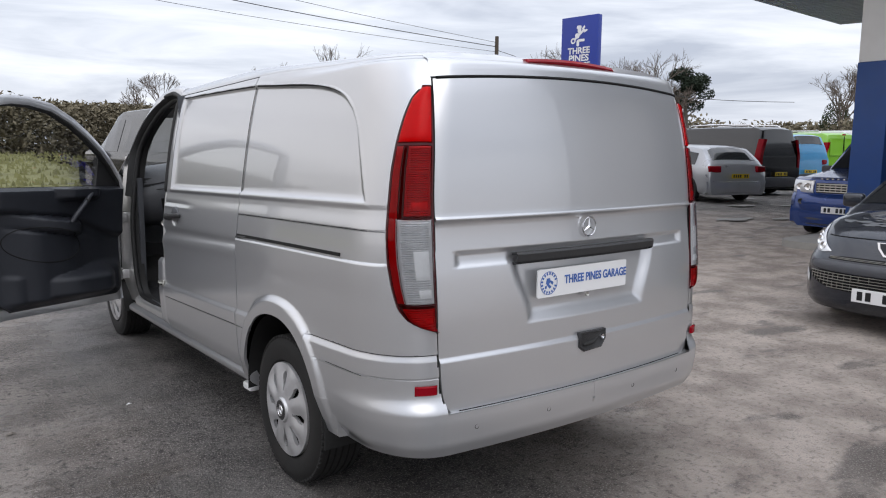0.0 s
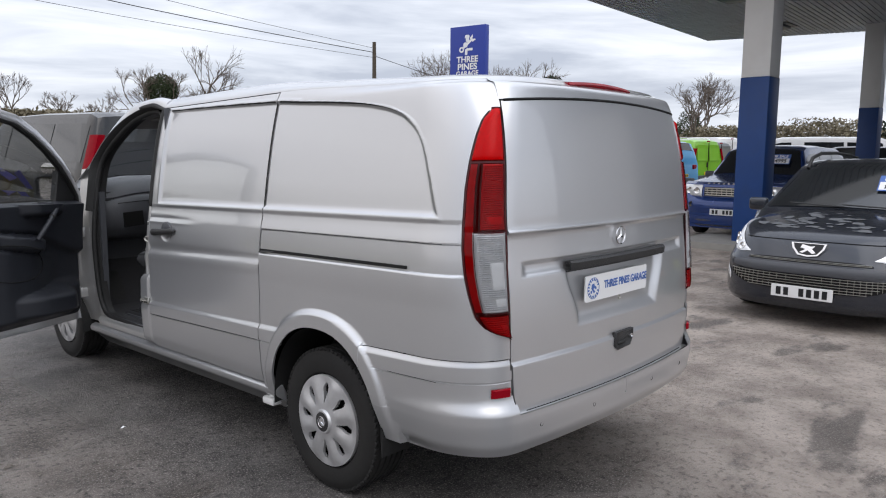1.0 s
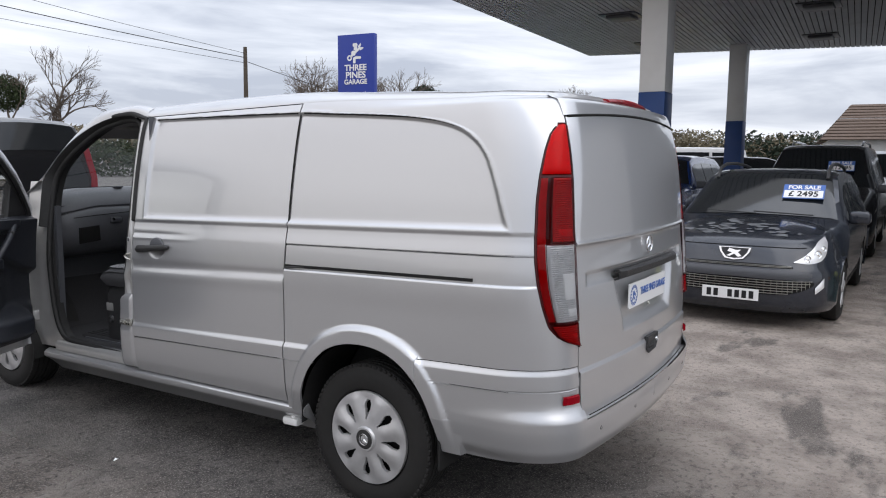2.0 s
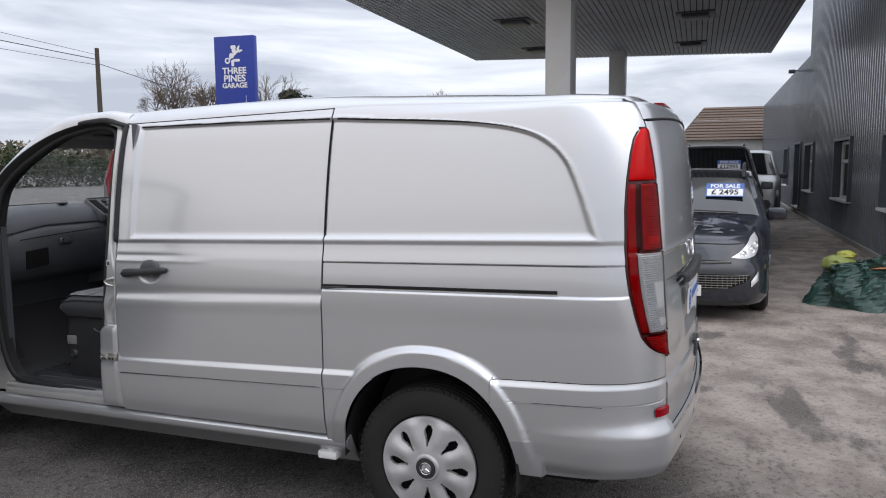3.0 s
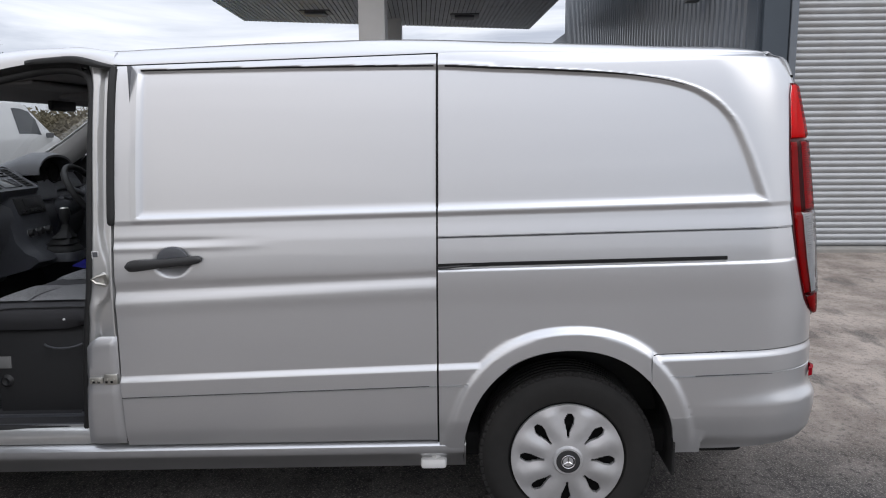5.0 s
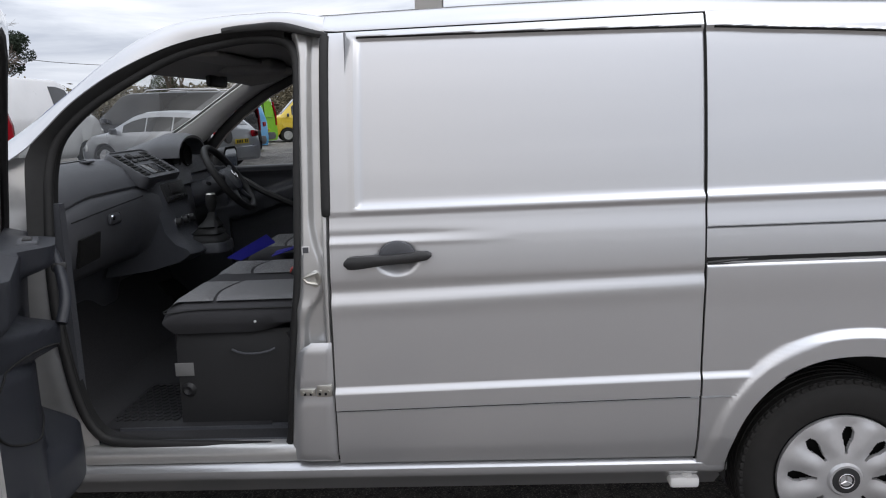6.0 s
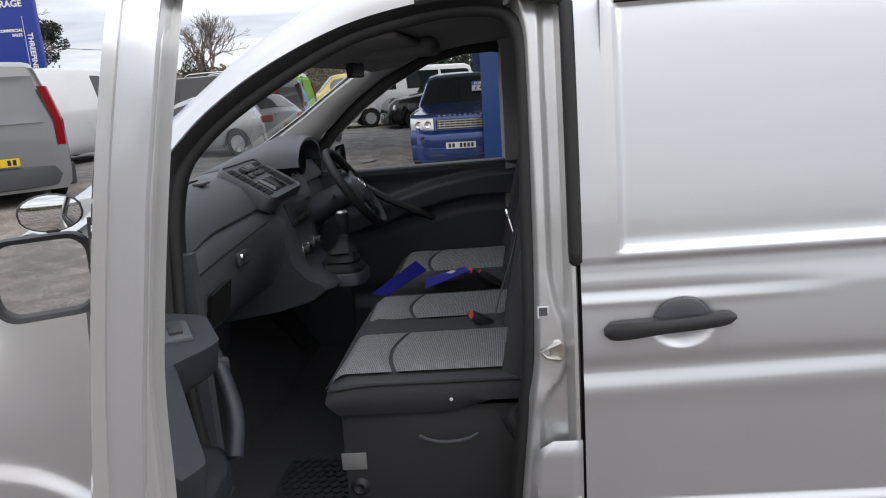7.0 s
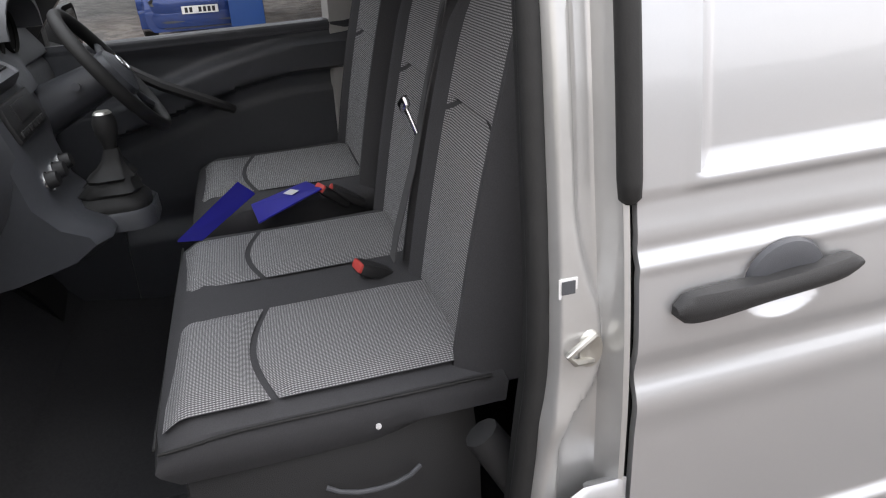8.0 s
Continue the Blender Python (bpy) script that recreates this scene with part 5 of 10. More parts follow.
def smooth_loop(pts, n=4):
    """Catmull-Rom through a closed loop of pairs."""
    out = []
    m = len(pts)
    for i in range(m):
        p0, p1, p2, p3 = (Vector((*pts[(i + k - 1) % m], 0)) for k in range(4))
        for k in range(n):
            t = k / n
            v = 0.5 * ((2 * p1) + (-p0 + p2) * t + (2 * p0 - 5 * p1 + 4 * p2 - p3) * t * t + (-p0 + 3 * p1 - 3 * p2 + p3) * t ** 3)
            out.append((v.x, v.y))
    return out


LOOP = smooth_loop(OPEN)
bm = bmesh.new()
tube(bm, [(open_x(z), y, z) for y, z in LOOP], 0.017, 10, closed=True)
van_part("door_seal", bm, M["rubber"], label="black rubber door seal")


# wide rubber band between the seal and the pillar skin
run = [(y, z) for y, z in LOOP if z > 1.20 and y > 2.83]
bm = bmesh.new()
rows = []
for y, z in run:
    py, pz = min(((p.x, p.y) for p in PIN), key=lambda p: (p[0] - y) ** 2 + (p[1] - z) ** 2)
    if z < 1.50:
        py, pz = lerp_table([(1.20, 3.70), (1.33, 3.70), (1.45, 3.70), (1.52, 3.695)], z), z + 0.01
    xa, xb = open_x(z), -(hw(min(pz, 1.85)) - 0.010)
    rows.append([(xa + 0.025, y, z), (xa - 0.006, y, z), (xa * 0.55 + xb * 0.45 - 0.006, y * 0.55 + py * 0.45, z * 0.55 + pz * 0.45), (xa * 0.2 + xb * 0.8 - 0.008, y * 0.2 + py * 0.8, z * 0.2 + pz * 0.8), (xb - 0.004, py, pz + 0.002), (xb + 0.03, py, pz + 0.004)])
grid(bm, rows)
van_part("aperture_band", bm, M["rubber"])
bm = bmesh.new()
tube(bm, [(-(hw(1.84) - 0.004), 2.688, 1.842)] + [(-(hw(min(p.y, 1.85)) - 0.002), p.x, p.y + 0.002) for p in PIN if 2.70 <= p.x < 3.05], 0.011, 8)
van_part("gutter_seal", bm, M["rubber"])
# inner face of the aperture, running into the cab
bm = bmesh.new()
grid(bm, [[(open_x(z) + 0.002, y, z), (open_x(z) + 0.06, y, z)] for y, z in LOOP + LOOP[:1]])
van_part("aperture_return", bm, M["rubber"])
# B-post face: a raised flange beside the seal, swelling into a hip below the striker
FLANGE = smooth_table([(0.44, 2.79), (0.90, 2.785), (0.955, 2.770), (1.00, 2.735), (1.05, 2.722), (1.12, 2.726), (1.18, 2.745), (1.26, 2.756), (1.9, 2.756)])
SEAL_Y = smooth_table([(0.47, 2.868), (0.70, 2.845), (0.91, 2.822), (1.08, 2.803), (1.4, 2.797), (1.77, 2.80), (1.9, 2.83)])


def post_depth(y, z):
    d = 0.050 - 0.020 * sm(FLANGE(z) - 0.012, FLANGE(z) + 0.004, y)
    d -= 0.008 * math.exp(-((z - 0.955) / 0.035) ** 2) * sm(2.73, 2.78, y)
    d += 0.026 * sm(SEAL_Y(z) - 0.024, SEAL_Y(z), y)
    d -= 0.049 * sm(2.722, 2.702, y) - 0.020 * sm(2.696, 2.690, y)
    return d


bm = bmesh.new()
rows = []
for i in range(110):
    z = 0.44 + (1.862 - 0.44) * i / 109
    ys_ = [2.690, 2.692, 2.695, 2.699, 2.704, 2.709, 2.714, 2.720]
    ys_ += [2.720 + (SEAL_Y(z) - 2.720) * k / 22 for k in range(1, 23)]
    rows.append([(-(hw(min(z, 1.85)) - post_depth(y, z)), y, z) for y in ys_])
grid(bm, rows)
fold(bm, 0.01)
van_part("b_pillar", bm, M["silver_in"], label="silver B-pillar with striker and sticker")
bm = bmesh.new()
tube(bm, [(-hw(z) + 0.004, 2.694, z) for z in [1.268, 1.275, 1.30] + [1.35 + 0.05 * i for i in range(10)] + [1.84]], [0.008, 0.015, 0.0165] + [0.0165] * 10 + [0.0165], 10)
van_part("slider_seal", bm, M["rubber"], label="black rubber strip on the sliding door edge")
bm = bmesh.new()
pts = []
for i in range(22):
    z = 0.425 + 0.43 * i / 21
    top = sm(0.80, 0.855, z)
    y1 = 2.838 - 0.03 * sm(0.44, 0.85, z) - 0.05 * top ** 3
    row = []
    for k in range(9):
        y = 2.690 + (y1 - 2.690) * k / 8
        e = 0.012 if k in (0, 8) or i in (0, 21) else 0.0
        brk = 0.006 if 0.655 < z < 0.70 else 0.0
        row.append((-(hw(z) + 0.010 - e - brk - 0.008 * sm(2.80, 2.84, y)), y, z))
    pts.append(row)
grid(bm, pts)
fold(bm, 0.03)
flap = van_part("hinge_cover", bm, M["silver"])
for z0, z1, y0, y1 in ((0.672, 0.712, 2.694, 2.745), (0.676, 0.700, 2.750, 2.802)):
    bm = bmesh.new()
    box(bm, -hw(0.69) - 0.014, -hw(0.69), y0, y1, z0, z1, 0.003)
    for yy in (y0 + 0.012, y1 - 0.012):
        lathe(bm, [(-0.004, 0.0001), (-0.004, 0.004), (0.0, 0.005)], (-hw(0.69) - 0.014, yy, (z0 + z1) / 2), "X", 8)
    van_part("runner_bracket", bm, M["steel"], flap)
for yy in (2.715, 2.735, 2.765, 2.785):
    bm = bmesh.new()
    box(bm, -hw(0.68) - 0.0175, -hw(0.68) - 0.012, yy - 0.004, yy + 0.004, 0.679, 0.687)
    van_part("bracket_slot", bm, M["black_gap"], flap)
# striker and sticker
bm = bmesh.new()
sy, sz = 2.740, 1.064
sxx = -(hw(sz) - 0.030)
lathe(bm, [(0.0, 0.0001), (-0.004, 0.012), (-0.004, 0.017), (0.002, 0.020)], (sxx, sy, sz), "X", 18)
for v in bm.verts:
    v.co.z = sz + (v.co.z - sz) * 1.5
tube(bm, [(sxx, sy - 0.006, sz + 0.022), (sxx - 0.012, sy + 0.020, sz + 0.016), (sxx - 0.014, sy + 0.038, sz + 0.006), (sxx - 0.012, sy + 0.026, sz - 0.008), (sxx, sy - 0.004, sz - 0.018)], 0.0055, 8)
van_part("striker", bm, M["steel"], label="zinc door striker loop")
bm = bmesh.new()
qz, qy = 1.160, 2.770
box(bm, -(hw(qz) - 0.030) - 0.0005, -(hw(qz) - 0.0300) + 0.002, qy - 0.013, qy + 0.013, qz - 0.015, qz + 0.013)
van_part("sticker", bm, M["white_print"], label="small white printed sticker")
bm = bmesh.new()
box(bm, -(hw(qz) - 0.030) - 0.0020, -(hw(qz) - 0.030) + 0.001, qy - 0.0095, qy + 0.0095, qz - 0.009, qz + 0.010)
van_part("sticker_print", bm, M["grey_plastic"])
# hinge post at the front of the aperture
bm = bmesh.new()
rows = []
for i in range(30):
    z = 0.42 + (1.50 - 0.42) * i / 29
    fy = lerp_table([(0.42, 3.55), (0.53, 3.57), (0.66, 3.622), (0.9, 3.657), (1.15, 3.668), (1.33, 3.667), (1.5, 3.645)], z)
    rows.append([(open_x(z) + 0.004, fy, z), (open_x(z) - 0.008, fy + 0.03, z), (-(hw(z) - 0.055), fy + 0.07, z), (-(hw(z) - 0.05), 3.80, z), (-(hw(z) - 0.02), 3.868, z)])
grid(bm, rows)
fold(bm, 0.01)
van_part("hinge_pillar", bm, M["silver_in"])
for z in (0.62, 1.05):
    bm = bmesh.new()
    box(bm, -0.93, -0.865, 3.80, 3.87, z - 0.035, z + 0.035, 0.008)
    tube(bm, [(-0.925, 3.85, z - 0.045), (-0.925, 3.85, z + 0.045)], 0.012, 10)
    van_part("door_hinge", bm, M["silver_in"])
# step well
bm = bmesh.new()
rows = []
for i in range(9):
    y = 2.88 + (3.56 - 2.88) * i / 8
    rows.append([(-0.865, y, 0.47), (-0.83, y, 0.478), (-0.826, y, 0.452), (-0.72, y, 0.448), (-0.715, y, 0.470), (-0.60, y, 0.474)])
grid(bm, rows)
for k in range(6):
    box(bm, -0.815 + 0.016 * k, -0.808 + 0.016 * k, 2.94, 3.5, 0.449, 0.4545)
van_part("step_tread", bm, M["dark_plastic"], label="ribbed black step tread")
bm = bmesh.new()
rows = [[(-0.846, y, 0.478), (-0.876, y, 0.476), (-0.892, y, 0.462), (-0.896, y, 0.44), (-0.890, y, 0.415)] for y in (2.84, 3.2, 3.60)]
grid(bm, rows)
van_part("sill_inner", bm, M["silver_in"])

# ---- open front door, built shut and then swung ----
HX, HY, SWING = -0.925, 3.852, -59.6
door_m = Matrix.Translation((HX, HY, 0)) @ pose(0, 0, 0, 0, 0, SWING) @ Matrix.Translation((-HX, -HY, 0))


def door_rear(z):
    return 2.706 + 0.10 * sm(0.60, 0.43, z) ** 2


bm = bmesh.new()
rows = []
dz = z_rows(0.43, 1.272, FINE_LOW + [1.205])
for i in range(61):
    row = []
    for z in dz:
        y0, y1 = door_rear(z), 3.848
        y = y0 + (y1 - y0) * i / 60
        d = strip_disp(z, z + 0.019 * (y - 1.0)) - 0.014 * math.exp(-((z - 0.965) / 0.027) ** 2)
        d += 0.014 * sm(1.03, 0.975, z) * sm(3.5, 3.0, y)
        row.append((-(hw(z) + d), y, z))
    rows.append(row)
grid(bm, rows)
fold(bm, 0.012)
door = van_part("front_door", bm, M["silver"], label="open silver front passenger door with dark inner trim")
door.matrix_basis = door_m
# closing face with pressed steps, wider and swollen round the latch
bm = bmesh.new()
rows = []
for i in range(90):
    z = 0.445 + (1.79 - 0.445) * i / 89
    y0 = (door_rear(z) if z < 1.262 else lerp_table([(1.262, 2.708), (1.60, 2.712), (1.74, 2.718), (1.79, 2.738)], z)) - 0.001
    wd = 0.074 - 0.016 * sm(1.2, 1.45, z) + 0.034 * sm(1.08, 0.99, z) * sm(0.45, 0.60, z)
    xo = hw(min(z, 1.845)) + (strip_disp(z, z + 0.032) + 0.014 * sm(1.03, 0.975, z) if z < 1.262 else -0.002) - 0.002
    low = sm(1.06, 0.96, z)
    row = []
    for k in range(25):
        u = k / 24
        off = 0.010 * sm(0.20, 0.28, u) - 0.004 * sm(0.34, 0.40, u) + 0.014 * sm(0.66, 0.76, u) + 0.012 * sm(0.90, 1.0, u)
        off -= low * 0.016 * math.exp(-((u - 0.52) / 0.22) ** 2)
        off += 0.012 * math.exp(-((z - 1.01) / 0.018) ** 2) * sm(0.15, 0.4, u) * sm(0.95, 0.8, u)
        off += low * 0.010 * math.exp(-((z - 0.72) / 0.05) ** 2 - ((u - 0.55) / 0.18) ** 2)
        row.append((-(xo - wd * u), y0 + off, z))
    rows.append(row)
grid(bm, rows)
fold(bm, 0.012)
van_part("closing_face", bm, M["silver_in"], door)
# window frame
FR = [(2.712, 1.262), (2.712, 1.40), (2.716, 1.60), (2.722, 1.74), (2.745, 1.80), (2.80, 1.838), (2.90, 1.856), (3.03, 1.855), (3.2, 1.825), (3.374, 1.745), (3.518, 1.652), (3.64, 1.555), (3.74, 1.45), (3.82, 1.345), (3.846, 1.262)]
bm = bmesh.new()
rows = []
nfr = len(FR)
for i in range(nfr):
    (ya, za), (yb, zb) = FR[max(0, i - 1)], FR[min(nfr - 1, i + 1)]
    ty, tz = yb - ya, zb - za
    l = math.hypot(ty, tz)
    ny, nz = tz / l, -ty / l
    if i == 0 or i == nfr - 1:
        ny, nz = (1, 0) if i == 0 else (-1, 0)
    y, z = FR[i]
    wdt = 0.075 if i < 4 else 0.055
    hx = hw(min(z, 1.845))
    rows.append([(-(hx - 0.050), y, z), (-(hx - 0.036), y - ny * 0.002, z - nz * 0.002), (-(hx - 0.004), y + ny * 0.004, z + nz * 0.004), (-(hx - 0.002), y + ny * wdt * 0.6, z + nz * wdt * 0.6),
                 (-(hx - 0.014), y + ny * wdt, z + nz * wdt), (-(hx - 0.055), y + ny * wdt, z + nz * wdt), (-(hx - 0.062), y + ny * wdt * 0.5, z + nz * wdt * 0.5)])
fine = []
for a, b in zip(rows, rows[1:]):
    for k in range(3):
        f = k / 3
        fine.append([tuple(p[c] * (1 - f) + q[c] * f for c in range(3)) for p, q in zip(a, b)])
fine.append(rows[-1])
grid(bm, fine, close_v=True)
van_part("window_frame", bm, M["silver"], door)
inner = []
for i in range(nfr):
    (ya, za), (yb, zb) = FR[max(0, i - 1)], FR[min(nfr - 1, i + 1)]
    ty, tz = yb - ya, zb - za
    l = math.hypot(ty, tz)
    ny, nz = tz / l, -ty / l
    if i in (0, nfr - 1):
        ny, nz = (1, 0) if i == 0 else (-1, 0)
    wdt = 0.075 if i < 4 else 0.055
    inner.append((FR[i][0] + ny * wdt, FR[i][1] + nz * wdt))
bm = bmesh.new()
tube(bm, [(-(hw(min(z, 1.845)) - 0.034), y, z) for y, z in inner], 0.013, 8)
tube(bm, [(-(hw(1.27) - 0.034), 2.79, 1.272), (-(hw(1.27) - 0.034), 3.79, 1.272)], 0.014, 8)
tube(bm, [(-(hw(min(z, 1.845)) - 0.062), y, z) for y, z in inner], 0.012, 8)
van_part("window_rubber", bm, M["rubber"], door)
bm = bmesh.new()
vs = [bm.verts.new((-(hw(min(z, 1.845)) - 0.030), y, z)) for y, z in inner]
cap(bm, vs)
gl = van_part("pane", bm, M["glass"], door, smooth=False)
gl.visible_shadow = False
# mirror triangle, mirror housing, glass, small round blind-spot mirror
bm = bmesh.new()
extrude_poly(bm, [(-(hw(1.3) + 0.002), 3.60, 1.275), (-(hw(1.3) + 0.002), 3.84, 1.275), (-(hw(1.45) + 0.004), 3.735, 1.45), (-(hw(1.45) + 0.004), 3.62, 1.49)], (0.045, 0, 0))
van_part("mirror_sail", bm, M["black_plastic"], door)
bm = bmesh.new()
mx, my, mz = -0.985, 3.725, 1.368
rows = []
for i in range(13):
    t = i / 12
    y = my - 0.06 + 0.15 * t
    k = math.sqrt(max(0.02, 1 - max(0, t) ** 2.5)) * (1.0 if i > 0 else 0.97)
    rows.append([(mx + a * k, y, mz + b * k) for a, b in rounded(0.205, 0.182, 0.045)])
vs = grid(bm, rows, close_v=True)
cap(bm, vs[-1])
inn = [bm.verts.new((mx + a * 0.86, my - 0.055, mz + b * 0.86)) for a, b in rounded(0.205, 0.182, 0.045)]
dpt = [bm.verts.new((mx + a * 0.84, my - 0.035, mz + b * 0.84)) for a, b in rounded(0.205, 0.182, 0.045)]
for i in range(len(inn)):
    j = (i + 1) % len(inn)
    cap(bm, [vs[0][i], vs[0][j], inn[j], inn[i]])
    cap(bm, [inn[i], inn[j], dpt[j], dpt[i]])
tube(bm, [(-0.95, my + 0.03, mz - 0.06), (-0.88, my + 0.03, mz - 0.06)], 0.03, 10)
mir = van_part("door_mirror", bm, M["black_plastic"], door, "black door mirror with an added blind-spot mirror")
bm = bmesh.new()
cap(bm, [bm.verts.new((mx + a * 0.845, my - 0.036, mz + b * 0.845)) for a, b in rounded(0.205, 0.182, 0.045)])
van_part("mirror_glass", bm, M["mirror"], mir, smooth=False)
bm = bmesh.new()
rim = []
for k in range(20):
    a = 2 * math.pi * k / 20
    rim.append((0.062 * math.cos(a), 0.036 * math.sin(a) + (0.008 if math.sin(a) > 0 else 0.0)))
rows = [[(mx + 0.035 + a * s, my - 0.07 + d, mz + 0.132 + b * s) for a, b in rim] for s, d in ((0.94, 0.0), (1.0, 0.006), (0.9, 0.02), (0.4, 0.032))]
vs = grid(bm, rows, close_v=True)
cap(bm, vs[-1])
box(bm, mx + 0.02, mx + 0.05, my - 0.07, my - 0.05, mz + 0.095, mz + 0.125, 0.004)
van_part("blind_spot_mirror", bm, M["black_plastic"], mir)
bm = bmesh.new()
ctr = bm.verts.new((mx + 0.035, my - 0.078, mz + 0.132))
ring = [bm.verts.new((mx + 0.035 + a * 0.93, my - 0.0695, mz + 0.132 + b * 0.93)) for a, b in rim]
for k in range(20):
    cap(bm, [ctr, ring[k], ring[(k + 1) % 20]])
van_part("spot_glass", bm, M["mirror"], mir)
# inner trim: swept upper band, oval insert, map pocket, diagonal pull bar
def trim_bulge(y, z):
    arc = 1.135 - 0.05 * sm(2.78, 3.30, y) - 0.16 * sm(3.25, 3.78, y)
    b = 0.050 * sm(arc - 0.022, arc + 0.030, z) * sm(1.284, 1.262, z)
    b = max(b, 0.130 * sm(3.14, 3.30, y) * sm(3.64, 3.46, y) * sm(1.165, 1.225, z) * sm(1.284, 1.275, z))
    top = 1.135 - 0.1375 * (y - 2.9)
    b = max(b, (0.085 + 0.060 * sm(3.0, 3.3, y)) * sm(top + 0.020, top - 0.030, z) * sm(top - 0.150, top - 0.080, z) * sm(3.48, 3.30, y) * sm(2.80, 3.16, y))
    b = max(b, 0.080 * sm(top - 0.070, top - 0.130, z) * sm(3.60, 3.24, y) * sm(2.80, 3.10, y) * sm(0.49, 0.56, z))
    b = max(b, 0.165 * sm(0.770, 0.660, z) * sm(2.90, 3.34, y) * sm(3.77, 3.52, y) * sm(0.49, 0.58, z))
    b = max(b, 0.050 * sm(0.770, 0.700, z) * sm(2.80, 2.95, y) * sm(3.79, 3.70, y) * sm(0.49, 0.56, z))
    return b * sm(2.775, 2.83, y)


bm = bmesh.new()
rows = []
for i in range(73):
    row = []
    for j in range(81):
        z = 0.492 + (1.285 - 0.492) * j / 80
        turn = 0.10 * sm(0.60, 0.492, z) ** 2
        y0, y1 = 2.782 + turn, 3.785 - 0.5 * turn
        y = y0 + (y1 - y0) * i / 72
        e = min(i, 72 - i, j, 80 - j)
        row.append((-(hw(z) - 0.080 - trim_bulge(y, z)) if e > 0 else -(hw(z) - 0.060), y, z))
    rows.append(row)
grid(bm, rows)
trim = van_part("door_trim", bm, M["door_plastic"], door, "dark grey moulded door trim")
bm = bmesh.new()
tube(bm, smooth_path([(-0.730, 3.46, 1.262), (-0.706, 3.42, 1.240), (-0.690, 3.36, 1.185), (-0.684, 3.29, 1.120), (-0.700, 3.25, 1.060)], 4), 0.0165, 10, squash=0.75)
van_part("pull_bar", bm, M["door_plastic"], trim)
bm = bmesh.new()
oval = []
for k in range(41):
    a = 2 * math.pi * k / 40
    y, z = 3.12 + 0.27 * math.cos(a), 0.915 + 0.115 * math.sin(a) - 0.10 * math.cos(a) * 0.27
    oval.append((-(hw(z) - 0.081 - trim_bulge(y, z)), y, z))
tube(bm, oval, 0.0035, 6)
van_part("insert_seam", bm, M["black_gap"], trim)
bm = bmesh.new()
box(bm, -0.712, -0.672, 3.365, 3.385, 1.185, 1.212, 0.006)
van_part("bar_clip", bm, M["black_plastic"], trim)
bm = bmesh.new()
box(bm, -0.790, -0.735, 3.31, 3.44, 1.268, 1.286, 0.006, 2)
van_part("lock_plate", bm, M["dark_plastic"], trim)
bm = bmesh.new()
box(bm, -0.775, -0.750, 3.34, 3.41, 1.283, 1.292, 0.003, 2)
van_part("lock_button", bm, M["black_plastic"], trim)
bm = bmesh.new()
box(bm, -0.872, -0.868, 2.77, 2.80, 1.29, 1.325, 0.001)
van_part("glass_sticker", bm, M["white_print"], door)
# latch slot and screws on the closing face
bm = bmesh.new()
extrude_poly(bm, [(-0.925, 2.694, 0.742), (-0.905, 2.692, 0.752), (-0.868, 2.692, 0.760), (-0.864, 2.692, 0.735), (-0.895, 2.692, 0.725), (-0.92, 2.694, 0.730)], (0, 0.006, 0))
van_part("latch_slot", bm, M["black_gap"], door)
bm = bmesh.new()
tube(bm, [(-0.915, 2.690, 0.733), (-0.89, 2.688, 0.728), (-0.868, 2.689, 0.738)], 0.004, 6)
van_part("latch_pawl", bm, M["steel"], door)
for x, z in ((-0.932, 0.835), (-0.918, 0.808), (-0.918, 0.705), (-0.882, 0.690)):
    bm = bmesh.new()
    lathe(bm, [(-0.004, 0.0001), (-0.004, 0.006), (0.004, 0.009)], (x, 2.694, z), "Y", 10)
    van_part("latch_screw", bm, M["steel"], door)

# ---- driver's side door, shut ----
bm = bmesh.new()
rows = []
for i in range(41):
    row = []
    for z in dz[::2]:
        y = 2.70 + 1.155 * i / 40
        row.append((hw(z) + strip_disp(z, z), y, z))
    rows.append(row)
grid(bm, rows)
fold(bm, 0.05)
rdoor = van_part("driver_door", bm, M["silver"], label="shut driver's door with dark trim")
bm = bmesh.new()
grid(bm, [[(-x, y, z) for x, y, z in r] for r in fine], close_v=True)
van_part("window_frame", bm, M["black_plastic"], rdoor)
bm = bmesh.new()
vs = [bm.verts.new((hw(min(z, 1.845)) - 0.030, y, z)) for y, z in inner]
cap(bm, vs)
gl = van_part("pane", bm, M["glass"], rdoor, smooth=False)
gl.visible_shadow = False
bm = bmesh.new()
rows = []
for i in range(41):
    row = []
    for j in range(101):
        z = 0.45 + (1.325 - 0.45) * j / 100
        y = 2.72 + 1.10 * i / 40
        arc = 1.02 + 0.155 * sm(3.75, 2.95, y)
        b = 0.058 * sm(arc - 0.012, arc + 0.010, z) * sm(arc + 0.125, arc + 0.085, z) + 0.030 * sm(1.255, 1.32, z)
        b += 0.012 * sm(arc - 0.055, arc - 0.075, z) * sm(0.72, 0.80, z)
        b += 0.045 * sm(0.72, 0.66, z)
        row.append((hw(z) - 0.07 - b, y, z))
    rows.append(row)
grid(bm, rows)
rtrim = van_part("door_trim", bm, M["dark_plastic"], rdoor)
bm = bmesh.new()
tube(bm, [(0.80, 3.60, 1.30), (0.755, 3.50, 1.26), (0.735, 3.40, 1.20), (0.735, 3.26, 1.13), (0.775, 3.20, 1.09)], [0.016, 0.018, 0.018, 0.018, 0.014], 8)
van_part("grab_bar", bm, M["black_plastic"], rtrim)
bm = bmesh.new()
box(bm, 0.80, 0.868, 2.72, 3.80, 1.300, 1.335, 0.012)
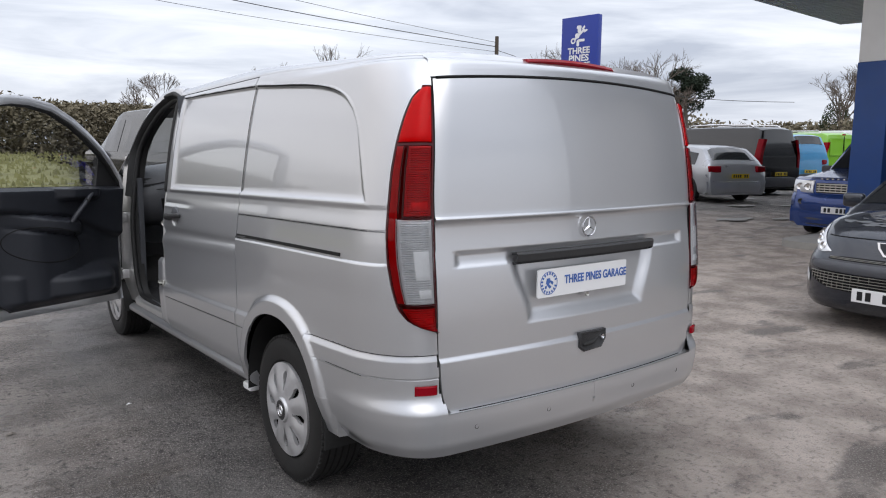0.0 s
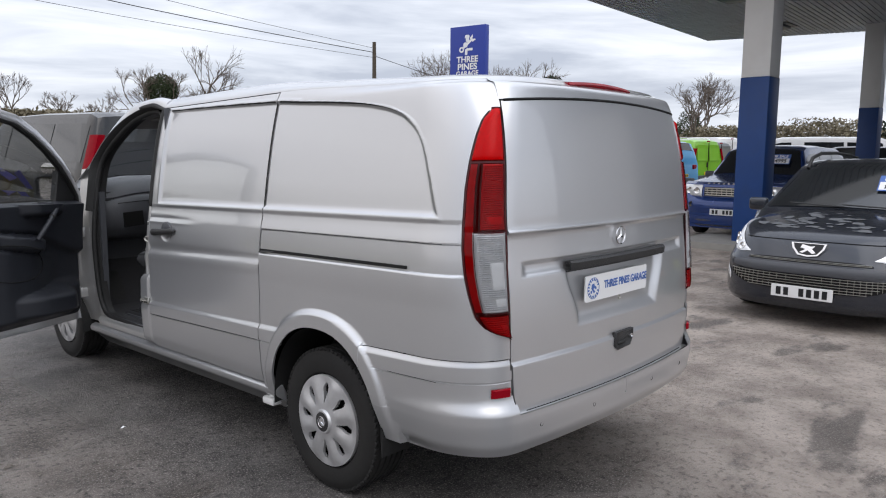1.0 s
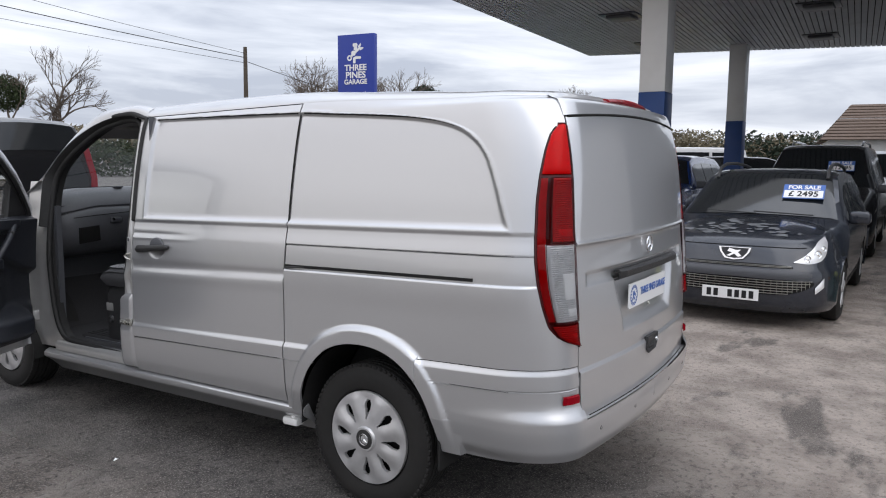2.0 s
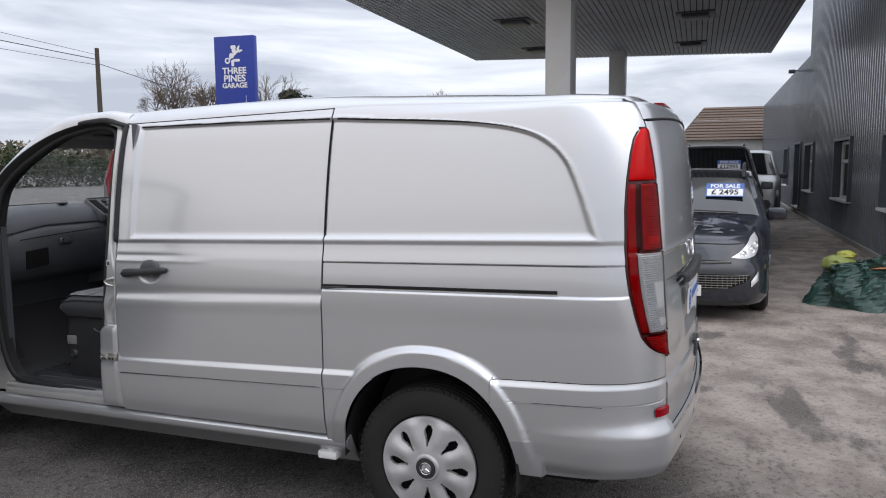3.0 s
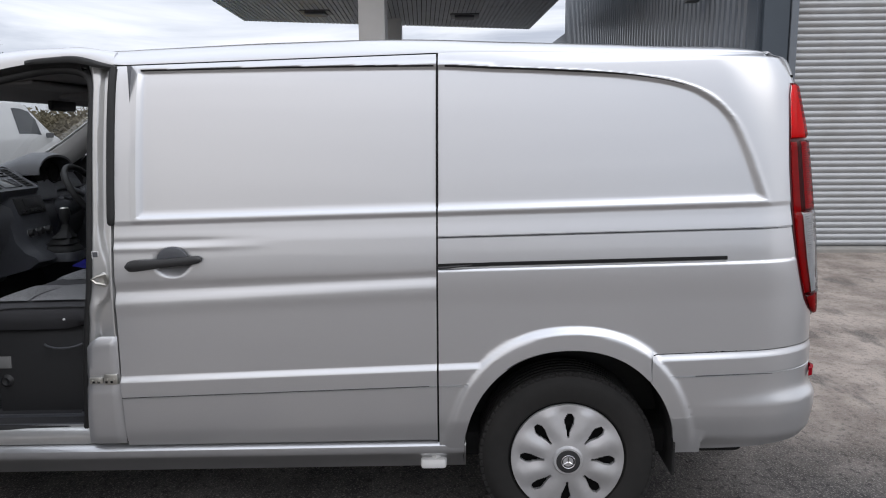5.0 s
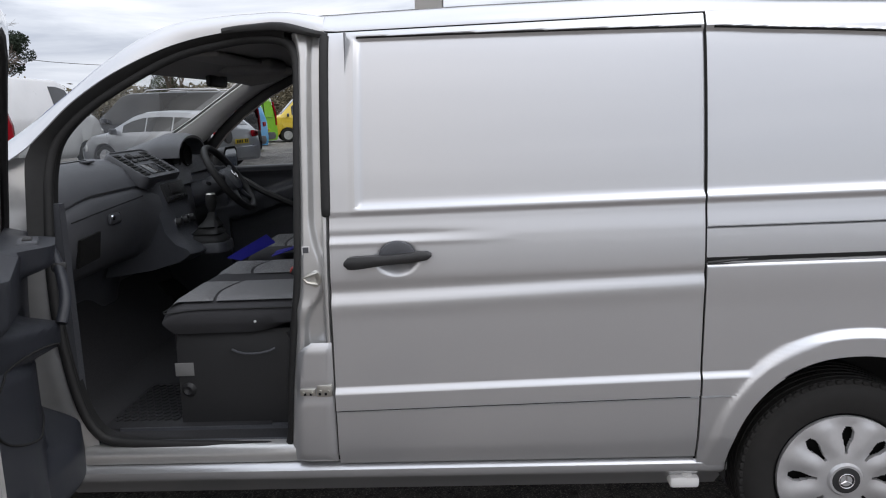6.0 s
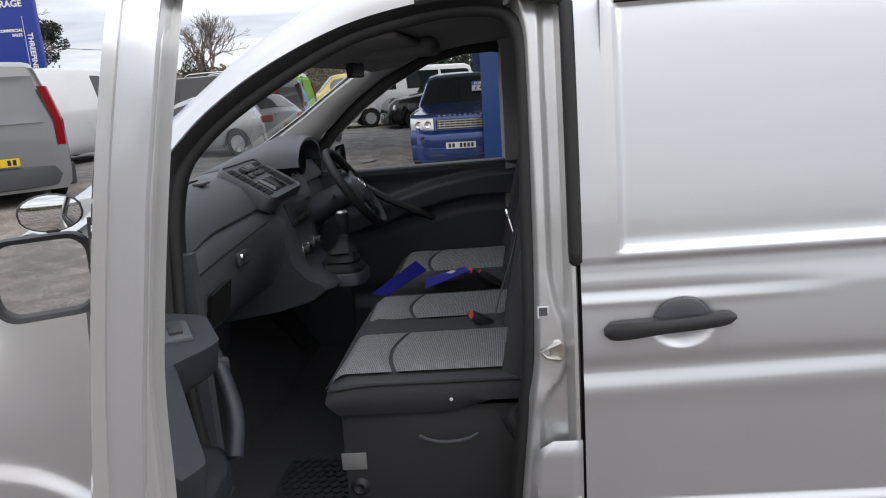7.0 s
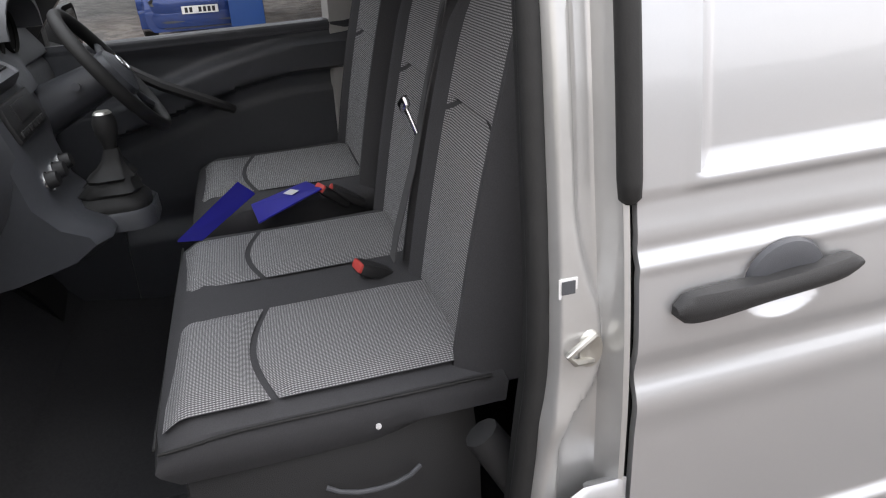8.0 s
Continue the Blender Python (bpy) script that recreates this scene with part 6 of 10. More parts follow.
van_part("waist_rail", bm, M["grey_plastic"], rtrim)
bm = bmesh.new()
extrude_poly(bm, [(hw(1.3), 3.72, 1.32), (hw(1.3), 3.86, 1.32), (hw(1.45), 3.76, 1.50), (hw(1.45), 3.72, 1.58)], (-0.06, 0, 0))
van_part("mirror_sail", bm, M["black_plastic"], rdoor)
bm = bmesh.new()
rows = []
for i in range(9):
    t = i / 8
    k = math.sqrt(max(0.02, 1 - t ** 2.5))
    rows.append([(1.075 + a * k, 3.68 + 0.13 * t, 1.335 + b * k) for a, b in rounded(0.235, 0.205, 0.05)])
vs = grid(bm, rows, close_v=True)
cap(bm, vs[-1])
tube(bm, [(0.98, 3.73, 1.30), (0.88, 3.74, 1.30)], 0.04, 8)
rm = van_part("door_mirror", bm, M["black_plastic"], rdoor)
bm = bmesh.new()
cap(bm, [bm.verts.new((1.075 + a * 0.85, 3.679, 1.335 + b * 0.85)) for a, b in rounded(0.235, 0.205, 0.05)])
van_part("mirror_glass", bm, M["mirror"], rm, smooth=False)
bm = bmesh.new()
rows = [[(1.03 + a * s, 3.665 + d, 1.49 + b * s) for a, b in rim] for s, d in ((0.0, -0.002), (0.92, 0.0), (1.0, 0.006), (0.8, 0.02))]
vs = grid(bm, rows, close_v=True)
cap(bm, vs[-1])
van_part("blind_spot_mirror", bm, M["black_plastic"], rm)
bm = bmesh.new()
rows = []
for i in range(24):
    z = 0.44 + (1.862 - 0.44) * i / 23
    rows.append([(hw(min(z, 1.85)) - 0.02, 2.60, z), (hw(min(z, 1.85)) - 0.02, 2.72, z), (hw(min(z, 1.85)) - 0.09, 2.735, z), (hw(min(z, 1.85)) - 0.10, 2.86, z), (hw(min(z, 1.85)) - 0.05, 2.875, z)])
grid(bm, rows)
van_part("b_pillar_trim", bm, M["light_trim"])
bm = bmesh.new()
rows = []
for (yi, zi), (yo, zo) in zip(A_IN[3:], A_OUT[3:]):
    rows.append([(0.800, yi - 0.012, zi - 0.022), (0.775, yi - 0.010, zi - 0.030), (0.735, yi + 0.005, zi - 0.028), (0.70, (yi + yo) / 2, (zi + zo) / 2 - 0.03), (0.69, yo, zo - 0.02), (0.74, yo, zo)])
grid(bm, rows)
van_part("a_pillar_trim", bm, M["light_trim"])

# ---- cab inside ----
bm = bmesh.new()
rows = []
for i in range(31):
    y = 2.62 + (3.42 - 2.62) * i / 30
    zt = lerp_table(ROOF_TAB, min(3.30, y)) - 0.065 - 0.03 * sm(3.2, 3.42, y)
    rows.append([(0.745 * s, y, zt - 0.012 * abs(s) ** 5) for s in [-1 + k / 10 for k in range(21)]])
grid(bm, rows)
van_part("headlining", bm, M["headliner"])
for x0, x1 in ((-0.64, -0.10), (0.14, 0.62)):
    bm = bmesh.new()
    box(bm, x0, x1, 3.10, 3.28, 1.812, 1.830, 0.008, 3)
    van_part("sun_visor", bm, M["headliner"])
bm = bmesh.new()
box(bm, -0.13, 0.13, 3.06, 3.30, 1.785, 1.84, 0.022, 3)
tube(bm, [(0.0, 3.30, 1.81), (0.0, 3.34, 1.785)], 0.012, 8)
van_part("roof_console", bm, M["headliner"])
bm = bmesh.new()
box(bm, -0.11, 0.11, 3.330, 3.355, 1.735, 1.792, 0.020, 4)
van_part("inside_mirror", bm, M["black_plastic"])
bm = bmesh.new()
grid(bm, [[(x, 2.625, z) for z in (0.36, 0.9, 1.4, 1.85)] for x in (-0.83, -0.4, 0, 0.4, 0.83)])
box(bm, -0.83, 0.83, 2.60, 2.64, 1.0, 1.03, 0.01)
van_part("bulkhead", bm, M["dark_plastic"])
bm = bmesh.new()
rows = []
for i in range(13):
    x = -0.80 + 1.6 * i / 12
    rows.append([(x, 2.63, 0.46), (x, 3.55, 0.46), (x, 3.80, 0.50), (x, 3.98, 0.72), (x, 4.05, 1.0), (x, 4.05, 1.3)])
grid(bm, rows)
van_part("cab_floor", bm, M["carpet"])
# closing panels added to stop daylight leaking in round the footwell
for sx in (-1, 1):
    van_part("kick_panel", boxm(min(sx * 0.80, sx * 0.835), max(sx * 0.80, sx * 0.835), 3.62, 4.12, 0.42, 1.34), M["dark_plastic"])
van_part("firewall", boxm(-0.83, 0.83, 4.06, 4.10, 0.36, 1.36), M["black_gap"])
bm = bmesh.new()
rows = [[(x, y, 0.468 + 0.012 * (x > -0.70) * (x < -0.28)) for y in (2.98, 3.0, 3.56, 3.62)] for x in (-0.71, -0.69, -0.29, -0.27)]
grid(bm, rows)
rs = random.Random(3)
for i in range(12):
    for j in range(16):
        x, y = -0.66 + 0.032 * i, 3.36 - 0.0 + 0.016 * j
        b = bmesh.new()
        box(b, -0.012, 0.012, -0.004, 0.004, 0.479, 0.4845)
        bmesh.ops.transform(b, matrix=Matrix.Translation((x, y, 0)) @ pose(0, 0, 0, 0, 0, 35 if (i + j) % 2 else -35), verts=b.verts)
        me = bpy.data.meshes.new("t")
        b.to_mesh(me), b.free(), bm.from_mesh(me), bpy.data.meshes.remove(me)
van_part("floor_mat", bm, M["floor_mat"], label="black rubber floor mat with raised bars")

# dashboard
DASH = [(4.20, 1.36), (4.05, 1.425), (3.92, 1.452), (3.82, 1.445), (3.755, 1.410), (3.715, 1.350), (3.705, 1.330), (3.712, 1.318), (3.690, 1.300), (3.672, 1.24), (3.675, 1.17), (3.70, 1.10), (3.74, 1.035), (3.80, 0.995), (3.96, 0.965), (4.01, 0.80), (4.02, 0.62), (4.03, 0.5)]


def dash_pt(x, k):
    y, z = DASH[k]
    mid = sm(-0.10, 0.06, x) * (1 - sm(0.40, 0.55, x))
    drv = sm(0.16, 0.28, x)
    y -= 0.05 * mid * sm(0, 4, k) * (1 - 0.5 * sm(11, 15, k))
    y += 0.03 * drv * sm(5, 9, k)
    y += 0.02 * sm(-0.6, -0.82, x)
    z -= 0.045 * sm(-0.45, -0.82, x) * sm(0, 3, k) * (1 - sm(9, 14, k))
    z -= 0.04 * mid * sm(1, 4, k) * (1 - sm(8, 12, k))
    return (x, y, z)


bm = bmesh.new()
grid(bm, [[dash_pt(-0.80 + 1.60 * i / 80, k) for k in range(len(DASH))] for i in range(81)])
dash = van_part("dashboard", bm, M["grey_plastic"], label="dark grey moulded dashboard")
# airbag lid line, vents, glove box recess, tray slot
bm = bmesh.new()
tube(bm, [(-0.62, 3.86, 1.4505), (-0.20, 3.86, 1.4535), (-0.20, 3.99, 1.4395), (-0.62, 3.99, 1.4365)], 0.0025, 5, closed=True)
tube(bm, [(-0.69, 3.667, 1.253), (-0.55, 3.668, 1.262), (-0.12, 3.668, 1.285)], 0.003, 5)
van_part("lid_joint", bm, M["black_gap"], dash)
bm = bmesh.new()
box(bm, -0.30, -0.24, 3.80, 3.835, 1.445, 1.454, 0.003)
van_part("airbag_badge", bm, M["dark_plastic"], dash)
bm = bmesh.new()
box(bm, -0.045, 0.045, -0.008, 0.008, -0.022, 0.022, 0.012, 3)
bmesh.ops.transform(bm, matrix=Matrix.Translation((-0.39, 3.664, 1.225)), verts=bm.verts)
catch = van_part("glove_catch", bm, M["dark_plastic"], dash)
bm = bmesh.new()
lathe(bm, [(-0.004, 0.0001), (-0.004, 0.010), (0.004, 0.012)], (-0.415, 3.655, 1.232), "Y", 14)
van_part("catch_lock", bm, M["chrome"], catch)
bm = bmesh.new()
extrude_poly(bm, [(-0.66, 3.655, 1.185), (-0.52, 3.655, 1.195), (-0.50, 3.68, 1.09), (-0.64, 3.69, 1.075)], (0, 0.012, 0))
van_part("tray_slot", bm, M["black_gap"], dash)


def vent(x0, x1, y, z, n, tilt):
    bm = bmesh.new()
    h = 0.03
    for k in range(n):
        xx = x0 + (x1 - x0) * (k + 0.5) / n
        box(bm, xx - 0.003, xx + 0.003, -0.012, 0.012, -h, h)
    for zz in (-h, 0, h):
        box(bm, x0, x1, -0.014, 0.014, zz - 0.004, zz + 0.004, 0.002)
    for xx in (x0, x1):
        box(bm, xx - 0.005, xx + 0.005, -0.016, 0.016, -h - 0.004, h + 0.004, 0.003)
    bmesh.ops.transform(bm, matrix=Matrix.Translation((0, y, z)) @ pose(0, 0, 0, tilt, 0, 0), verts=bm.verts)
    v = van_part("air_vent", bm, M["black_plastic"], dash)
    bm = bmesh.new()
    box(bm, x0, x1, 0.004, 0.008, -h, h)
    bmesh.ops.transform(bm, matrix=Matrix.Translation((0, y, z)) @ pose(0, 0, 0, tilt, 0, 0), verts=bm.verts)
    van_part("vent_dark", bm, M["black_gap"], v)


# centre pod: a tilted panel with a raised rim, two columns of slots, switches and a display
POD = Matrix.Translation((0.0, 3.740, 1.412)) @ pose(0, 0, 0, 33, 0, 0)
bm = bmesh.new()
rows = [[(0.085 + a_ * k, b_ * k, h) for a_, b_ in rounded(0.36, 0.215, 0.030, 5)] for k, h in ((1.02, -0.05), (1.03, -0.004), (1.0, 0.006), (0.965, 0.006), (0.95, 0.0))]
vs = grid(bm, rows, close_v=True)
cap(bm, vs[-1])
bmesh.ops.transform(bm, matrix=POD, verts=bm.verts)
pod = van_part("centre_pod", bm, M["grey_plastic"], dash, "raised centre panel with vents and switches")
for x0 in (-0.075, 0.182):
    for k in range(8):
        v0 = 0.088 - 0.0215 * k
        bm = bmesh.new()
        box(bm, x0, x0 + 0.062, v0 - 0.0165, v0, -0.002, 0.0022, 0.001, 1)
        bmesh.ops.transform(bm, matrix=POD, verts=bm.verts)
        slot = van_part("vent_slot", bm, M["black_gap"], pod)
        bm = bmesh.new()
        box(bm, x0 + 0.004, x0 + 0.058, v0 - 0.0185, v0 - 0.0155, 0.0, 0.0060, 0.001, 1)
        bmesh.ops.transform(bm, matrix=POD, verts=bm.verts)
        van_part("vent_slat", bm, M["black_plastic"], pod)
bm = bmesh.new()
lathe(bm, [(0.0, 0.019), (0.012, 0.018), (0.015, 0.014), (0.012, 0.010), (0.015, 0.0001)], (0.03, 0.060, 0.0), "Z", 20)
bmesh.ops.transform(bm, matrix=POD, verts=bm.verts)
van_part("pod_knob", bm, M["black_plastic"], pod)
for x0, y0, w_, h_ in ((0.065, 0.055, 0.030, 0.018), (0.102, 0.055, 0.030, 0.018), (0.139, 0.055, 0.026, 0.018), (0.065, 0.028, 0.030, 0.018), (0.102, 0.028, 0.030, 0.018), (0.139, 0.028, 0.026, 0.018), (0.012, 0.024, 0.030, 0.020)):
    bm = bmesh.new()
    box(bm, x0, x0 + w_, y0 - h_ / 2, y0 + h_ / 2, 0.0, 0.008, 0.003, 2)
    bmesh.ops.transform(bm, matrix=POD, verts=bm.verts)
    van_part("switch", bm, M["black_plastic"], pod)
bm = bmesh.new()
box(bm, 0.012, 0.155, -0.078, -0.006, 0.0, 0.005, 0.003, 2)
bmesh.ops.transform(bm, matrix=POD, verts=bm.verts)
van_part("display", bm, M["dark_glass"], pod)
vent(-0.775, -0.70, 3.74, 1.30, 5, -20)
# centre stack
bm = bmesh.new()
rows = []
for i in range(9):
    x = -0.02 + 0.33 * i / 8
    e = 0.0 if 0 < i < 8 else 0.03
    rows.append([(x, 3.72 + e, 1.365), (x, 3.665 + e, 1.335), (x, 3.625 + e, 1.22), (x, 3.60 + e, 1.10), (x, 3.555 + e, 1.045), (x, 3.50 + e, 1.02), (x, 3.49 + e, 1.0), (x, 3.54 + e, 0.965), (x, 3.70, 0.93), (x, 3.93, 0.90)])
vs = grid(bm, rows)
cap(bm, vs[0]), cap(bm, vs[-1])
stack = van_part("centre_console", bm, M["dark_plastic"], label="centre console with radio and heater controls")
bm = bmesh.new()
box(bm, 0.03, 0.26, -0.008, 0.010, -0.045, 0.045, 0.006)
for k in range(6):
    box(bm, 0.045 + 0.034 * k, 0.07 + 0.034 * k, -0.012, -0.004, -0.036, -0.022, 0.002)
box(bm, 0.085, 0.205, -0.011, -0.004, -0.010, 0.034, 0.002)
bmesh.ops.transform(bm, matrix=Matrix.Translation((0, 3.640, 1.275)) @ pose(0, 0, 0, -18, 0, 0), verts=bm.verts)
van_part("radio", bm, M["black_plastic"], stack)
for x in (0.07, 0.145, 0.22):
    bm = bmesh.new()
    lathe(bm, [(-0.026, 0.0001), (-0.026, 0.016), (-0.02, 0.019), (0.004, 0.021)], (0, 0, 0), "Y", 20)
    bmesh.ops.transform(bm, matrix=Matrix.Translation((x, 3.607, 1.135)) @ pose(0, 0, 0, -15, 0, 0), verts=bm.verts)
    k = van_part("control_knob", bm, M["black_plastic"], stack)
    bm = bmesh.new()
    lathe(bm, [(-0.002, 0.021), (-0.004, 0.0235), (0.002, 0.0245)], (0, 0, 0), "Y", 20)
    bmesh.ops.transform(bm, matrix=Matrix.Translation((x, 3.607, 1.135)) @ pose(0, 0, 0, -15, 0, 0), verts=bm.verts)
    van_part("knob_ring", bm, M["chrome"], stack)
bm = bmesh.new()
rows = []
for k, (h, w) in enumerate(((1.012, 0.078), (1.030, 0.080), (1.040, 0.076), (1.058, 0.060), (1.066, 0.064), (1.090, 0.046), (1.098, 0.050), (1.122, 0.030), (1.140, 0.020), (1.165, 0.015))):
    rows.append([(0.182 + a_ * w * (1 + 0.10 * math.sin(5 * i + 2.2 * k) * (k > 3)), 3.505 - 0.024 * sm(1.03, 1.16, h) + b_ * w * (1 + 0.10 * math.cos(4 * i + 1.7 * k) * (k > 3)), h) for i, (a_, b_) in enumerate(rounded(1.9, 2.2, 0.55, 4))])
grid(bm, rows, close_v=True)
van_part("gear_gaiter", bm, M["rubber"], stack, "black leatherette gear gaiter")
bm = bmesh.new()
rows = [[(0.182 + a_ * w, 3.505 + b_ * w, h) for a_, b_ in rounded(2.1, 2.4, 0.6, 5)] for h, w in ((0.98, 0.086), (1.018, 0.084), (1.026, 0.079), (1.018, 0.073))]
grid(bm, rows, close_v=True)
van_part("gaiter_frame", bm, M["dark_plastic"], stack)
bm = bmesh.new()
lathe(bm, [(-0.03, 0.012), (0.0, 0.016), (0.03, 0.026), (0.055, 0.028), (0.075, 0.022), (0.082, 0.0001)], (0.182, 3.482, 1.172), "Z", 18)
van_part("gear_knob", bm, M["rubber"], stack, "grey topped gear knob")
bm = bmesh.new()
lathe(bm, [(0, 0.022), (0.006, 0.017), (0.0075, 0.0001)], (0.182, 3.482, 1.248), "Z", 18)
van_part("knob_cap", bm, M["steel"], stack)
# binnacle, column, wheel
bm = bmesh.new()
rows = []
for i in range(13):
    a = math.pi * i / 12
    rows.append([(0.46 - 0.17 * math.cos(a), y, 1.42 + h * math.sin(a) ** 0.7) for y, h in ((3.66, 0.105), (3.70, 0.118), (3.78, 0.12), (3.95, 0.06), (4.05, 0.02))])
grid(bm, rows)
fold(bm, 0.012)
bin_ = van_part("instrument_hood", bm, M["grey_plastic"], dash)
bm = bmesh.new()
rows = [[(0.46 - 0.155 * math.cos(math.pi * i / 12), 3.73, 1.36 + 0.15 * math.sin(math.pi * i / 12)), (0.46, 3.73, 1.36)] for i in range(13)]
grid(bm, rows)
for x in (0.39, 0.53):
    lathe(bm, [(-0.004, 0.05), (-0.012, 0.053), (0.0, 0.056)], (x, 3.728, 1.42), "Y", 24)
van_part("instrument_panel", bm, M["black_gap"], bin_)
SW = Matrix.Translation((0.465, 3.485, 1.300)) @ pose(0, 0, 0, 56, 0, 6)
bm = bmesh.new()
R0 = 0.188
tube(bm, [(R0 * math.cos(2 * math.pi * k / 48), R0 * math.sin(2 * math.pi * k / 48), 0) for k in range(48)], 0.0155, 10, closed=True, squash=1.15)
bmesh.ops.transform(bm, matrix=SW, verts=bm.verts)
sw = van_part("steering_wheel", bm, M["rubber"], label="black four-spoke steering wheel")
bm = bmesh.new()
rows = []
for s, h in ((1.0, -0.02), (1.0, 0.0), (0.92, 0.018), (0.55, 0.03), (0.0, 0.034)):
    rows.append([(s * a, s * b - 0.012, h) for a, b in rounded(0.175, 0.135, 0.05, 6)])
grid(bm, rows, close_v=True)
for a in (18, 162, 235, 305):
    c, s = math.cos(radians(a)), math.sin(radians(a))
    tube(bm, [(0.06 * c, 0.05 * s - 0.01, -0.004), (0.12 * c, 0.12 * s, -0.006), (R0 * c, R0 * s, 0.0)], [0.026, 0.022, 0.016], 8, squash=0.5)
bmesh.ops.transform(bm, matrix=SW, verts=bm.verts)
van_part("wheel_hub", bm, M["dark_plastic"], sw)
b2 = star_badge(0, 0, 0, 0.026, None)
bmesh.ops.transform(b2, matrix=SW @ Matrix.Translation((0, 0, 0.036)) @ pose(0, 0, 0, -90, 0, 0), verts=b2.verts)
van_part("wheel_badge", b2, M["chrome"], sw, smooth=False)
bm = bmesh.new()
tube(bm, [(0.465, 3.51, 1.285), (0.46, 3.72, 1.20)], [0.05, 0.07], 12)
tube(bm, [(0.41, 3.57, 1.28), (0.32, 3.555, 1.295), (0.28, 3.545, 1.30)], [0.010, 0.008, 0.011], 8)
van_part("column_shroud", bm, M["dark_plastic"], dash)

# seats
def cushion(parent, x0, x1, y0, y1, z0, z1):
    bm = bmesh.new()
    nx, ny = 18, 18
    rows = []
    for i in range(nx + 1):
        row = []
        for j in range(ny + 1):
            u, v = i / nx, j / ny
            x, y = x0 + (x1 - x0) * u, y0 + (y1 - y0) * v
            e = min(u, 1 - u) * (x1 - x0)
            f = (1 - v) * (y1 - y0)
            z = z1 + 0.010 * math.sin(math.pi * u) - 0.020 * (1 - sm(0, 0.045, e)) - 0.028 * (1 - sm(0, 0.05, f)) - 0.015 * math.sin(math.pi * v) * math.sin(math.pi * u)
            row.append((x, y, z))
        rows.append(row)
    vs = grid(bm, rows)
    lo = 0.0
    ring = [vs[i][0] for i in range(nx + 1)] + [vs[nx][j] for j in range(1, ny + 1)] + [vs[i][ny] for i in range(nx - 1, -1, -1)] + [vs[0][j] for j in range(ny - 1, 0, -1)]
    prev = ring
    for k, (dz, ins) in enumerate(((-0.02, -0.008), (-0.08, -0.004), (z0 - z1, 0.02))):
        cur = []
        for v in ring:
            cx, cy = (x0 + x1) / 2, (y0 + y1) / 2
            dx = max(-1, min(1, (v.co.x - cx) / ((x1 - x0) / 2))) ** 5
            dy = max(-1, min(1, (v.co.y - cy) / ((y1 - y0) / 2))) ** 5
            front = 0.35 * (y0 + 0.5 < 0)
            zz = z1 + dz
            if k == 2:
                zz += 0.05 * sm(y0 + 0.25, y0, v.co.y)
            cur.append(bm.verts.new((v.co.x - dx * ins, v.co.y - dy * ins, zz if k else v.co.z + dz)))
        for i in range(len(ring)):
            j = (i + 1) % len(ring)
            cap(bm, [prev[i], prev[j], cur[j], cur[i]])
        prev = cur
    cap(bm, prev)
    return van_part("seat_cushion", bm, M["fabric_plain"], parent)


def stripe_panel(parent, x0, x1, y0, y1, z1, bulge_left=False):
    """Striped centre of a cushion in two sewn pieces, with a curved seam."""
    for k in range(2):
        bm = bmesh.new()
        rows = []
        for i in range(15):
            u = i / 14
            x = x0 + (x1 - x0) * u
            row = []
            ys = y0 + (y1 - y0) * 0.66 - 0.030 * math.sin(math.pi * u) * -1
            ya, yb = (y0, ys - 0.006) if k == 0 else (ys + 0.006, y1)
            for j in range(13):
                v = j / 12
                y = ya + (yb - ya) * v
                e = min(u, 1 - u) * (x1 - x0)
                g = min(v, 1 - v) * (yb - ya)
                row.append((x, y, z1 + 0.002 + 0.010 * sm(0, 0.035, min(e, g)) - 0.028 * (1 - sm(0, 0.06, y1 + 0.02 - y)) * (k == 1)))
            rows.append(row)
        grid(bm, rows)
        van_part("striped_panel", bm, M["fabric"], parent)


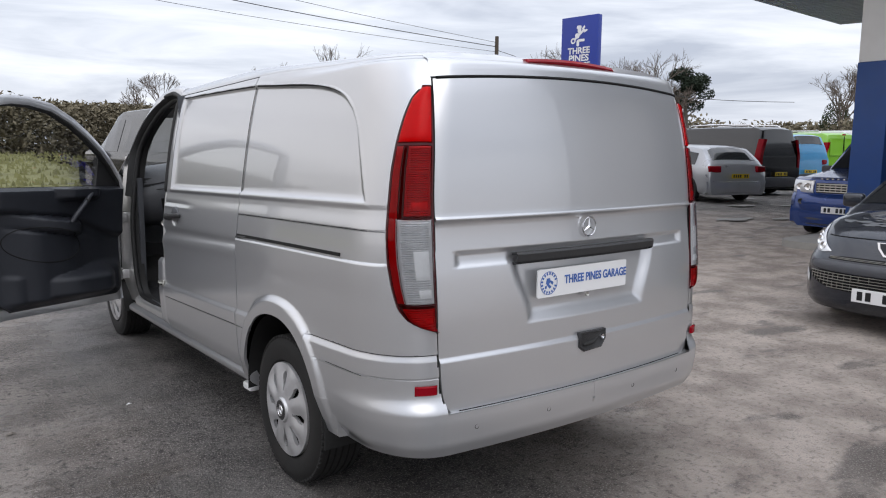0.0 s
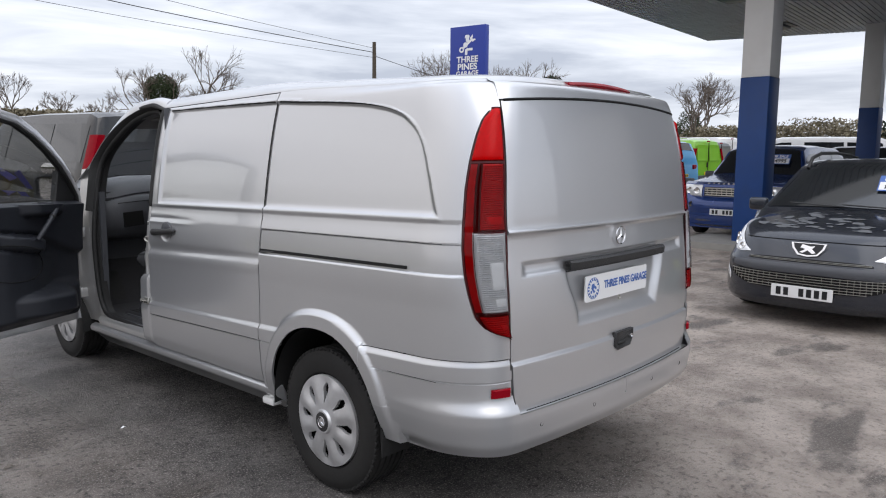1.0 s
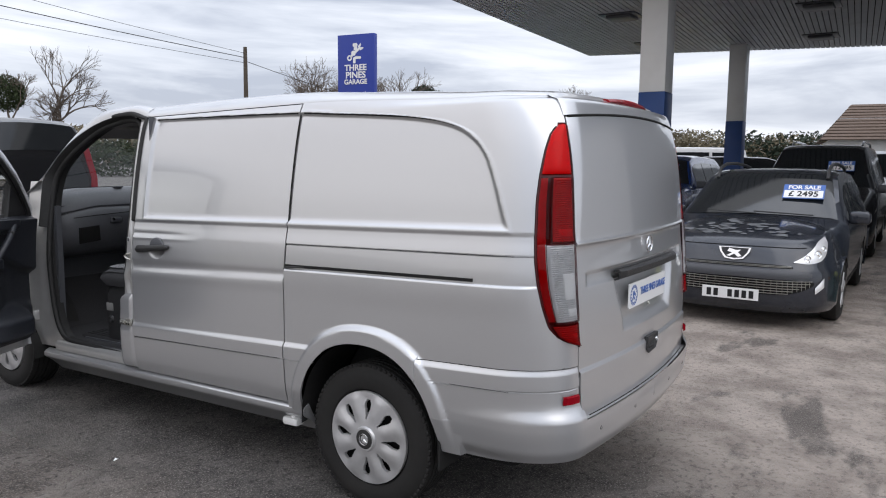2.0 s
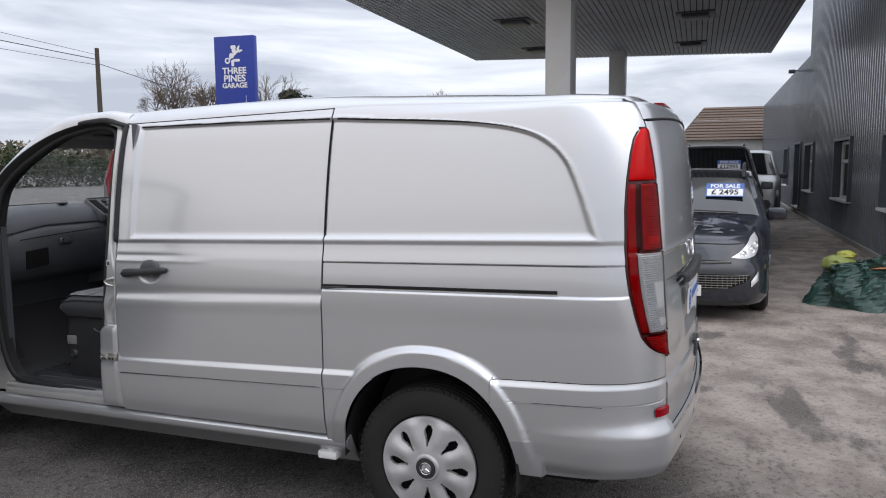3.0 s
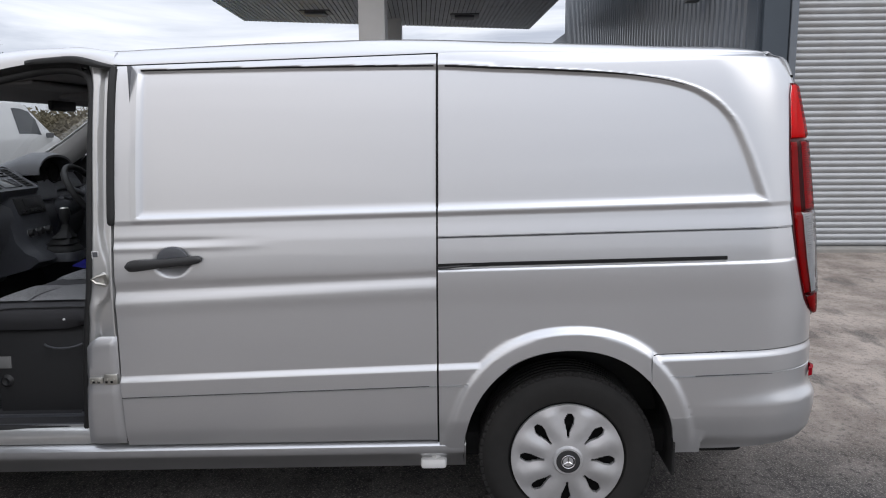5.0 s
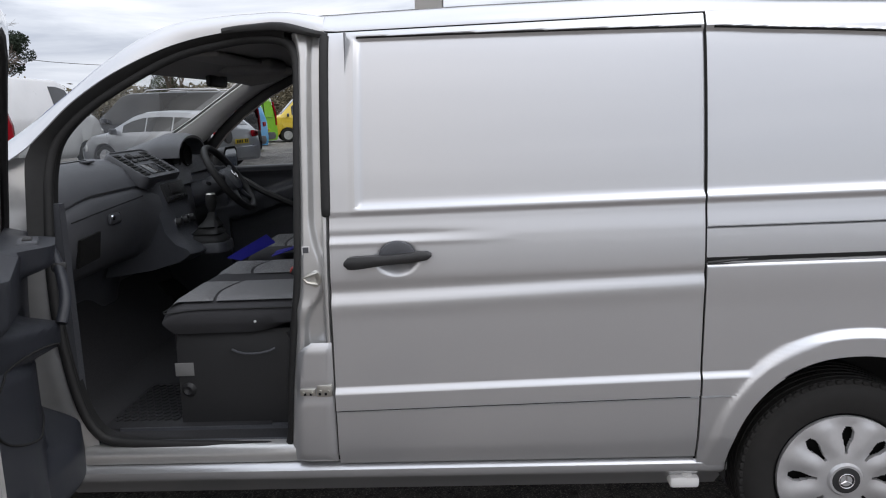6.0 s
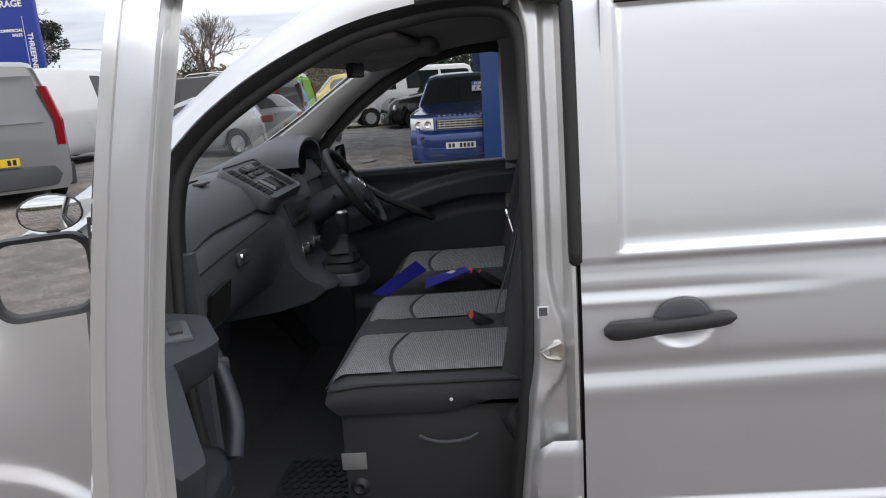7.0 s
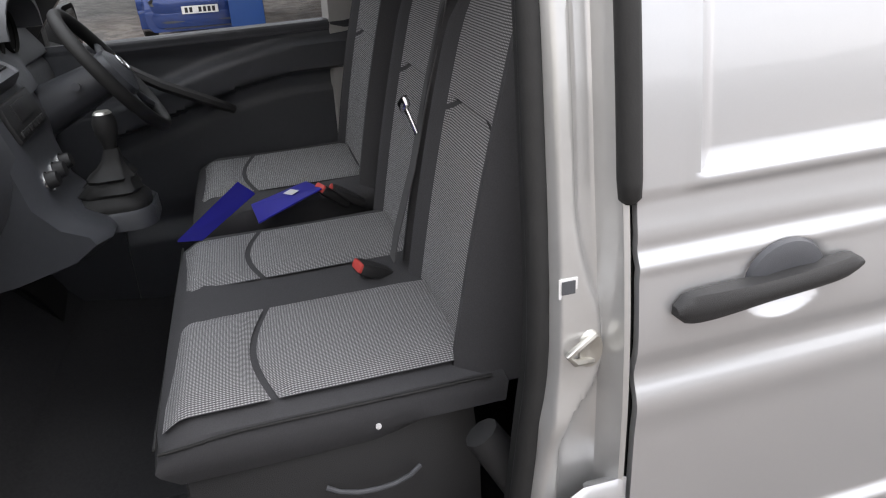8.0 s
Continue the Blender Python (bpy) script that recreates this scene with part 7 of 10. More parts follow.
def backrest(parent, x0, x1, zt, tilt, y_foot, z_foot, rows_z=20):
    """Leaning back with side bolsters; striped middle."""
    t = math.tan(radians(tilt))

    def pt(u, v, d):
        x = x0 + (x1 - x0) * u
        nar = 0.05 * sm(0.70, 1.0, v)
        x = x + (0.5 - u) * 2 * nar
        z = z_foot + (zt - z_foot) * v
        bol = 0.035 * (1 - sm(0.05, 0.24, min(u, 1 - u))) * (1 - sm(0.75, 0.95, v))
        rnd = 0.05 * (1 - sm(0, 0.07, min(u, 1 - u))) + 0.05 * (1 - sm(0, 0.06, 1 - v))
        return (x, y_foot - (z - z_foot) * t + 0.055 + bol - rnd + d + 0.012 * math.sin(math.pi * v), z)
    bm = bmesh.new()
    a = [[pt(i / 18, j / 22, 0) for j in range(23)] for i in range(19)]
    va = grid(bm, a)
    b = [[(p[0], y_foot - (p[2] - z_foot) * t - 0.07, p[2]) for p in r] for r in a]
    vb = grid(bm, b)
    ra = [va[0][j] for j in range(23)] + [va[i][22] for i in range(1, 19)] + [va[18][j] for j in range(21, -1, -1)]
    rb = [vb[0][j] for j in range(23)] + [vb[i][22] for i in range(1, 19)] + [vb[18][j] for j in range(21, -1, -1)]
    for i in range(len(ra) - 1):
        cap(bm, [ra[i], ra[i + 1], rb[i + 1], rb[i]])
    o = van_part("seat_back", bm, M["fabric_plain"], parent)
    for v0, v1 in ((0.03, 0.55), (0.565, 0.97)):
        bm = bmesh.new()
        rows = []
        for i in range(13):
            u = 0.19 + 0.64 * i / 12
            rows.append([pt(u, v0 + (v1 - v0) * j / 16 + (0.05 * math.sin(math.pi * i / 12) if (j == 16 and v0 < 0.1) or (j == 0 and v0 > 0.5) else 0), 0.002 + 0.010 * sm(0, 0.12, min(i / 12, 1 - i / 12, j / 16, 1 - j / 16))) for j in range(17)])
        grid(bm, rows)
        van_part("striped_back", bm, M["fabric_back"], parent)
    return o


def headrest(parent, xc, y, z):
    bm = bmesh.new()
    box(bm, xc - 0.13, xc + 0.13, y - 0.05, y + 0.05, z, z + 0.19, 0.045, 4)
    van_part("headrest", bm, M["fabric_plain"], parent)
    for dx in (-0.055, 0.055):
        bm = bmesh.new()
        tube(bm, [(xc + dx, y, z + 0.02), (xc + dx, y + 0.01, z - 0.08)], 0.006, 8)
        van_part("headrest_post", bm, M["chrome"], parent)


def piping(parent, pts, r=0.004):
    b = bmesh.new()
    tube(b, pts, r, 6)
    return van_part("piping", b, M["rubber"], parent)


bench = new("bench_seat")
bench.parent = van
tagged(bench, "two-place passenger bench in black and grey striped cloth")
cushion(bench, -0.705, 0.095, 2.80, 3.352, 0.825, 0.945)
stripe_panel(bench, -0.684, -0.375, 2.83, 3.342, 0.945)
stripe_panel(bench, -0.235, 0.03, 2.83, 3.342, 0.945)
backrest(bench, -0.705, -0.31, 1.60, 13, 2.80, 0.90)
backrest(bench, -0.305, 0.10, 1.60, 13, 2.80, 0.90)
headrest(bench, -0.51, 2.625, 1.645)
headrest(bench, -0.10, 2.625, 1.645)
bm = bmesh.new()
rows = [[(x, y, z) for x, z in ((-0.69, 0.47), (-0.69, 0.76), (-0.66, 0.83))] for y in (2.84, 3.10, 3.325)]
grid(bm, rows)
rows = [[(x, 3.325, z) for z in (0.47, 0.83)] for x in (-0.69, 0.08)]
grid(bm, rows)
van_part("seat_base", bm, M["black_plastic"], bench, "black seat base box")
bm = bmesh.new()
tube(bm, [(-0.704, 3.11, 0.766), (-0.714, 3.09, 0.760), (-0.720, 3.06, 0.755), (-0.721, 3.03, 0.7535), (-0.720, 3.00, 0.755), (-0.714, 2.97, 0.760), (-0.704, 2.95, 0.767)], 0.0045, 8)
van_part("wire_handle", bm, M["grey_plastic"], bench)
bm = bmesh.new()
box(bm, -0.6945, -0.690, 3.265, 3.335, 0.665, 0.715, 0.001)
van_part("base_label", bm, M["headliner"], bench)
bm = bmesh.new()
lathe(bm, [(-0.004, 0.0001), (-0.012, 0.016), (-0.004, 0.026), (0.0, 0.028)], (-0.69, 3.29, 0.61), "X", 16)
van_part("base_plug", bm, M["black_plastic"], bench)
bm = bmesh.new()
for y, z, r in ((3.015, 0.872, 0.005),):
    lathe(bm, [(-0.003, 0.0001), (-0.002, r), (0.003, r)], (-0.712, y, z), "X", 8)
van_part("white_mark", bm, M["white_print"], bench)
piping(bench, [(-0.711, 2.82 + 0.53 * k / 12, 0.922 - 0.012 * sm(0.75, 1.0, k / 12)) for k in range(13)], 0.0028)
piping(bench, [(-0.70 + 0.79 * k / 16, 3.356, 0.912) for k in range(17)], 0.0028)
dseat = new("driver_seat")
dseat.parent = van
tagged(dseat, "single driver's seat in black and grey striped cloth")
cushion(dseat, 0.20, 0.715, 2.82, 3.33, 0.82, 0.965)
stripe_panel(dseat, 0.285, 0.63, 2.86, 3.318, 0.965)
backrest(dseat, 0.20, 0.715, 1.60, 13, 2.81, 0.92)
headrest(dseat, 0.46, 2.63, 1.645)
bm = bmesh.new()
box(bm, 0.23, 0.69, 2.88, 3.29, 0.46, 0.83, 0.02)
van_part("seat_base", bm, M["dark_plastic"], dseat)
# belts and buckles
def belt(path, w=0.022):
    bm = bmesh.new()
    rows = []
    for i, (x, y, z) in enumerate(path):
        rows.append([(x - w, y, z), (x - w, y + 0.002, z + 0.001), (x + w, y + 0.002, z + 0.001), (x + w, y, z)])
    grid(bm, rows)
    return bm


bt = van_part("seat_belt", belt([(-0.255, 2.715, 1.60), (-0.258, 2.755, 1.45), (-0.270, 2.80, 1.30), (-0.280, 2.84, 1.15), (-0.290, 2.885, 1.02), (-0.300, 2.90, 0.965)]), M["belt"], label="grey belt webbing with a tongue")
bm = bmesh.new()
box(bm, -0.030, 0.030, -0.006, 0.006, -0.012, 0.012, 0.004)
box(bm, -0.010, 0.010, -0.003, 0.003, -0.065, -0.010, 0.002)
bmesh.ops.transform(bm, matrix=Matrix.Translation((-0.285, 2.85, 1.285)) @ pose(0, 0, 0, -15, 25, 0), verts=bm.verts)
van_part("belt_tongue", bm, M["chrome"], bt)
for x, y, z, tilt, turn in ((-0.315, 2.955, 0.962, -62, 12), (0.128, 2.985, 0.985, -48, 20), (0.165, 2.95, 0.965, -60, -6)):
    bk_m = Matrix.Translation((x, y, z)) @ pose(0, 0, 0, tilt, 0, turn)
    bm = bmesh.new()
    rows = [[(a_ * k, b_ * k2, h) for a_, b_ in rounded(0.052, 0.026, 0.009, 4)] for h, k, k2 in ((-0.07, 0.55, 0.6), (-0.045, 0.75, 0.8), (-0.02, 0.97, 1.0), (0.018, 1.0, 1.0), (0.024, 0.94, 0.92))]
    vs = grid(bm, rows, close_v=True)
    cap(bm, vs[0]), cap(bm, vs[-1])
    bmesh.ops.transform(bm, matrix=bk_m, verts=bm.verts)
    bk_ = van_part("belt_buckle", bm, M["black_plastic"], label="black belt buckle with a red button")
    bm = bmesh.new()
    box(bm, -0.022, 0.022, -0.0115, 0.0085, 0.010, 0.030, 0.004)
    bmesh.ops.transform(bm, matrix=bk_m, verts=bm.verts)
    van_part("release_button", bm, M["red_btn"], bk_)
bm = bmesh.new()
tube(bm, [(-0.80, 2.72, 0.62), (-0.79, 2.80, 0.76), (-0.77, 2.86, 0.86)], [0.03, 0.035, 0.03], 10)
van_part("belt_reel_cover", bm, M["black_plastic"])
# two blue cards lying on the seats
def card(name, pts, label):
    bm = bmesh.new()
    extrude_poly(bm, [(x, y, z - RAKE * (y - 1.0)) for x, y, z in pts], (0, 0, 0.004))
    o = link_mesh(name, bm, M["blue_card"], False)
    return tagged(o, label, "card")


folder = card("blue_folder", [(-0.02, 3.35, 0.975), (0.10, 3.20, 1.055), (0.115, 3.165, 1.015), (0.015, 3.30, 0.955)], "glossy blue card folder propped between the seats")
leaf = card("blue_card", [(0.045, 3.165, 0.962), (0.10, 3.00, 1.005), (0.235, 3.03, 0.985), (0.19, 3.18, 0.960)], "blue card with a white printed mark on the seat")
bm = bmesh.new()
extrude_poly(bm, [(x, y, z + 0.006 - RAKE * (y - 1.0)) for x, y, z in ((0.125, 3.075, 0.988), (0.137, 3.055, 0.993), (0.175, 3.075, 0.987), (0.165, 3.095, 0.982))], (0, 0, 0.001))
part("printed_mark", bm, M["white_print"], leaf, smooth=False)

# ---- the setting ----
def setting(name, bm, material, label="", category="", smooth=False):
    return tagged(link_mesh(name, bm, material, smooth), label or name.replace("_", " "), category or name.split("_")[0], kind="structure")


bm = bmesh.new()
gx = [-4000, -1200, -400, -150, -60, -30] + [-20 + 1.5 * i for i in range(47)] + [65, 90, 150, 400, 1200, 4000]
gy = gx
grid(bm, [[(x, y, rise(x, y)) for y in gy] for x in gx])
setting("ground", bm, M["asphalt"], "worn tarmac forecourt with damp patches and grit", "ground", True)

# canopy on two columns
CZ = 5.0
can = thing("canopy", "flat petrol-station canopy with a slatted grey soffit, on columns", "canopy", kind="structure")
c00, c10, c11, c01 = (5.6, 7.35), (19.2, 8.2), (21.75, -0.65), (8.6, -1.5)
bm = bmesh.new()
top = [(p[0], p[1], CZ + 0.65) for p in (c00, c10, c11, c01)]
extrude_poly(bm, top, (0, 0, -0.60))
part("fascia", bm, M["white_paint"], can, smooth=False)


def can_pt(a, b, z):
    p = [(c00[i] * (1 - a) + c10[i] * a) * (1 - b) + (c01[i] * (1 - a) + c11[i] * a) * b for i in (0, 1)]
    return p[0], p[1], z


bm = bmesh.new()
for k in range(70):
    b0, b1 = k / 70, (k + 0.84) / 70
    lo = [can_pt(a, b, CZ) for a, b in ((0, b0), (1, b0), (1, b1), (0, b1))]
    extrude_poly(bm, lo, (0, 0, 0.03))
part("soffit_slats", bm, M["canopy_metal"], can, smooth=False)
bm = bmesh.new()
extrude_poly(bm, [can_pt(a, b, CZ + 0.032) for a, b in ((0, 0), (1, 0), (1, 1), (0, 1))], (0, 0, 0.01))
part("soffit_backing", bm, M["black_gap"], can, smooth=False)
for x, y in ((13.5, 5.1), (17.75, 5.7), (14.5, 1.1), (18.7, 1.5), (9.3, 4.6), (10.3, 0.6)):
    bm = bmesh.new()
    box(bm, x - 0.30, x + 0.30, y - 0.30, y + 0.30, CZ - 0.10, CZ + 0.0, 0.05)
    box(bm, x - 0.42, x + 0.42, y - 0.42, y + 0.42, CZ - 0.03, CZ - 0.002, 0.01)
    part("floodlight", bm, M["dark_plastic"], can, "square recessed canopy light, off")


def column(x, y):
    z0 = rise(x, y)
    c = thing("canopy_column", "square canopy column, white above and blue below", "column", pose(x, y, z0), "canopy columns")
    bm = bmesh.new()
    box(bm, -0.23, 0.23, -0.23, 0.23, 2.83 - z0, CZ - z0, 0.012)
    part("white_casing", bm, M["white_paint"], c)
    bm = bmesh.new()
    box(bm, -0.236, 0.236, -0.236, 0.236, 0.0, 2.83 - z0, 0.012)
    part("blue_casing", bm, M["column_blue"], c)
    return c


column(9.72, 3.06)
column(19.3, 3.65)

# dark clad building: long wall towards the lot, roller shutter round the corner
WALL_S = 0.05
def wall_pt(s, off, z):
    """s metres along the long wall from the corner, off metres out of it."""
    k = math.sqrt(1 + WALL_S ** 2)
    return (6.2 + (s - WALL_S * off) / k, -2.36 + (WALL_S * s + off) / k, z)


bld = thing("workshop_building", "workshop clad in dark corrugated steel with white windows", "building", kind="structure")
WINS = [(2.45, 3.95, 0.84, 2.02), (7.0, 8.9, 0.80, 2.06), (12.6, 14.4, 0.8, 2.1), (15.6, 17.2, 0.2, 2.2), (19.5, 21.0, 0.8, 2.1)]
bm = bmesh.new()
H1, L1 = 7.5, 14.3
# solid wall pieces round the openings
s_prev = 0.0
for s0, s1, z0, z1 in WINS:
    if s1 > 24:
        continue
    for a, b, c, d in ((s_prev, s0, 0, H1), (s0, s1, 0, z0), (s0, s1, z1, H1)):
        hh = d if a < L1 else min(d, 4.7)
        if hh <= c:
            continue
        extrude_poly(bm, [wall_pt(a, -0.05, c), wall_pt(b, -0.05, c), wall_pt(b, -0.05, hh), wall_pt(a, -0.05, hh)], (0, -0.2, 0))
    s_prev = s1
extrude_poly(bm, [wall_pt(s_prev, -0.05, 0), wall_pt(34, -0.05, 0), wall_pt(34, -0.05, 4.7), wall_pt(s_prev, -0.05, 4.7)], (0, -0.2, 0))
part("wall", bm, M["clad"], bld, smooth=False)
# corrugated sheets
bm = bmesh.new()
s = 0.02
pitch = 0.20
while s < 34:
    hh = H1 if s < L1 else 4.7
    segs = [(0.0, hh)]
    for s0, s1, z0, z1 in WINS:
        if s0 - pitch * 0.5 < s + pitch / 2 < s1 + pitch * 0.3:
            segs = [(0.0, z0 - 0.06), (z1 + 0.06, hh)]
    for a, b in segs:
        prof = [(0, 0.0), (0.02, 0.032), (0.075, 0.032), (0.095, 0.0), (pitch, 0.0)]
        grid(bm, [[wall_pt(s + p, o - 0.045, a), wall_pt(s + p, o - 0.045, b)] for p, o in prof])
    s += pitch
part("corrugated_sheets", bm, M["clad"], bld, smooth=False, kind="stuff")
for s0, s1, z0, z1 in WINS[:5]:
    bm = bmesh.new()
    for a, b, c, d in ((s0, s1, z1 - 0.07, z1), (s0, s1, z0, z0 + 0.07), (s0, s0 + 0.07, z0, z1), (s1 - 0.07, s1, z0, z1), (s0, s1, z0 + (z1 - z0) * 0.62, z0 + (z1 - z0) * 0.62 + 0.08), ((s0 + s1) / 2 - 0.035, (s0 + s1) / 2 + 0.035, z0, z1)):
        extrude_poly(bm, [wall_pt(a, -0.14, c), wall_pt(b, -0.14, c), wall_pt(b, -0.14, d), wall_pt(a, -0.14, d)], (0, -0.06, 0))
    wf = part("window_frame", bm, M["upvc"], bld, "white plastic window frame", smooth=False)
    bm = bmesh.new()
    extrude_poly(bm, [wall_pt(s0, -0.17, z0), wall_pt(s1, -0.17, z0), wall_pt(s1, -0.17, z1), wall_pt(s0, -0.17, z1)], (0, -0.01, 0))
    part("pane", bm, M["dark_glass"], wf, smooth=False)
    bm = bmesh.new()
    extrude_poly(bm, [wall_pt(s0 - 0.03, 0.06, z0 - 0.03), wall_pt(s1 + 0.03, 0.06, z0 - 0.03), wall_pt(s1 + 0.03, 0.06, z0 + 0.015), wall_pt(s0 - 0.03, 0.06, z0 + 0.015)], (0, -0.22, 0))
    part("sill", bm, M["upvc"], wf, smooth=False)
    bm = bmesh.new()
    for a, b, c, d in ((s0 - 0.06, s1 + 0.06, z1, z1 + 0.06), (s0 - 0.06, s0, z0, z1), (s1, s1 + 0.06, z0, z1)):
        extrude_poly(bm, [wall_pt(a, 0.02, c), wall_pt(b, 0.02, c), wall_pt(b, 0.02, d), wall_pt(a, 0.02, d)], (0, -0.20, 0))
    part("reveal", bm, M["flashing"], wf, smooth=False)
# corner post, shutter face
bm = bmesh.new()
for x0, x1, y0, y1 in ((6.02, 6.22, -2.62, -2.30), (6.10, 6.40, -2.36, -2.24)):
    box(bm, x0, x1, y0, y1, 0, 7.5, 0.01)
part("corner_post", bm, M["flashing"], bld, smooth=False)
bm = bmesh.new()
box(bm, 6.00, 6.20, -2.72, -2.63, 0, 3.9, 0.008)
part("shutter_guide", bm, M["clad"], bld, smooth=False)
bm = bmesh.new()
for i in range(48):
    z = 0.06 + 0.08 * i
    pts = []
    for k in range(5):
        a = k / 4
        pts.append([(6.18 - 0.022 * math.sin(math.pi * a), y, z + 0.078 * a) for y in (-2.70, -5.9)])
    grid(bm, pts)
part("roller_shutter", bm, M["shutter"], bld, "closed galvanised roller shutter", smooth=True)
bm = bmesh.new()
box(bm, 6.06, 6.5, -6.3, -2.6, 3.9, 7.5, 0.01)
box(bm, 6.06, 6.5, -6.3, -5.9, 0.0, 3.9, 0.01)
part("shutter_header", bm, M["flashing"], bld, smooth=False)
bm = bmesh.new()
box(bm, 5.95, 6.3, -6.3, -2.60, -0.05, 0.05, 0.01)
part("threshold", bm, M["kerb"], bld, smooth=False)
bm = bmesh.new()
box(bm, 6.5, 20.5, -6.3, -3.2, 0.0, 7.4)
part("rear_mass", bm, M["clad"], bld, smooth=False)
bm = bmesh.new()
extrude_poly(bm, [wall_pt(0, 0.02, 0.0), wall_pt(34, 0.02, 0.0), wall_pt(34, 0.02, 0.09), wall_pt(0, 0.02, 0.09)], (0, -0.05, 0))
part("base_trim", bm, M["kerb"], bld, smooth=False)

# ---- parked vehicles ----
# local frame: nose towards +y, ground at z = 0, y = 0 at the tail
HATCH = dict(top=[(0, 0.62), (0.012, 0.95), (0.05, 1.10), (0.13, 1.40), (0.22, 1.46), (0.40, 1.49), (0.52, 1.47), (0.60, 1.38), (0.78, 0.98), (0.90, 0.88), (0.97, 0.74), (1.0, 0.58)], belt=0.92, screen=(0.565, 0.765), rear=(0.05, 0.135), sides=[(0.14, 0.30), (0.31, 0.49), (0.50, 0.66)])
ESTATE = dict(top=[(0, 0.55), (0.012, 0.95), (0.03, 1.10), (0.075, 1.42), (0.14, 1.49), (0.35, 1.53), (0.50, 1.52), (0.565, 1.465), (0.735, 1.03), (0.80, 0.93), (0.90, 0.72), (0.965, 0.50), (1.0, 0.40)], belt=0.96, screen=(0.545, 0.735), rear=(0.03, 0.08), sides=[(0.09, 0.26), (0.27, 0.43), (0.44, 0.62)])
SUV = dict(top=[(0, 0.60), (0.01, 1.0), (0.03, 1.20), (0.06, 1.62), (0.12, 1.70), (0.4, 1.74), (0.55, 1.72), (0.61, 1.64), (0.70, 1.17), (0.78, 1.11), (0.94, 1.02), (0.985, 0.85), (1.0, 0.6)], belt=1.08, screen=(0.60, 0.70), rear=(0.03, 0.065), sides=[(0.08, 0.25), (0.26, 0.43), (0.44, 0.62)])
VAN = dict(top=[(0, 0.60), (0.004, 1.10), (0.012, 1.50), (0.03, 1.88), (0.07, 1.95), (0.4, 1.97), (0.66, 1.95), (0.72, 1.88), (0.855, 1.22), (0.93, 1.05), (0.98, 0.82), (1.0, 0.55)], belt=1.12, screen=(0.725, 0.852), rear=(0.012, 0.03), sides=[(0.60, 0.76)])
BUS = dict(VAN, sides=[(0.05, 0.26), (0.28, 0.52), (0.60, 0.76)])
SMALL_VAN = dict(top=[(0, 0.60), (0.006, 1.10), (0.02, 1.50), (0.05, 1.76), (0.10, 1.81), (0.4, 1.82), (0.60, 1.80), (0.66, 1.70), (0.80, 1.14), (0.90, 1.00), (0.97, 0.80), (1.0, 0.55)], belt=1.06, screen=(0.65, 0.79), rear=(0.02, 0.05), sides=[(0.52, 0.68)])


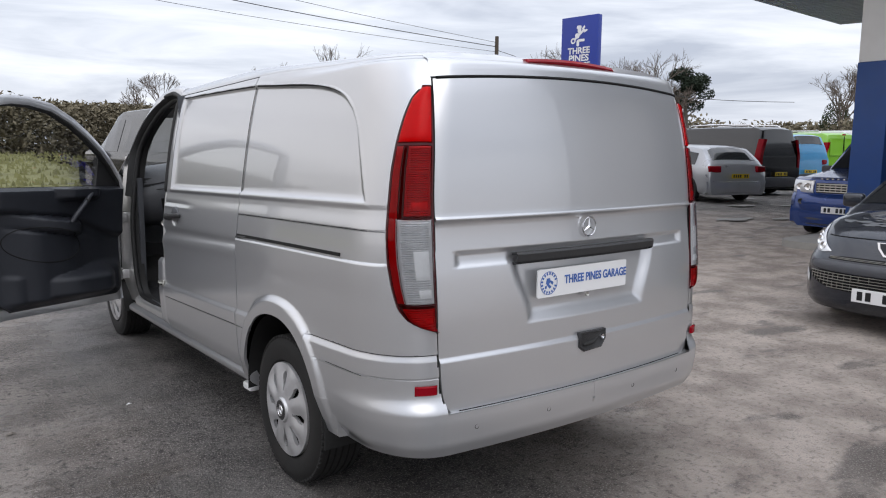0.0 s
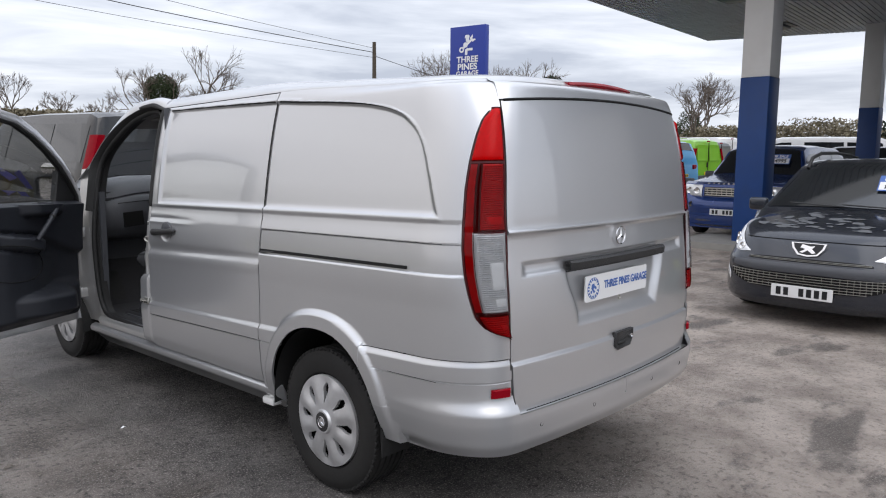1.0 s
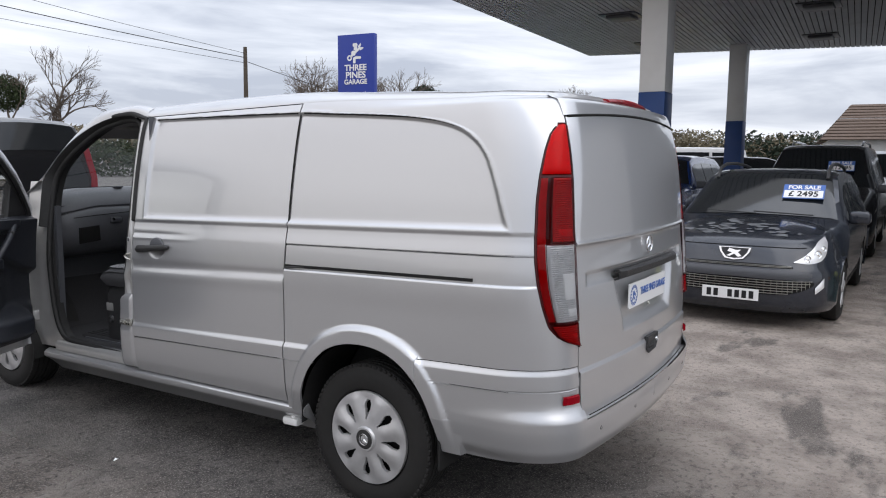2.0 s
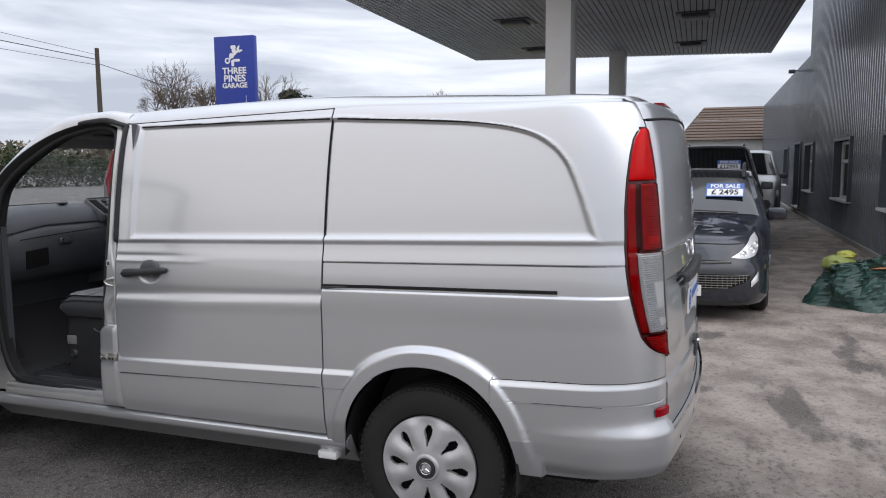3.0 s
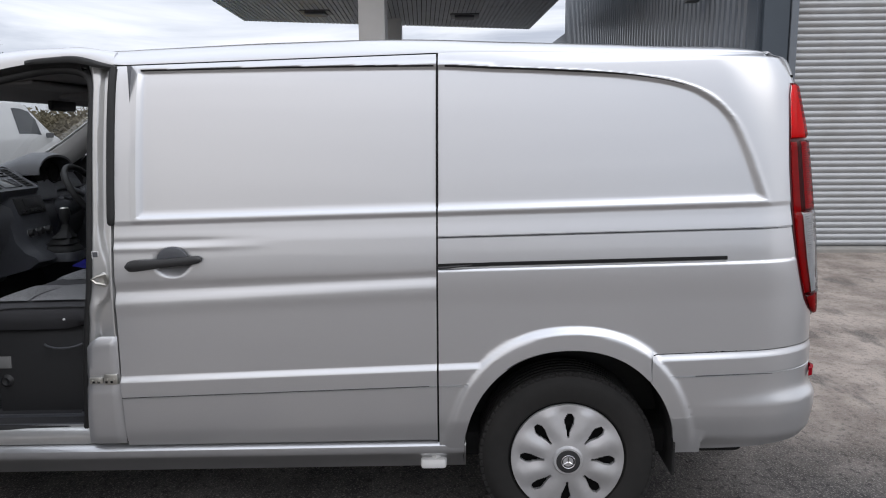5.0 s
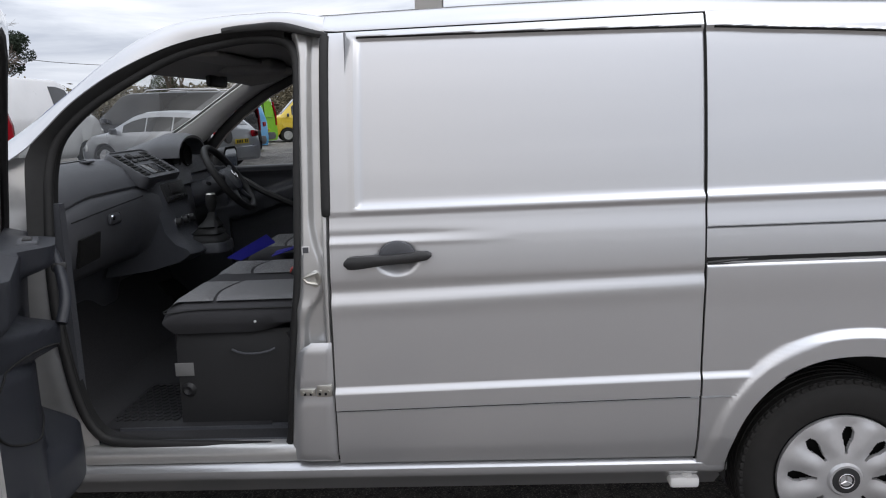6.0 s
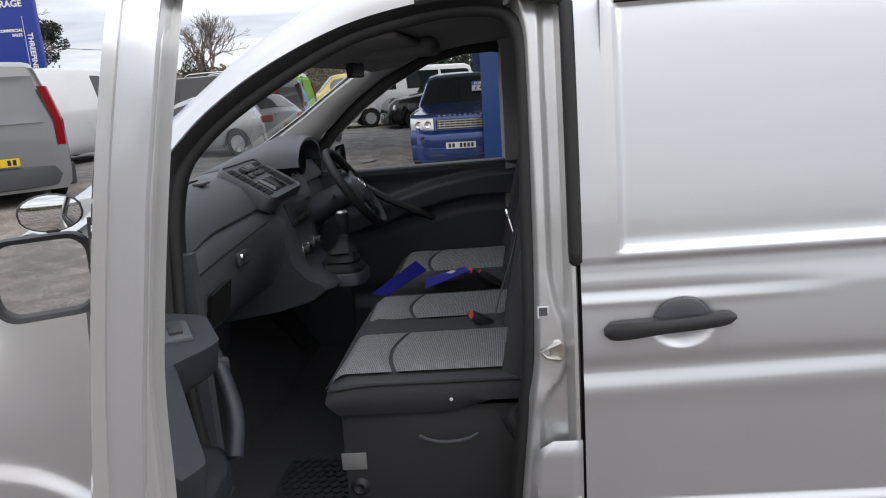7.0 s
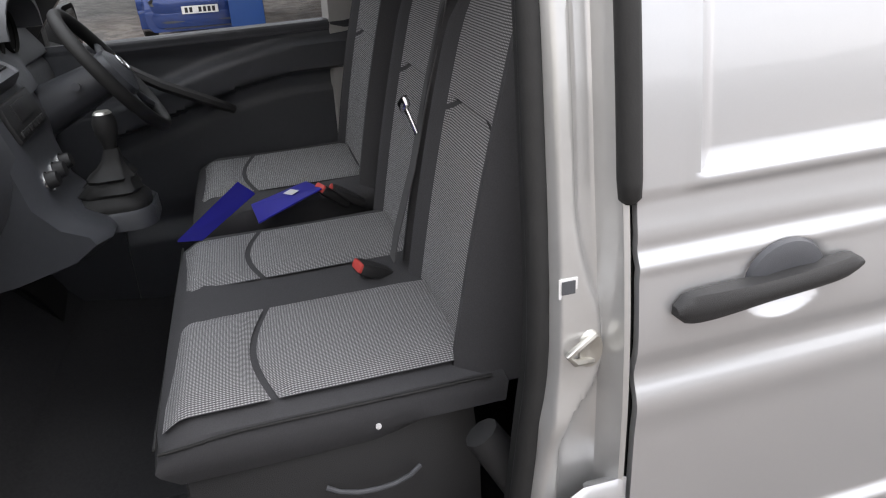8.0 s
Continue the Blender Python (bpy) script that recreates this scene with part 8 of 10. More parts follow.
def vehicle(name, shape, L, Wd, body_mat, m, label, category, bars=False, panel_rear=False, wheel_r=0.31, lamps="low", plate="yellow", H=1.0, sub=40, lower="dark_plastic", sign="", hero=False, group="", rear_glass=True):
    root = thing(name, label, category, m, group)
    hwid = Wd / 2
    top = [(a * L, b * H) for a, b in shape["top"]]
    belt = shape["belt"] * H
    wy = (0.19 * L if L > 4.0 else 0.2 * L, 0.80 * L)

    def section(y):
        zt = lerp_table(top, y)
        f = y / L
        taper = 1 - (0.40 * sm(0.74, 0.95, f) if hero else 0.16 * sm(0.86, 1.0, f) ** 1.6) - 0.06 * sm(0.06, 0.0, f)
        w = hwid * taper
        over = max(0.0, zt - belt)
        b = min(belt, zt - 0.03 - 0.05 * (over <= 0.05))
        wr = w * (0.97 - 0.24 * min(1.0, over / 0.75))
        edge = 0.06 + 0.05 * min(1.0, over / 0.5)
        z0 = 0.20
        pts = [(0.88 * w, z0), (0.965 * w, z0 + 0.08), (0.985 * w, 0.42), (w, 0.60), (0.99 * w, b * 0.93), (0.965 * w, b), (wr * 0.995, max(b + 0.004, zt - edge)), (wr * 0.94, max(b + 0.008, zt - edge * 0.35)), (wr * 0.80, zt - 0.012), (wr * 0.4, zt), (0, zt + 0.004)]
        for k in range(len(pts)):
            x, z = pts[k]
            if k < 6:
                pts[k] = (x, min(z, b))
        return pts

    def surf(y, k):
        pts = section(y)
        i = min(len(pts) - 2, int(k))
        f = k - i
        return (pts[i][0] * (1 - f) + pts[i + 1][0] * f, y, pts[i][1] * (1 - f) + pts[i + 1][1] * f)
    ys = sorted({round(L * i / sub, 4) for i in range(sub + 1)} | {round(a, 4) for a, _ in top} | {round(w + d * 0.06, 4) for w in wy for d in range(-6, 7)})
    bm = bmesh.new()
    rows = []
    for y in ys:
        pts = section(y)
        row = []
        for k, (x, z) in enumerate(pts):
            if k < 5:
                for w in wy:
                    d = abs(y - w)
                    if d < wheel_r + 0.06:
                        z = max(z, math.sqrt(max(0, (wheel_r + 0.06) ** 2 - d * d)) + wheel_r - 0.02) if z < 0.75 else z
            row.append((x, y, z))
        rows.append(row)
    left = grid(bm, rows)
    right = grid(bm, [[(-x, y, z) for x, y, z in r] for r in rows])
    for e in (0, -1):
        loop = [left[e][k] for k in range(len(left[e]))] + [right[e][k] for k in range(len(right[e]) - 2, -1, -1)]
        cap(bm, loop)
    bmesh.ops.remove_doubles(bm, verts=bm.verts, dist=0.001)
    part("body", bm, body_mat, root)

    def pane(nm, y0, y1, k0, k1, side, mat_=M["dark_glass"], out=0.006, slant=0.0, ny=8):
        bm = bmesh.new()
        rws = []
        for i in range(ny + 1):
            rw = []
            for j in range(5):
                k = k0 + (k1 - k0) * j / 4
                y = y0 + (y1 - y0) * i / ny + slant * (k - k0)
                x, yy, z = surf(y, k)
                rw.append((side * (x + out), yy, z))
            rws.append(rw)
        grid(bm, rws)
        fold(bm, 0.004)
        return part(nm, bm, mat_, root)

    def across(nm, y0, y1, s, mat_=M["dark_glass"], out=0.012, n=9):
        bm = bmesh.new()
        rws = []
        for i in range(n + 1):
            y = y0 + (y1 - y0) * i / n
            ks = [10 - 3.3 * a for a in (0, 0.25, 0.5, 0.75, 1.0)]
            p = [surf(y, k) for k in ks]
            dz = out * 0.6
            rw = [(-x * s, yy + (out if y > L / 2 else -out) * 0.6, z + dz) for x, yy, z in p[::-1]] + [(x * s, yy + (out if y > L / 2 else -out) * 0.6, z + dz) for x, yy, z in p[1:]]
            rws.append(rw)
        grid(bm, rws)
        fold(bm, 0.004)
        return part(nm, bm, mat_, root)
    across("windscreen", shape["screen"][0] * L, shape["screen"][1] * L, 0.97)
    if rear_glass and not panel_rear:
        across("rear_window", shape["rear"][0] * L, shape["rear"][1] * L, 0.9, n=4)
    for a, b in shape["sides"]:
        for sd in (-1, 1):
            pane("side_window", a * L, b * L, 5.12, 5.9, sd)
    # lower cladding and bumpers
    for e, y in (("rear_bumper", 0.0), ("front_bumper", L))[:1 if hero else 2]:
        bm = bmesh.new()
        rws = []
        for i in range(17):
            s = -1 + 2 * i / 16
            sg = -1 if y == 0 else 1
            yb = y + sg * (0.05 - 0.13 * abs(s) ** 3)
            wx = hwid * (0.99 if y == 0 else 0.92)
            rws.append([(s * wx, yb - sg * 0.10, 0.22), (s * wx, yb, 0.26), (s * wx, yb + sg * 0.02, 0.40), (s * wx, yb, 0.52), (s * wx, yb - sg * 0.08, 0.55)])
        grid(bm, rws)
        fold(bm, 0.02)
        part(e, bm, body_mat if lower == "body" else M[lower], root)
    # wheels
    for sd in (-1, 1):
        for w in wy:
            wh = new("wheel")
            wh.parent = root
            bm = bmesh.new()
            lathe(bm, [(0.02, wheel_r * 0.62), (0.0, wheel_r * 0.70), (0.0, wheel_r - 0.05), (0.03, wheel_r - 0.005), (0.05, wheel_r), (0.15, wheel_r), (0.18, wheel_r - 0.02), (0.19, wheel_r * 0.6)], (0, 0, 0), "X", 28)
            part("tyre", bm, M["tyre"], wh)
            bm = bmesh.new()
            lathe(bm, [(0.03, wheel_r * 0.66), (0.012, wheel_r * 0.60), (0.02, wheel_r * 0.50), (0.03, wheel_r * 0.2), (0.005, wheel_r * 0.14), (0.004, 0.0001)], (0, 0, 0), "X", 20)
            for k in range(5):
                a = 72 * k
                b2 = bmesh.new()
                box(b2, -0.004, 0.012, -0.028, 0.028, wheel_r * 0.1, wheel_r * 0.6, 0.006, 1)
                bmesh.ops.transform(b2, matrix=pose(0, 0, 0, a, 0, 0), verts=b2.verts)
                me = bpy.data.meshes.new("t")
                b2.to_mesh(me), b2.free(), bm.from_mesh(me), bpy.data.meshes.remove(me)
            part("rim", bm, M["hubcap"], wh)
            bm = bmesh.new()
            lathe(bm, [(0.05, 0.0001), (0.05, wheel_r * 0.62)], (0, 0, 0), "X", 16)
            part("hub_shadow", bm, M["black_gap"], wh)
            wh.matrix_basis = pose(sd * (hwid - 0.015), w, wheel_r, 0, 0, 0 if sd < 0 else 180)
    # lamps
    for sd in (-1, 1):
        if not hero and lamps != "none":
            bm = bmesh.new()
            box(bm, -0.17, 0.17, -0.05, 0.05, -0.085, 0.085, 0.035, 3)
            x, y, z = surf(L * 0.955, 4.3)
            bmesh.ops.transform(bm, matrix=Matrix.Translation((sd * (x - 0.11), L * 0.962, z - 0.10 if lamps != "suv" else z - 0.02)) @ pose(0, 0, 0, 12, 0, -sd * 22), verts=bm.verts)
            part("headlamp", bm, M["clear_lamp"], root)
        bm = bmesh.new()
        if lamps == "tall":
            rws = []
            for j in range(11):
                z = (0.80 + 0.80 * j / 10) * H
                xs = surf(0.03 * L, 5.0 if z < belt else 5.0 + min(1.0, (z - belt) / (1.9 * H - belt)))[0]
                rws.append([(sd * (xs + 0.012), 0.16, z), (sd * (xs + 0.006), 0.05, z), (sd * (xs - 0.03), -0.005, z), (sd * (xs - 0.13), -0.012, z)])
            grid(bm, rws)
            fold(bm, 0.02)
        else:
            zc = (0.86 if lamps == "low" else 0.92) * H
            box(bm, -0.16, 0.16, -0.03, 0.12, -0.08, 0.08, 0.03, 3)
            bmesh.ops.transform(bm, matrix=Matrix.Translation((sd * (hwid - 0.20), 0.035, zc)) @ pose(0, 0, 0, 0, 0, sd * 14), verts=bm.verts)
        part("tail_lamp", bm, M["red_lamp_dark"], root)
        bm = bmesh.new()
        box(bm, -0.10, 0.10, -0.04, 0.06, -0.07, 0.07, 0.035, 3)
        x, y, z = surf((shape["screen"][1] - 0.06) * L, 5.0)
        bmesh.ops.transform(bm, matrix=Matrix.Translation((sd * (x + 0.09), (shape["screen"][1] - 0.06) * L, z + 0.06)), verts=bm.verts)
        part("door_mirror", bm, M["dark_plastic"] if not hero else body_mat, root)
    # plates: white ahead, yellow behind, with unreadable bars
    for y, mt, z, f in ((-0.065, plate, 0.62 if shape in (VAN, BUS, SMALL_VAN) else 0.66, -1), (L + (0.125 if hero else 0.105 if lamps == "none" else 0.075), "white", 0.335 if hero else 0.50 if lamps == "none" else 0.44, 1)):
        if mt == "none":
            continue
        bm = bmesh.new()
        box(bm, -0.26, 0.26, y - 0.006, y + 0.006, z - 0.055, z + 0.055, 0.004)
        pl_ = part("number_plate", bm, M[mt + "_plate"], root, mt + " number plate", smooth=False)
        for k in range(7):
            if k == 4:
                continue
            bm = bmesh.new()
            x = -0.195 + 0.065 * k
            box(bm, x - 0.021, x + 0.021, y + f * 0.006, y + f * 0.008, z - 0.036, z + 0.036)
            part("plate_bar", bm, M["black_print"], pl_, smooth=False)
    if panel_rear:
        # twin doors: joint, handle, pressed panels, hinges
        bm = bmesh.new()
        box(bm, -0.004, 0.004, -0.012, 0.02, 0.55, 1.82 * H)
        part("door_joint", bm, M["black_gap"], root, smooth=False)
        for sd in (-1, 1):
            bm = bmesh.new()
            rws = []
            for j in range(9):
                z = 1.12 + 0.62 * j / 8
                rws.append([(sd * (0.06 + 0.58 * i / 6 * (1 - 0.06 * j / 8)), 0.0 - 0.004 + 0.055 * sm(1.1, 1.85, z) + (0.012 if 0 < i < 6 and 0 < j < 8 else 0.0) - 0.012, z * H) for i in range(7)])
            grid(bm, rws)
            fold(bm, 0.02)
            part("rear_panel", bm, body_mat, root)
        bm = bmesh.new()
        box(bm, -0.09, -0.04, -0.035, 0.0, 0.86, 1.06, 0.01)
        part("rear_handle", bm, M["black_plastic"], root)
        bm = bmesh.new()
        box(bm, -0.06, 0.06, -0.005, 0.06, 1.85 * H, 1.90 * H, 0.01)
        part("high_brake_lamp", bm, M["red_lamp_dark"], root)
    if bars:
        for sd in (-1, 1):
            bm = bmesh.new()
            x, y, z = surf(0.3 * L, 7.6)
            y0, y1 = 0.10 * L, 0.58 * L
            tube(bm, [(sd * x * 0.97, y0, lerp_table(top, y0) - 0.01), (sd * x * 0.97, y0 + 0.12, lerp_table(top, y0 + 0.12) + 0.055)] + [(sd * x * 0.97, y0 + 0.12 + (y1 - y0 - 0.24) * i / 6, lerp_table(top, y0 + 0.12 + (y1 - y0 - 0.24) * i / 6) + 0.06) for i in range(1, 6)] + [(sd * x * 0.97, y1 - 0.12, lerp_table(top, y1 - 0.12) + 0.055), (sd * x * 0.97, y1, lerp_table(top, y1) - 0.01)], 0.02, 8)
            part("roof_rail", bm, M["black_plastic"] if hero else M["chrome"], root)
    if sign:
        y0 = (shape["screen"][0] * 0.45 + shape["screen"][1] * 0.55) * L
        x, yy, z = surf(y0, 10.0)
        z2 = surf(y0 + 0.10, 10.0)[2]
        tilt = math.degrees(math.atan2(z - z2, 0.10))
        mm = Matrix.Translation((-0.40 if hero else -0.36, y0 + 0.055, z + 0.03 if hero else z + 0.05)) @ pose(0, 0, 0, 90 - (90 - tilt) * 0.75, 0, 180) @ Matrix.Scale(0.80, 4)
        bm = bmesh.new()
        box(bm, -0.26, 0.26, -0.13, 0.13, -0.006, 0.0)
        bmesh.ops.transform(bm, matrix=mm, verts=bm.verts)
        sg_ = part("price_card", bm, M["blue_print"], root, "blue and white price card in the windscreen", smooth=False)
        bm = bmesh.new()
        box(bm, -0.245, 0.245, -0.115, 0.02, 0.001, 0.003)
        bmesh.ops.transform(bm, matrix=mm, verts=bm.verts)
        part("price_field", bm, M["white_print"], sg_, smooth=False)
        text_mesh("for_sale_text", "FOR SALE", 0.095, mm @ Matrix.Translation((0, 0.072, 0.004)), M["white_print"], sg_, bold=0.003)
        text_mesh("price_text", sign, 0.135, mm @ Matrix.Translation((0, -0.050, 0.005)), M["black_print"], sg_, bold=0.003)
    root["car_length"] = L
    return root


def place(tail_x, tail_y, head):
    """Pose with the tail at that spot and the nose towards the compass bearing head (degrees from +y towards +x)."""
    return pose(tail_x, tail_y, rise(tail_x, tail_y), 0, 0, -head)


P = {
    "navy": paint("navy_grey_paint", (0.020, 0.024, 0.034), 0.3, 0.25),
    "blue": paint("blue_suv_paint", (0.012, 0.045, 0.20), 0.35, 0.25),
    "black": mat("black_van_paint", (0.008, 0.008, 0.009), 0.25, 0.0, 0.6, noise=0.06, scale=2.0, rough_var=0.05),
    "audi": paint("silver_hatch_paint", (0.45, 0.46, 0.48), 0.5, 0.3),
    "green": paint("lime_green_paint", (0.19, 0.45, 0.02), 0.0, 0.35),
    "sky": paint("sky_blue_paint", (0.07, 0.32, 0.60), 0.0, 0.35),
    "grey": paint("grey_van_paint", (0.20, 0.205, 0.21), 0.4, 0.35),
    "white": paint("white_van_paint", (0.70, 0.70, 0.70), 0.0, 0.3),
    "yellow": paint("yellow_van_paint", (0.65, 0.45, 0.03), 0.0, 0.35),
    "pale": paint("pale_silver_paint", (0.42, 0.43, 0.43), 0.4, 0.35),
}
# dark hatch by the building: it carries the most detail
PL = 4.30
peu = vehicle("estate_car", ESTATE, PL, 1.81, P["navy"], place(8.42, 0.47, 270), "dark grey estate car with faded bonnet lacquer and a price card", "car", bars=True, hero=True, lower="body", sign="£ 2495", plate="yellow")


def hero_face():
    """Nose, bonnet and wings of the dark estate car as one smooth skin, with lamps, grilles and badge on it."""
    L = PL
    yc = L * 0.735 - 0.02
    q_of = smooth_table([(0.17, 0.955), (0.24, 0.995), (0.34, 1.0), (0.47, 0.995), (0.56, 0.985), (0.63, 0.955), (0.70, 0.925), (0.78, 0.885), (0.83, 0.845)])
    HOOD = [(0.80, 0.852), (0.70, 0.893), (0.55, 0.932), (0.40, 0.965), (0.22, 0.998), (0.0, 1.025)]

    def outline(phi):
        c, s = abs(math.cos(phi)), math.sin(phi)
        return math.copysign(0.905 * abs(s) ** 0.62, s), yc + (L + 0.09 - yc) * c ** 0.50

    def lift(phi, z, q):
        return 0.10 * abs(math.sin(phi)) ** 5 * sm(0.60, 0.83, z) * min(1.0, q)

    def nose(phi, z, out=0.0):
        x, y = outline(phi)
        q = q_of(z) + out
        return x * q, yc + (y - yc) * q, z + lift(phi, z, q)
    bm = bmesh.new()
    rows = []
    for i in range(73):
        phi = radians(-90 + 180 * i / 72)
        row = []
        for z in [0.17, 0.19, 0.22, 0.25, 0.28, 0.32, 0.37, 0.42, 0.47, 0.51, 0.55, 0.58, 0.61, 0.64, 0.67, 0.70, 0.73, 0.76, 0.79, 0.81, 0.83]:
            x, y, zz = nose(phi, z)
            d = abs(y - 0.80 * L)
            if abs(x) > 0.62 and d < 0.37 and z < 0.70:
                zz = max(zz, 0.29 + math.sqrt(0.37 ** 2 - d * d))
            row.append((x, y, zz))
        ox, oy = outline(phi)
        for q, z in HOOD:
            row.append((ox * q, yc + (oy - yc) * q, z + lift(phi, 0.85, q) + 0.012 * math.sin(math.pi * q) * (1 - abs(math.sin(phi)))))
        rows.append(row)
    grid(bm, rows)
    bmesh.ops.remove_doubles(bm, verts=bm.verts, dist=0.0008)
    part("nose_skin", bm, P["navy"], peu)

    def patch(nm, mt, lo, hi, zlo, zhi, out, parent, n=20, m=5, label=""):
        b = bmesh.new()
        rws = []
        for i in range(n + 1):
            f = i / n
            phi = radians(lo + (hi - lo) * f)
            a, c = zlo(f), zhi(f)
            rws.append([nose(phi, a + (c - a) * j / m, out + 0.006 * math.sin(math.pi * f) ** 0.5 * math.sin(math.pi * j / m)) for j in range(m + 1)])
        grid(b, rws)
        bmesh.ops.remove_doubles(b, verts=b.verts, dist=0.0005)
        return part(nm, b, mt, parent, label)
    for sd in (-1, 1):
        zl = smooth_table([(0, 0.652), (0.3, 0.640), (0.6, 0.655), (0.85, 0.705), (1.0, 0.775)])
        zh = smooth_table([(0, 0.658), (0.2, 0.700), (0.45, 0.755), (0.75, 0.815), (1.0, 0.828)])
        hl = patch("headlamp", M["clear_lamp"], sd * 27, sd * 66, zl, zh, 0.004, peu, label="clear swept headlamp")
        for ph, z, r in ((38, 0.685, 0.036), (49, 0.715, 0.042), (57, 0.745, 0.030)):
            x, y, zz = nose(radians(sd * ph), z, 0.014)
            bm = bmesh.new()
            lathe(bm, [(0.0, r), (0.006, r * 0.92), (-0.004, r * 0.7), (-0.002, r * 0.3), (0.002, 0.0001)], (0, 0, 0), "Y", 16)
            bmesh.ops.transform(bm, matrix=Matrix.Translation((x, y, zz)) @ pose(0, 0, 0, 10, 0, -sd * ph * 0.8), verts=bm.verts)
            part("reflector_bowl", bm, M["mirror"], hl)
        patch("fog_lamp", M["clear_lamp"], sd * 43, sd * 52, lambda f: 0.36 + 0.06 * f, lambda f: 0.42 + 0.09 * f, 0.006, peu, 6, 4)
    patch("bumper_pad", M["dark_plastic"], -40, 40, lambda f: 0.500 + 0.02 * abs(2 * f - 1) ** 4, lambda f: 0.585 - 0.03 * abs(2 * f - 1) ** 6, 0.012, peu, 30)
    sl = patch("upper_grille", M["black_gap"], -26, 26, lambda f: 0.600, lambda f: 0.632 - 0.02 * abs(2 * f - 1) ** 4, 0.004, peu, 24)
    gr = patch("lower_grille", M["black_gap"], -42, 42, lambda f: 0.345 + 0.10 * abs(2 * f - 1) ** 3, lambda f: 0.492 - 0.02 * abs(2 * f - 1) ** 4, 0.003, peu, 30)
    for k in range(6):
        z = 0.362 + 0.024 * k
        ph = 22 + 18 * sm(0.35, 0.48, z)
        bm = bmesh.new()
        tube(bm, [nose(radians(ph * s), z, 0.010) for s in [-1 + q / 8 for q in range(17)]], 0.0032, 5)
        part("slat", bm, M["steel"], gr)
    for k in range(25):
        ph = -38 + 76 * k / 24
        bm = bmesh.new()
        tube(bm, [nose(radians(ph), 0.352 + 0.10 * abs(ph / 42) ** 3, 0.008), nose(radians(ph), 0.488, 0.008)], 0.0018, 4)
        part("grille_bar", bm, M["steel"], gr)
    for z in (0.608, 0.618):
        bm = bmesh.new()
        tube(bm, [nose(radians(25 * s), z, 0.009) for s in [-1 + q / 8 for q in range(17)]], 0.0028, 5)
        part("upper_slat", bm, M["steel"], sl)
    # bonnet joint
    bm = bmesh.new()
    path = [nose(radians(a), 0.775 + 0.012 * math.cos(radians(2 * a)), 0.002) for a in range(-40, 41, 4)]
    tube(bm, path, 0.004, 5)
    part("bonnet_joint", bm, M["black_gap"], peu)
    # badge
    bx, by, bz = nose(0.0, 0.715, 0.010)
    ol = [(-0.150, 0.058), (0.150, 0.058), (0.135, 0.010), (0.085, -0.050), (0.0, -0.062), (-0.085, -0.050), (-0.135, 0.010)]
    bm = bmesh.new()
    extrude_poly(bm, [(x, by - 0.02 - z * 0.35, bz + z) for x, z in ol], (0, 0.035, 0))
    bd = part("badge_panel", bm, M["chrome"], peu)
    bm = bmesh.new()
    extrude_poly(bm, [(x * 0.86, by + 0.016 - z * 0.35, bz + 0.006 + z * 0.80) for x, z in ol], (0, 0.003, 0))
    part("badge_field", bm, M["black_print"], bd)
    bm = bmesh.new()
    ol = [(-0.06, 0.032), (-0.02, 0.025), (0.05, 0.042), (0.065, 0.012), (0.02, 0.0), (0.07, -0.030), (0.04, -0.034), (0.0, -0.010), (-0.04, -0.038), (-0.07, -0.028), (-0.035, 0.004)]
    extrude_poly(bm, [(x, by + 0.021 - z * 0.35, bz + 0.004 + z) for x, z in ol], (0, 0.003, 0))
    part("badge_shape", bm, M["chrome"], bd)
    for x0, x1 in ((-0.55, 0.05), (0.02, 0.55)):
        bm = bmesh.new()
        tube(bm, [(x0, yc + 0.05, 1.045), (x1, yc + 0.02, 1.065)], 0.008, 6)
        part("wiper", bm, M["black_plastic"], peu)
    # lacquer gone from the bonnet: thin pale flakes lying on the skin
    rs = random.Random(11)
    bm = bmesh.new()
    hood_z = smooth_table([(0.0, 1.025), (0.22, 0.998), (0.40, 0.965), (0.55, 0.932), (0.70, 0.893), (0.80, 0.852)])
    for k in range(70):
        phi, q = radians(rs.gauss(0, 22)), min(0.74, max(0.15, rs.gauss(0.60, 0.14)))
        ox, oy = outline(phi)
        r = rs.uniform(0.008, 0.035)
        n = 10
        loop = []
        for w in range(n):
            px = ox * q + r * 2.2 * rs.uniform(0.5, 1.2) * math.cos(2 * math.pi * w / n)
            py = yc + (oy - yc) * q + r * rs.uniform(0.5, 1.2) * math.sin(2 * math.pi * w / n)
            qq = (py - yc) / (oy - yc)
            loop.append(bm.verts.new((px, py, hood_z(qq) + lift(phi, 0.85, qq) + 0.012 * math.sin(math.pi * max(0, min(1, qq))) * (1 - abs(math.sin(phi))) + 0.003)))
        bm.faces.new(loop)
    part("faded_lacquer", bm, mat("faded_lacquer", (0.105, 0.110, 0.118), 0.65, noise=0.5, scale=40), peu, "pale faded lacquer patches", kind="stuff")


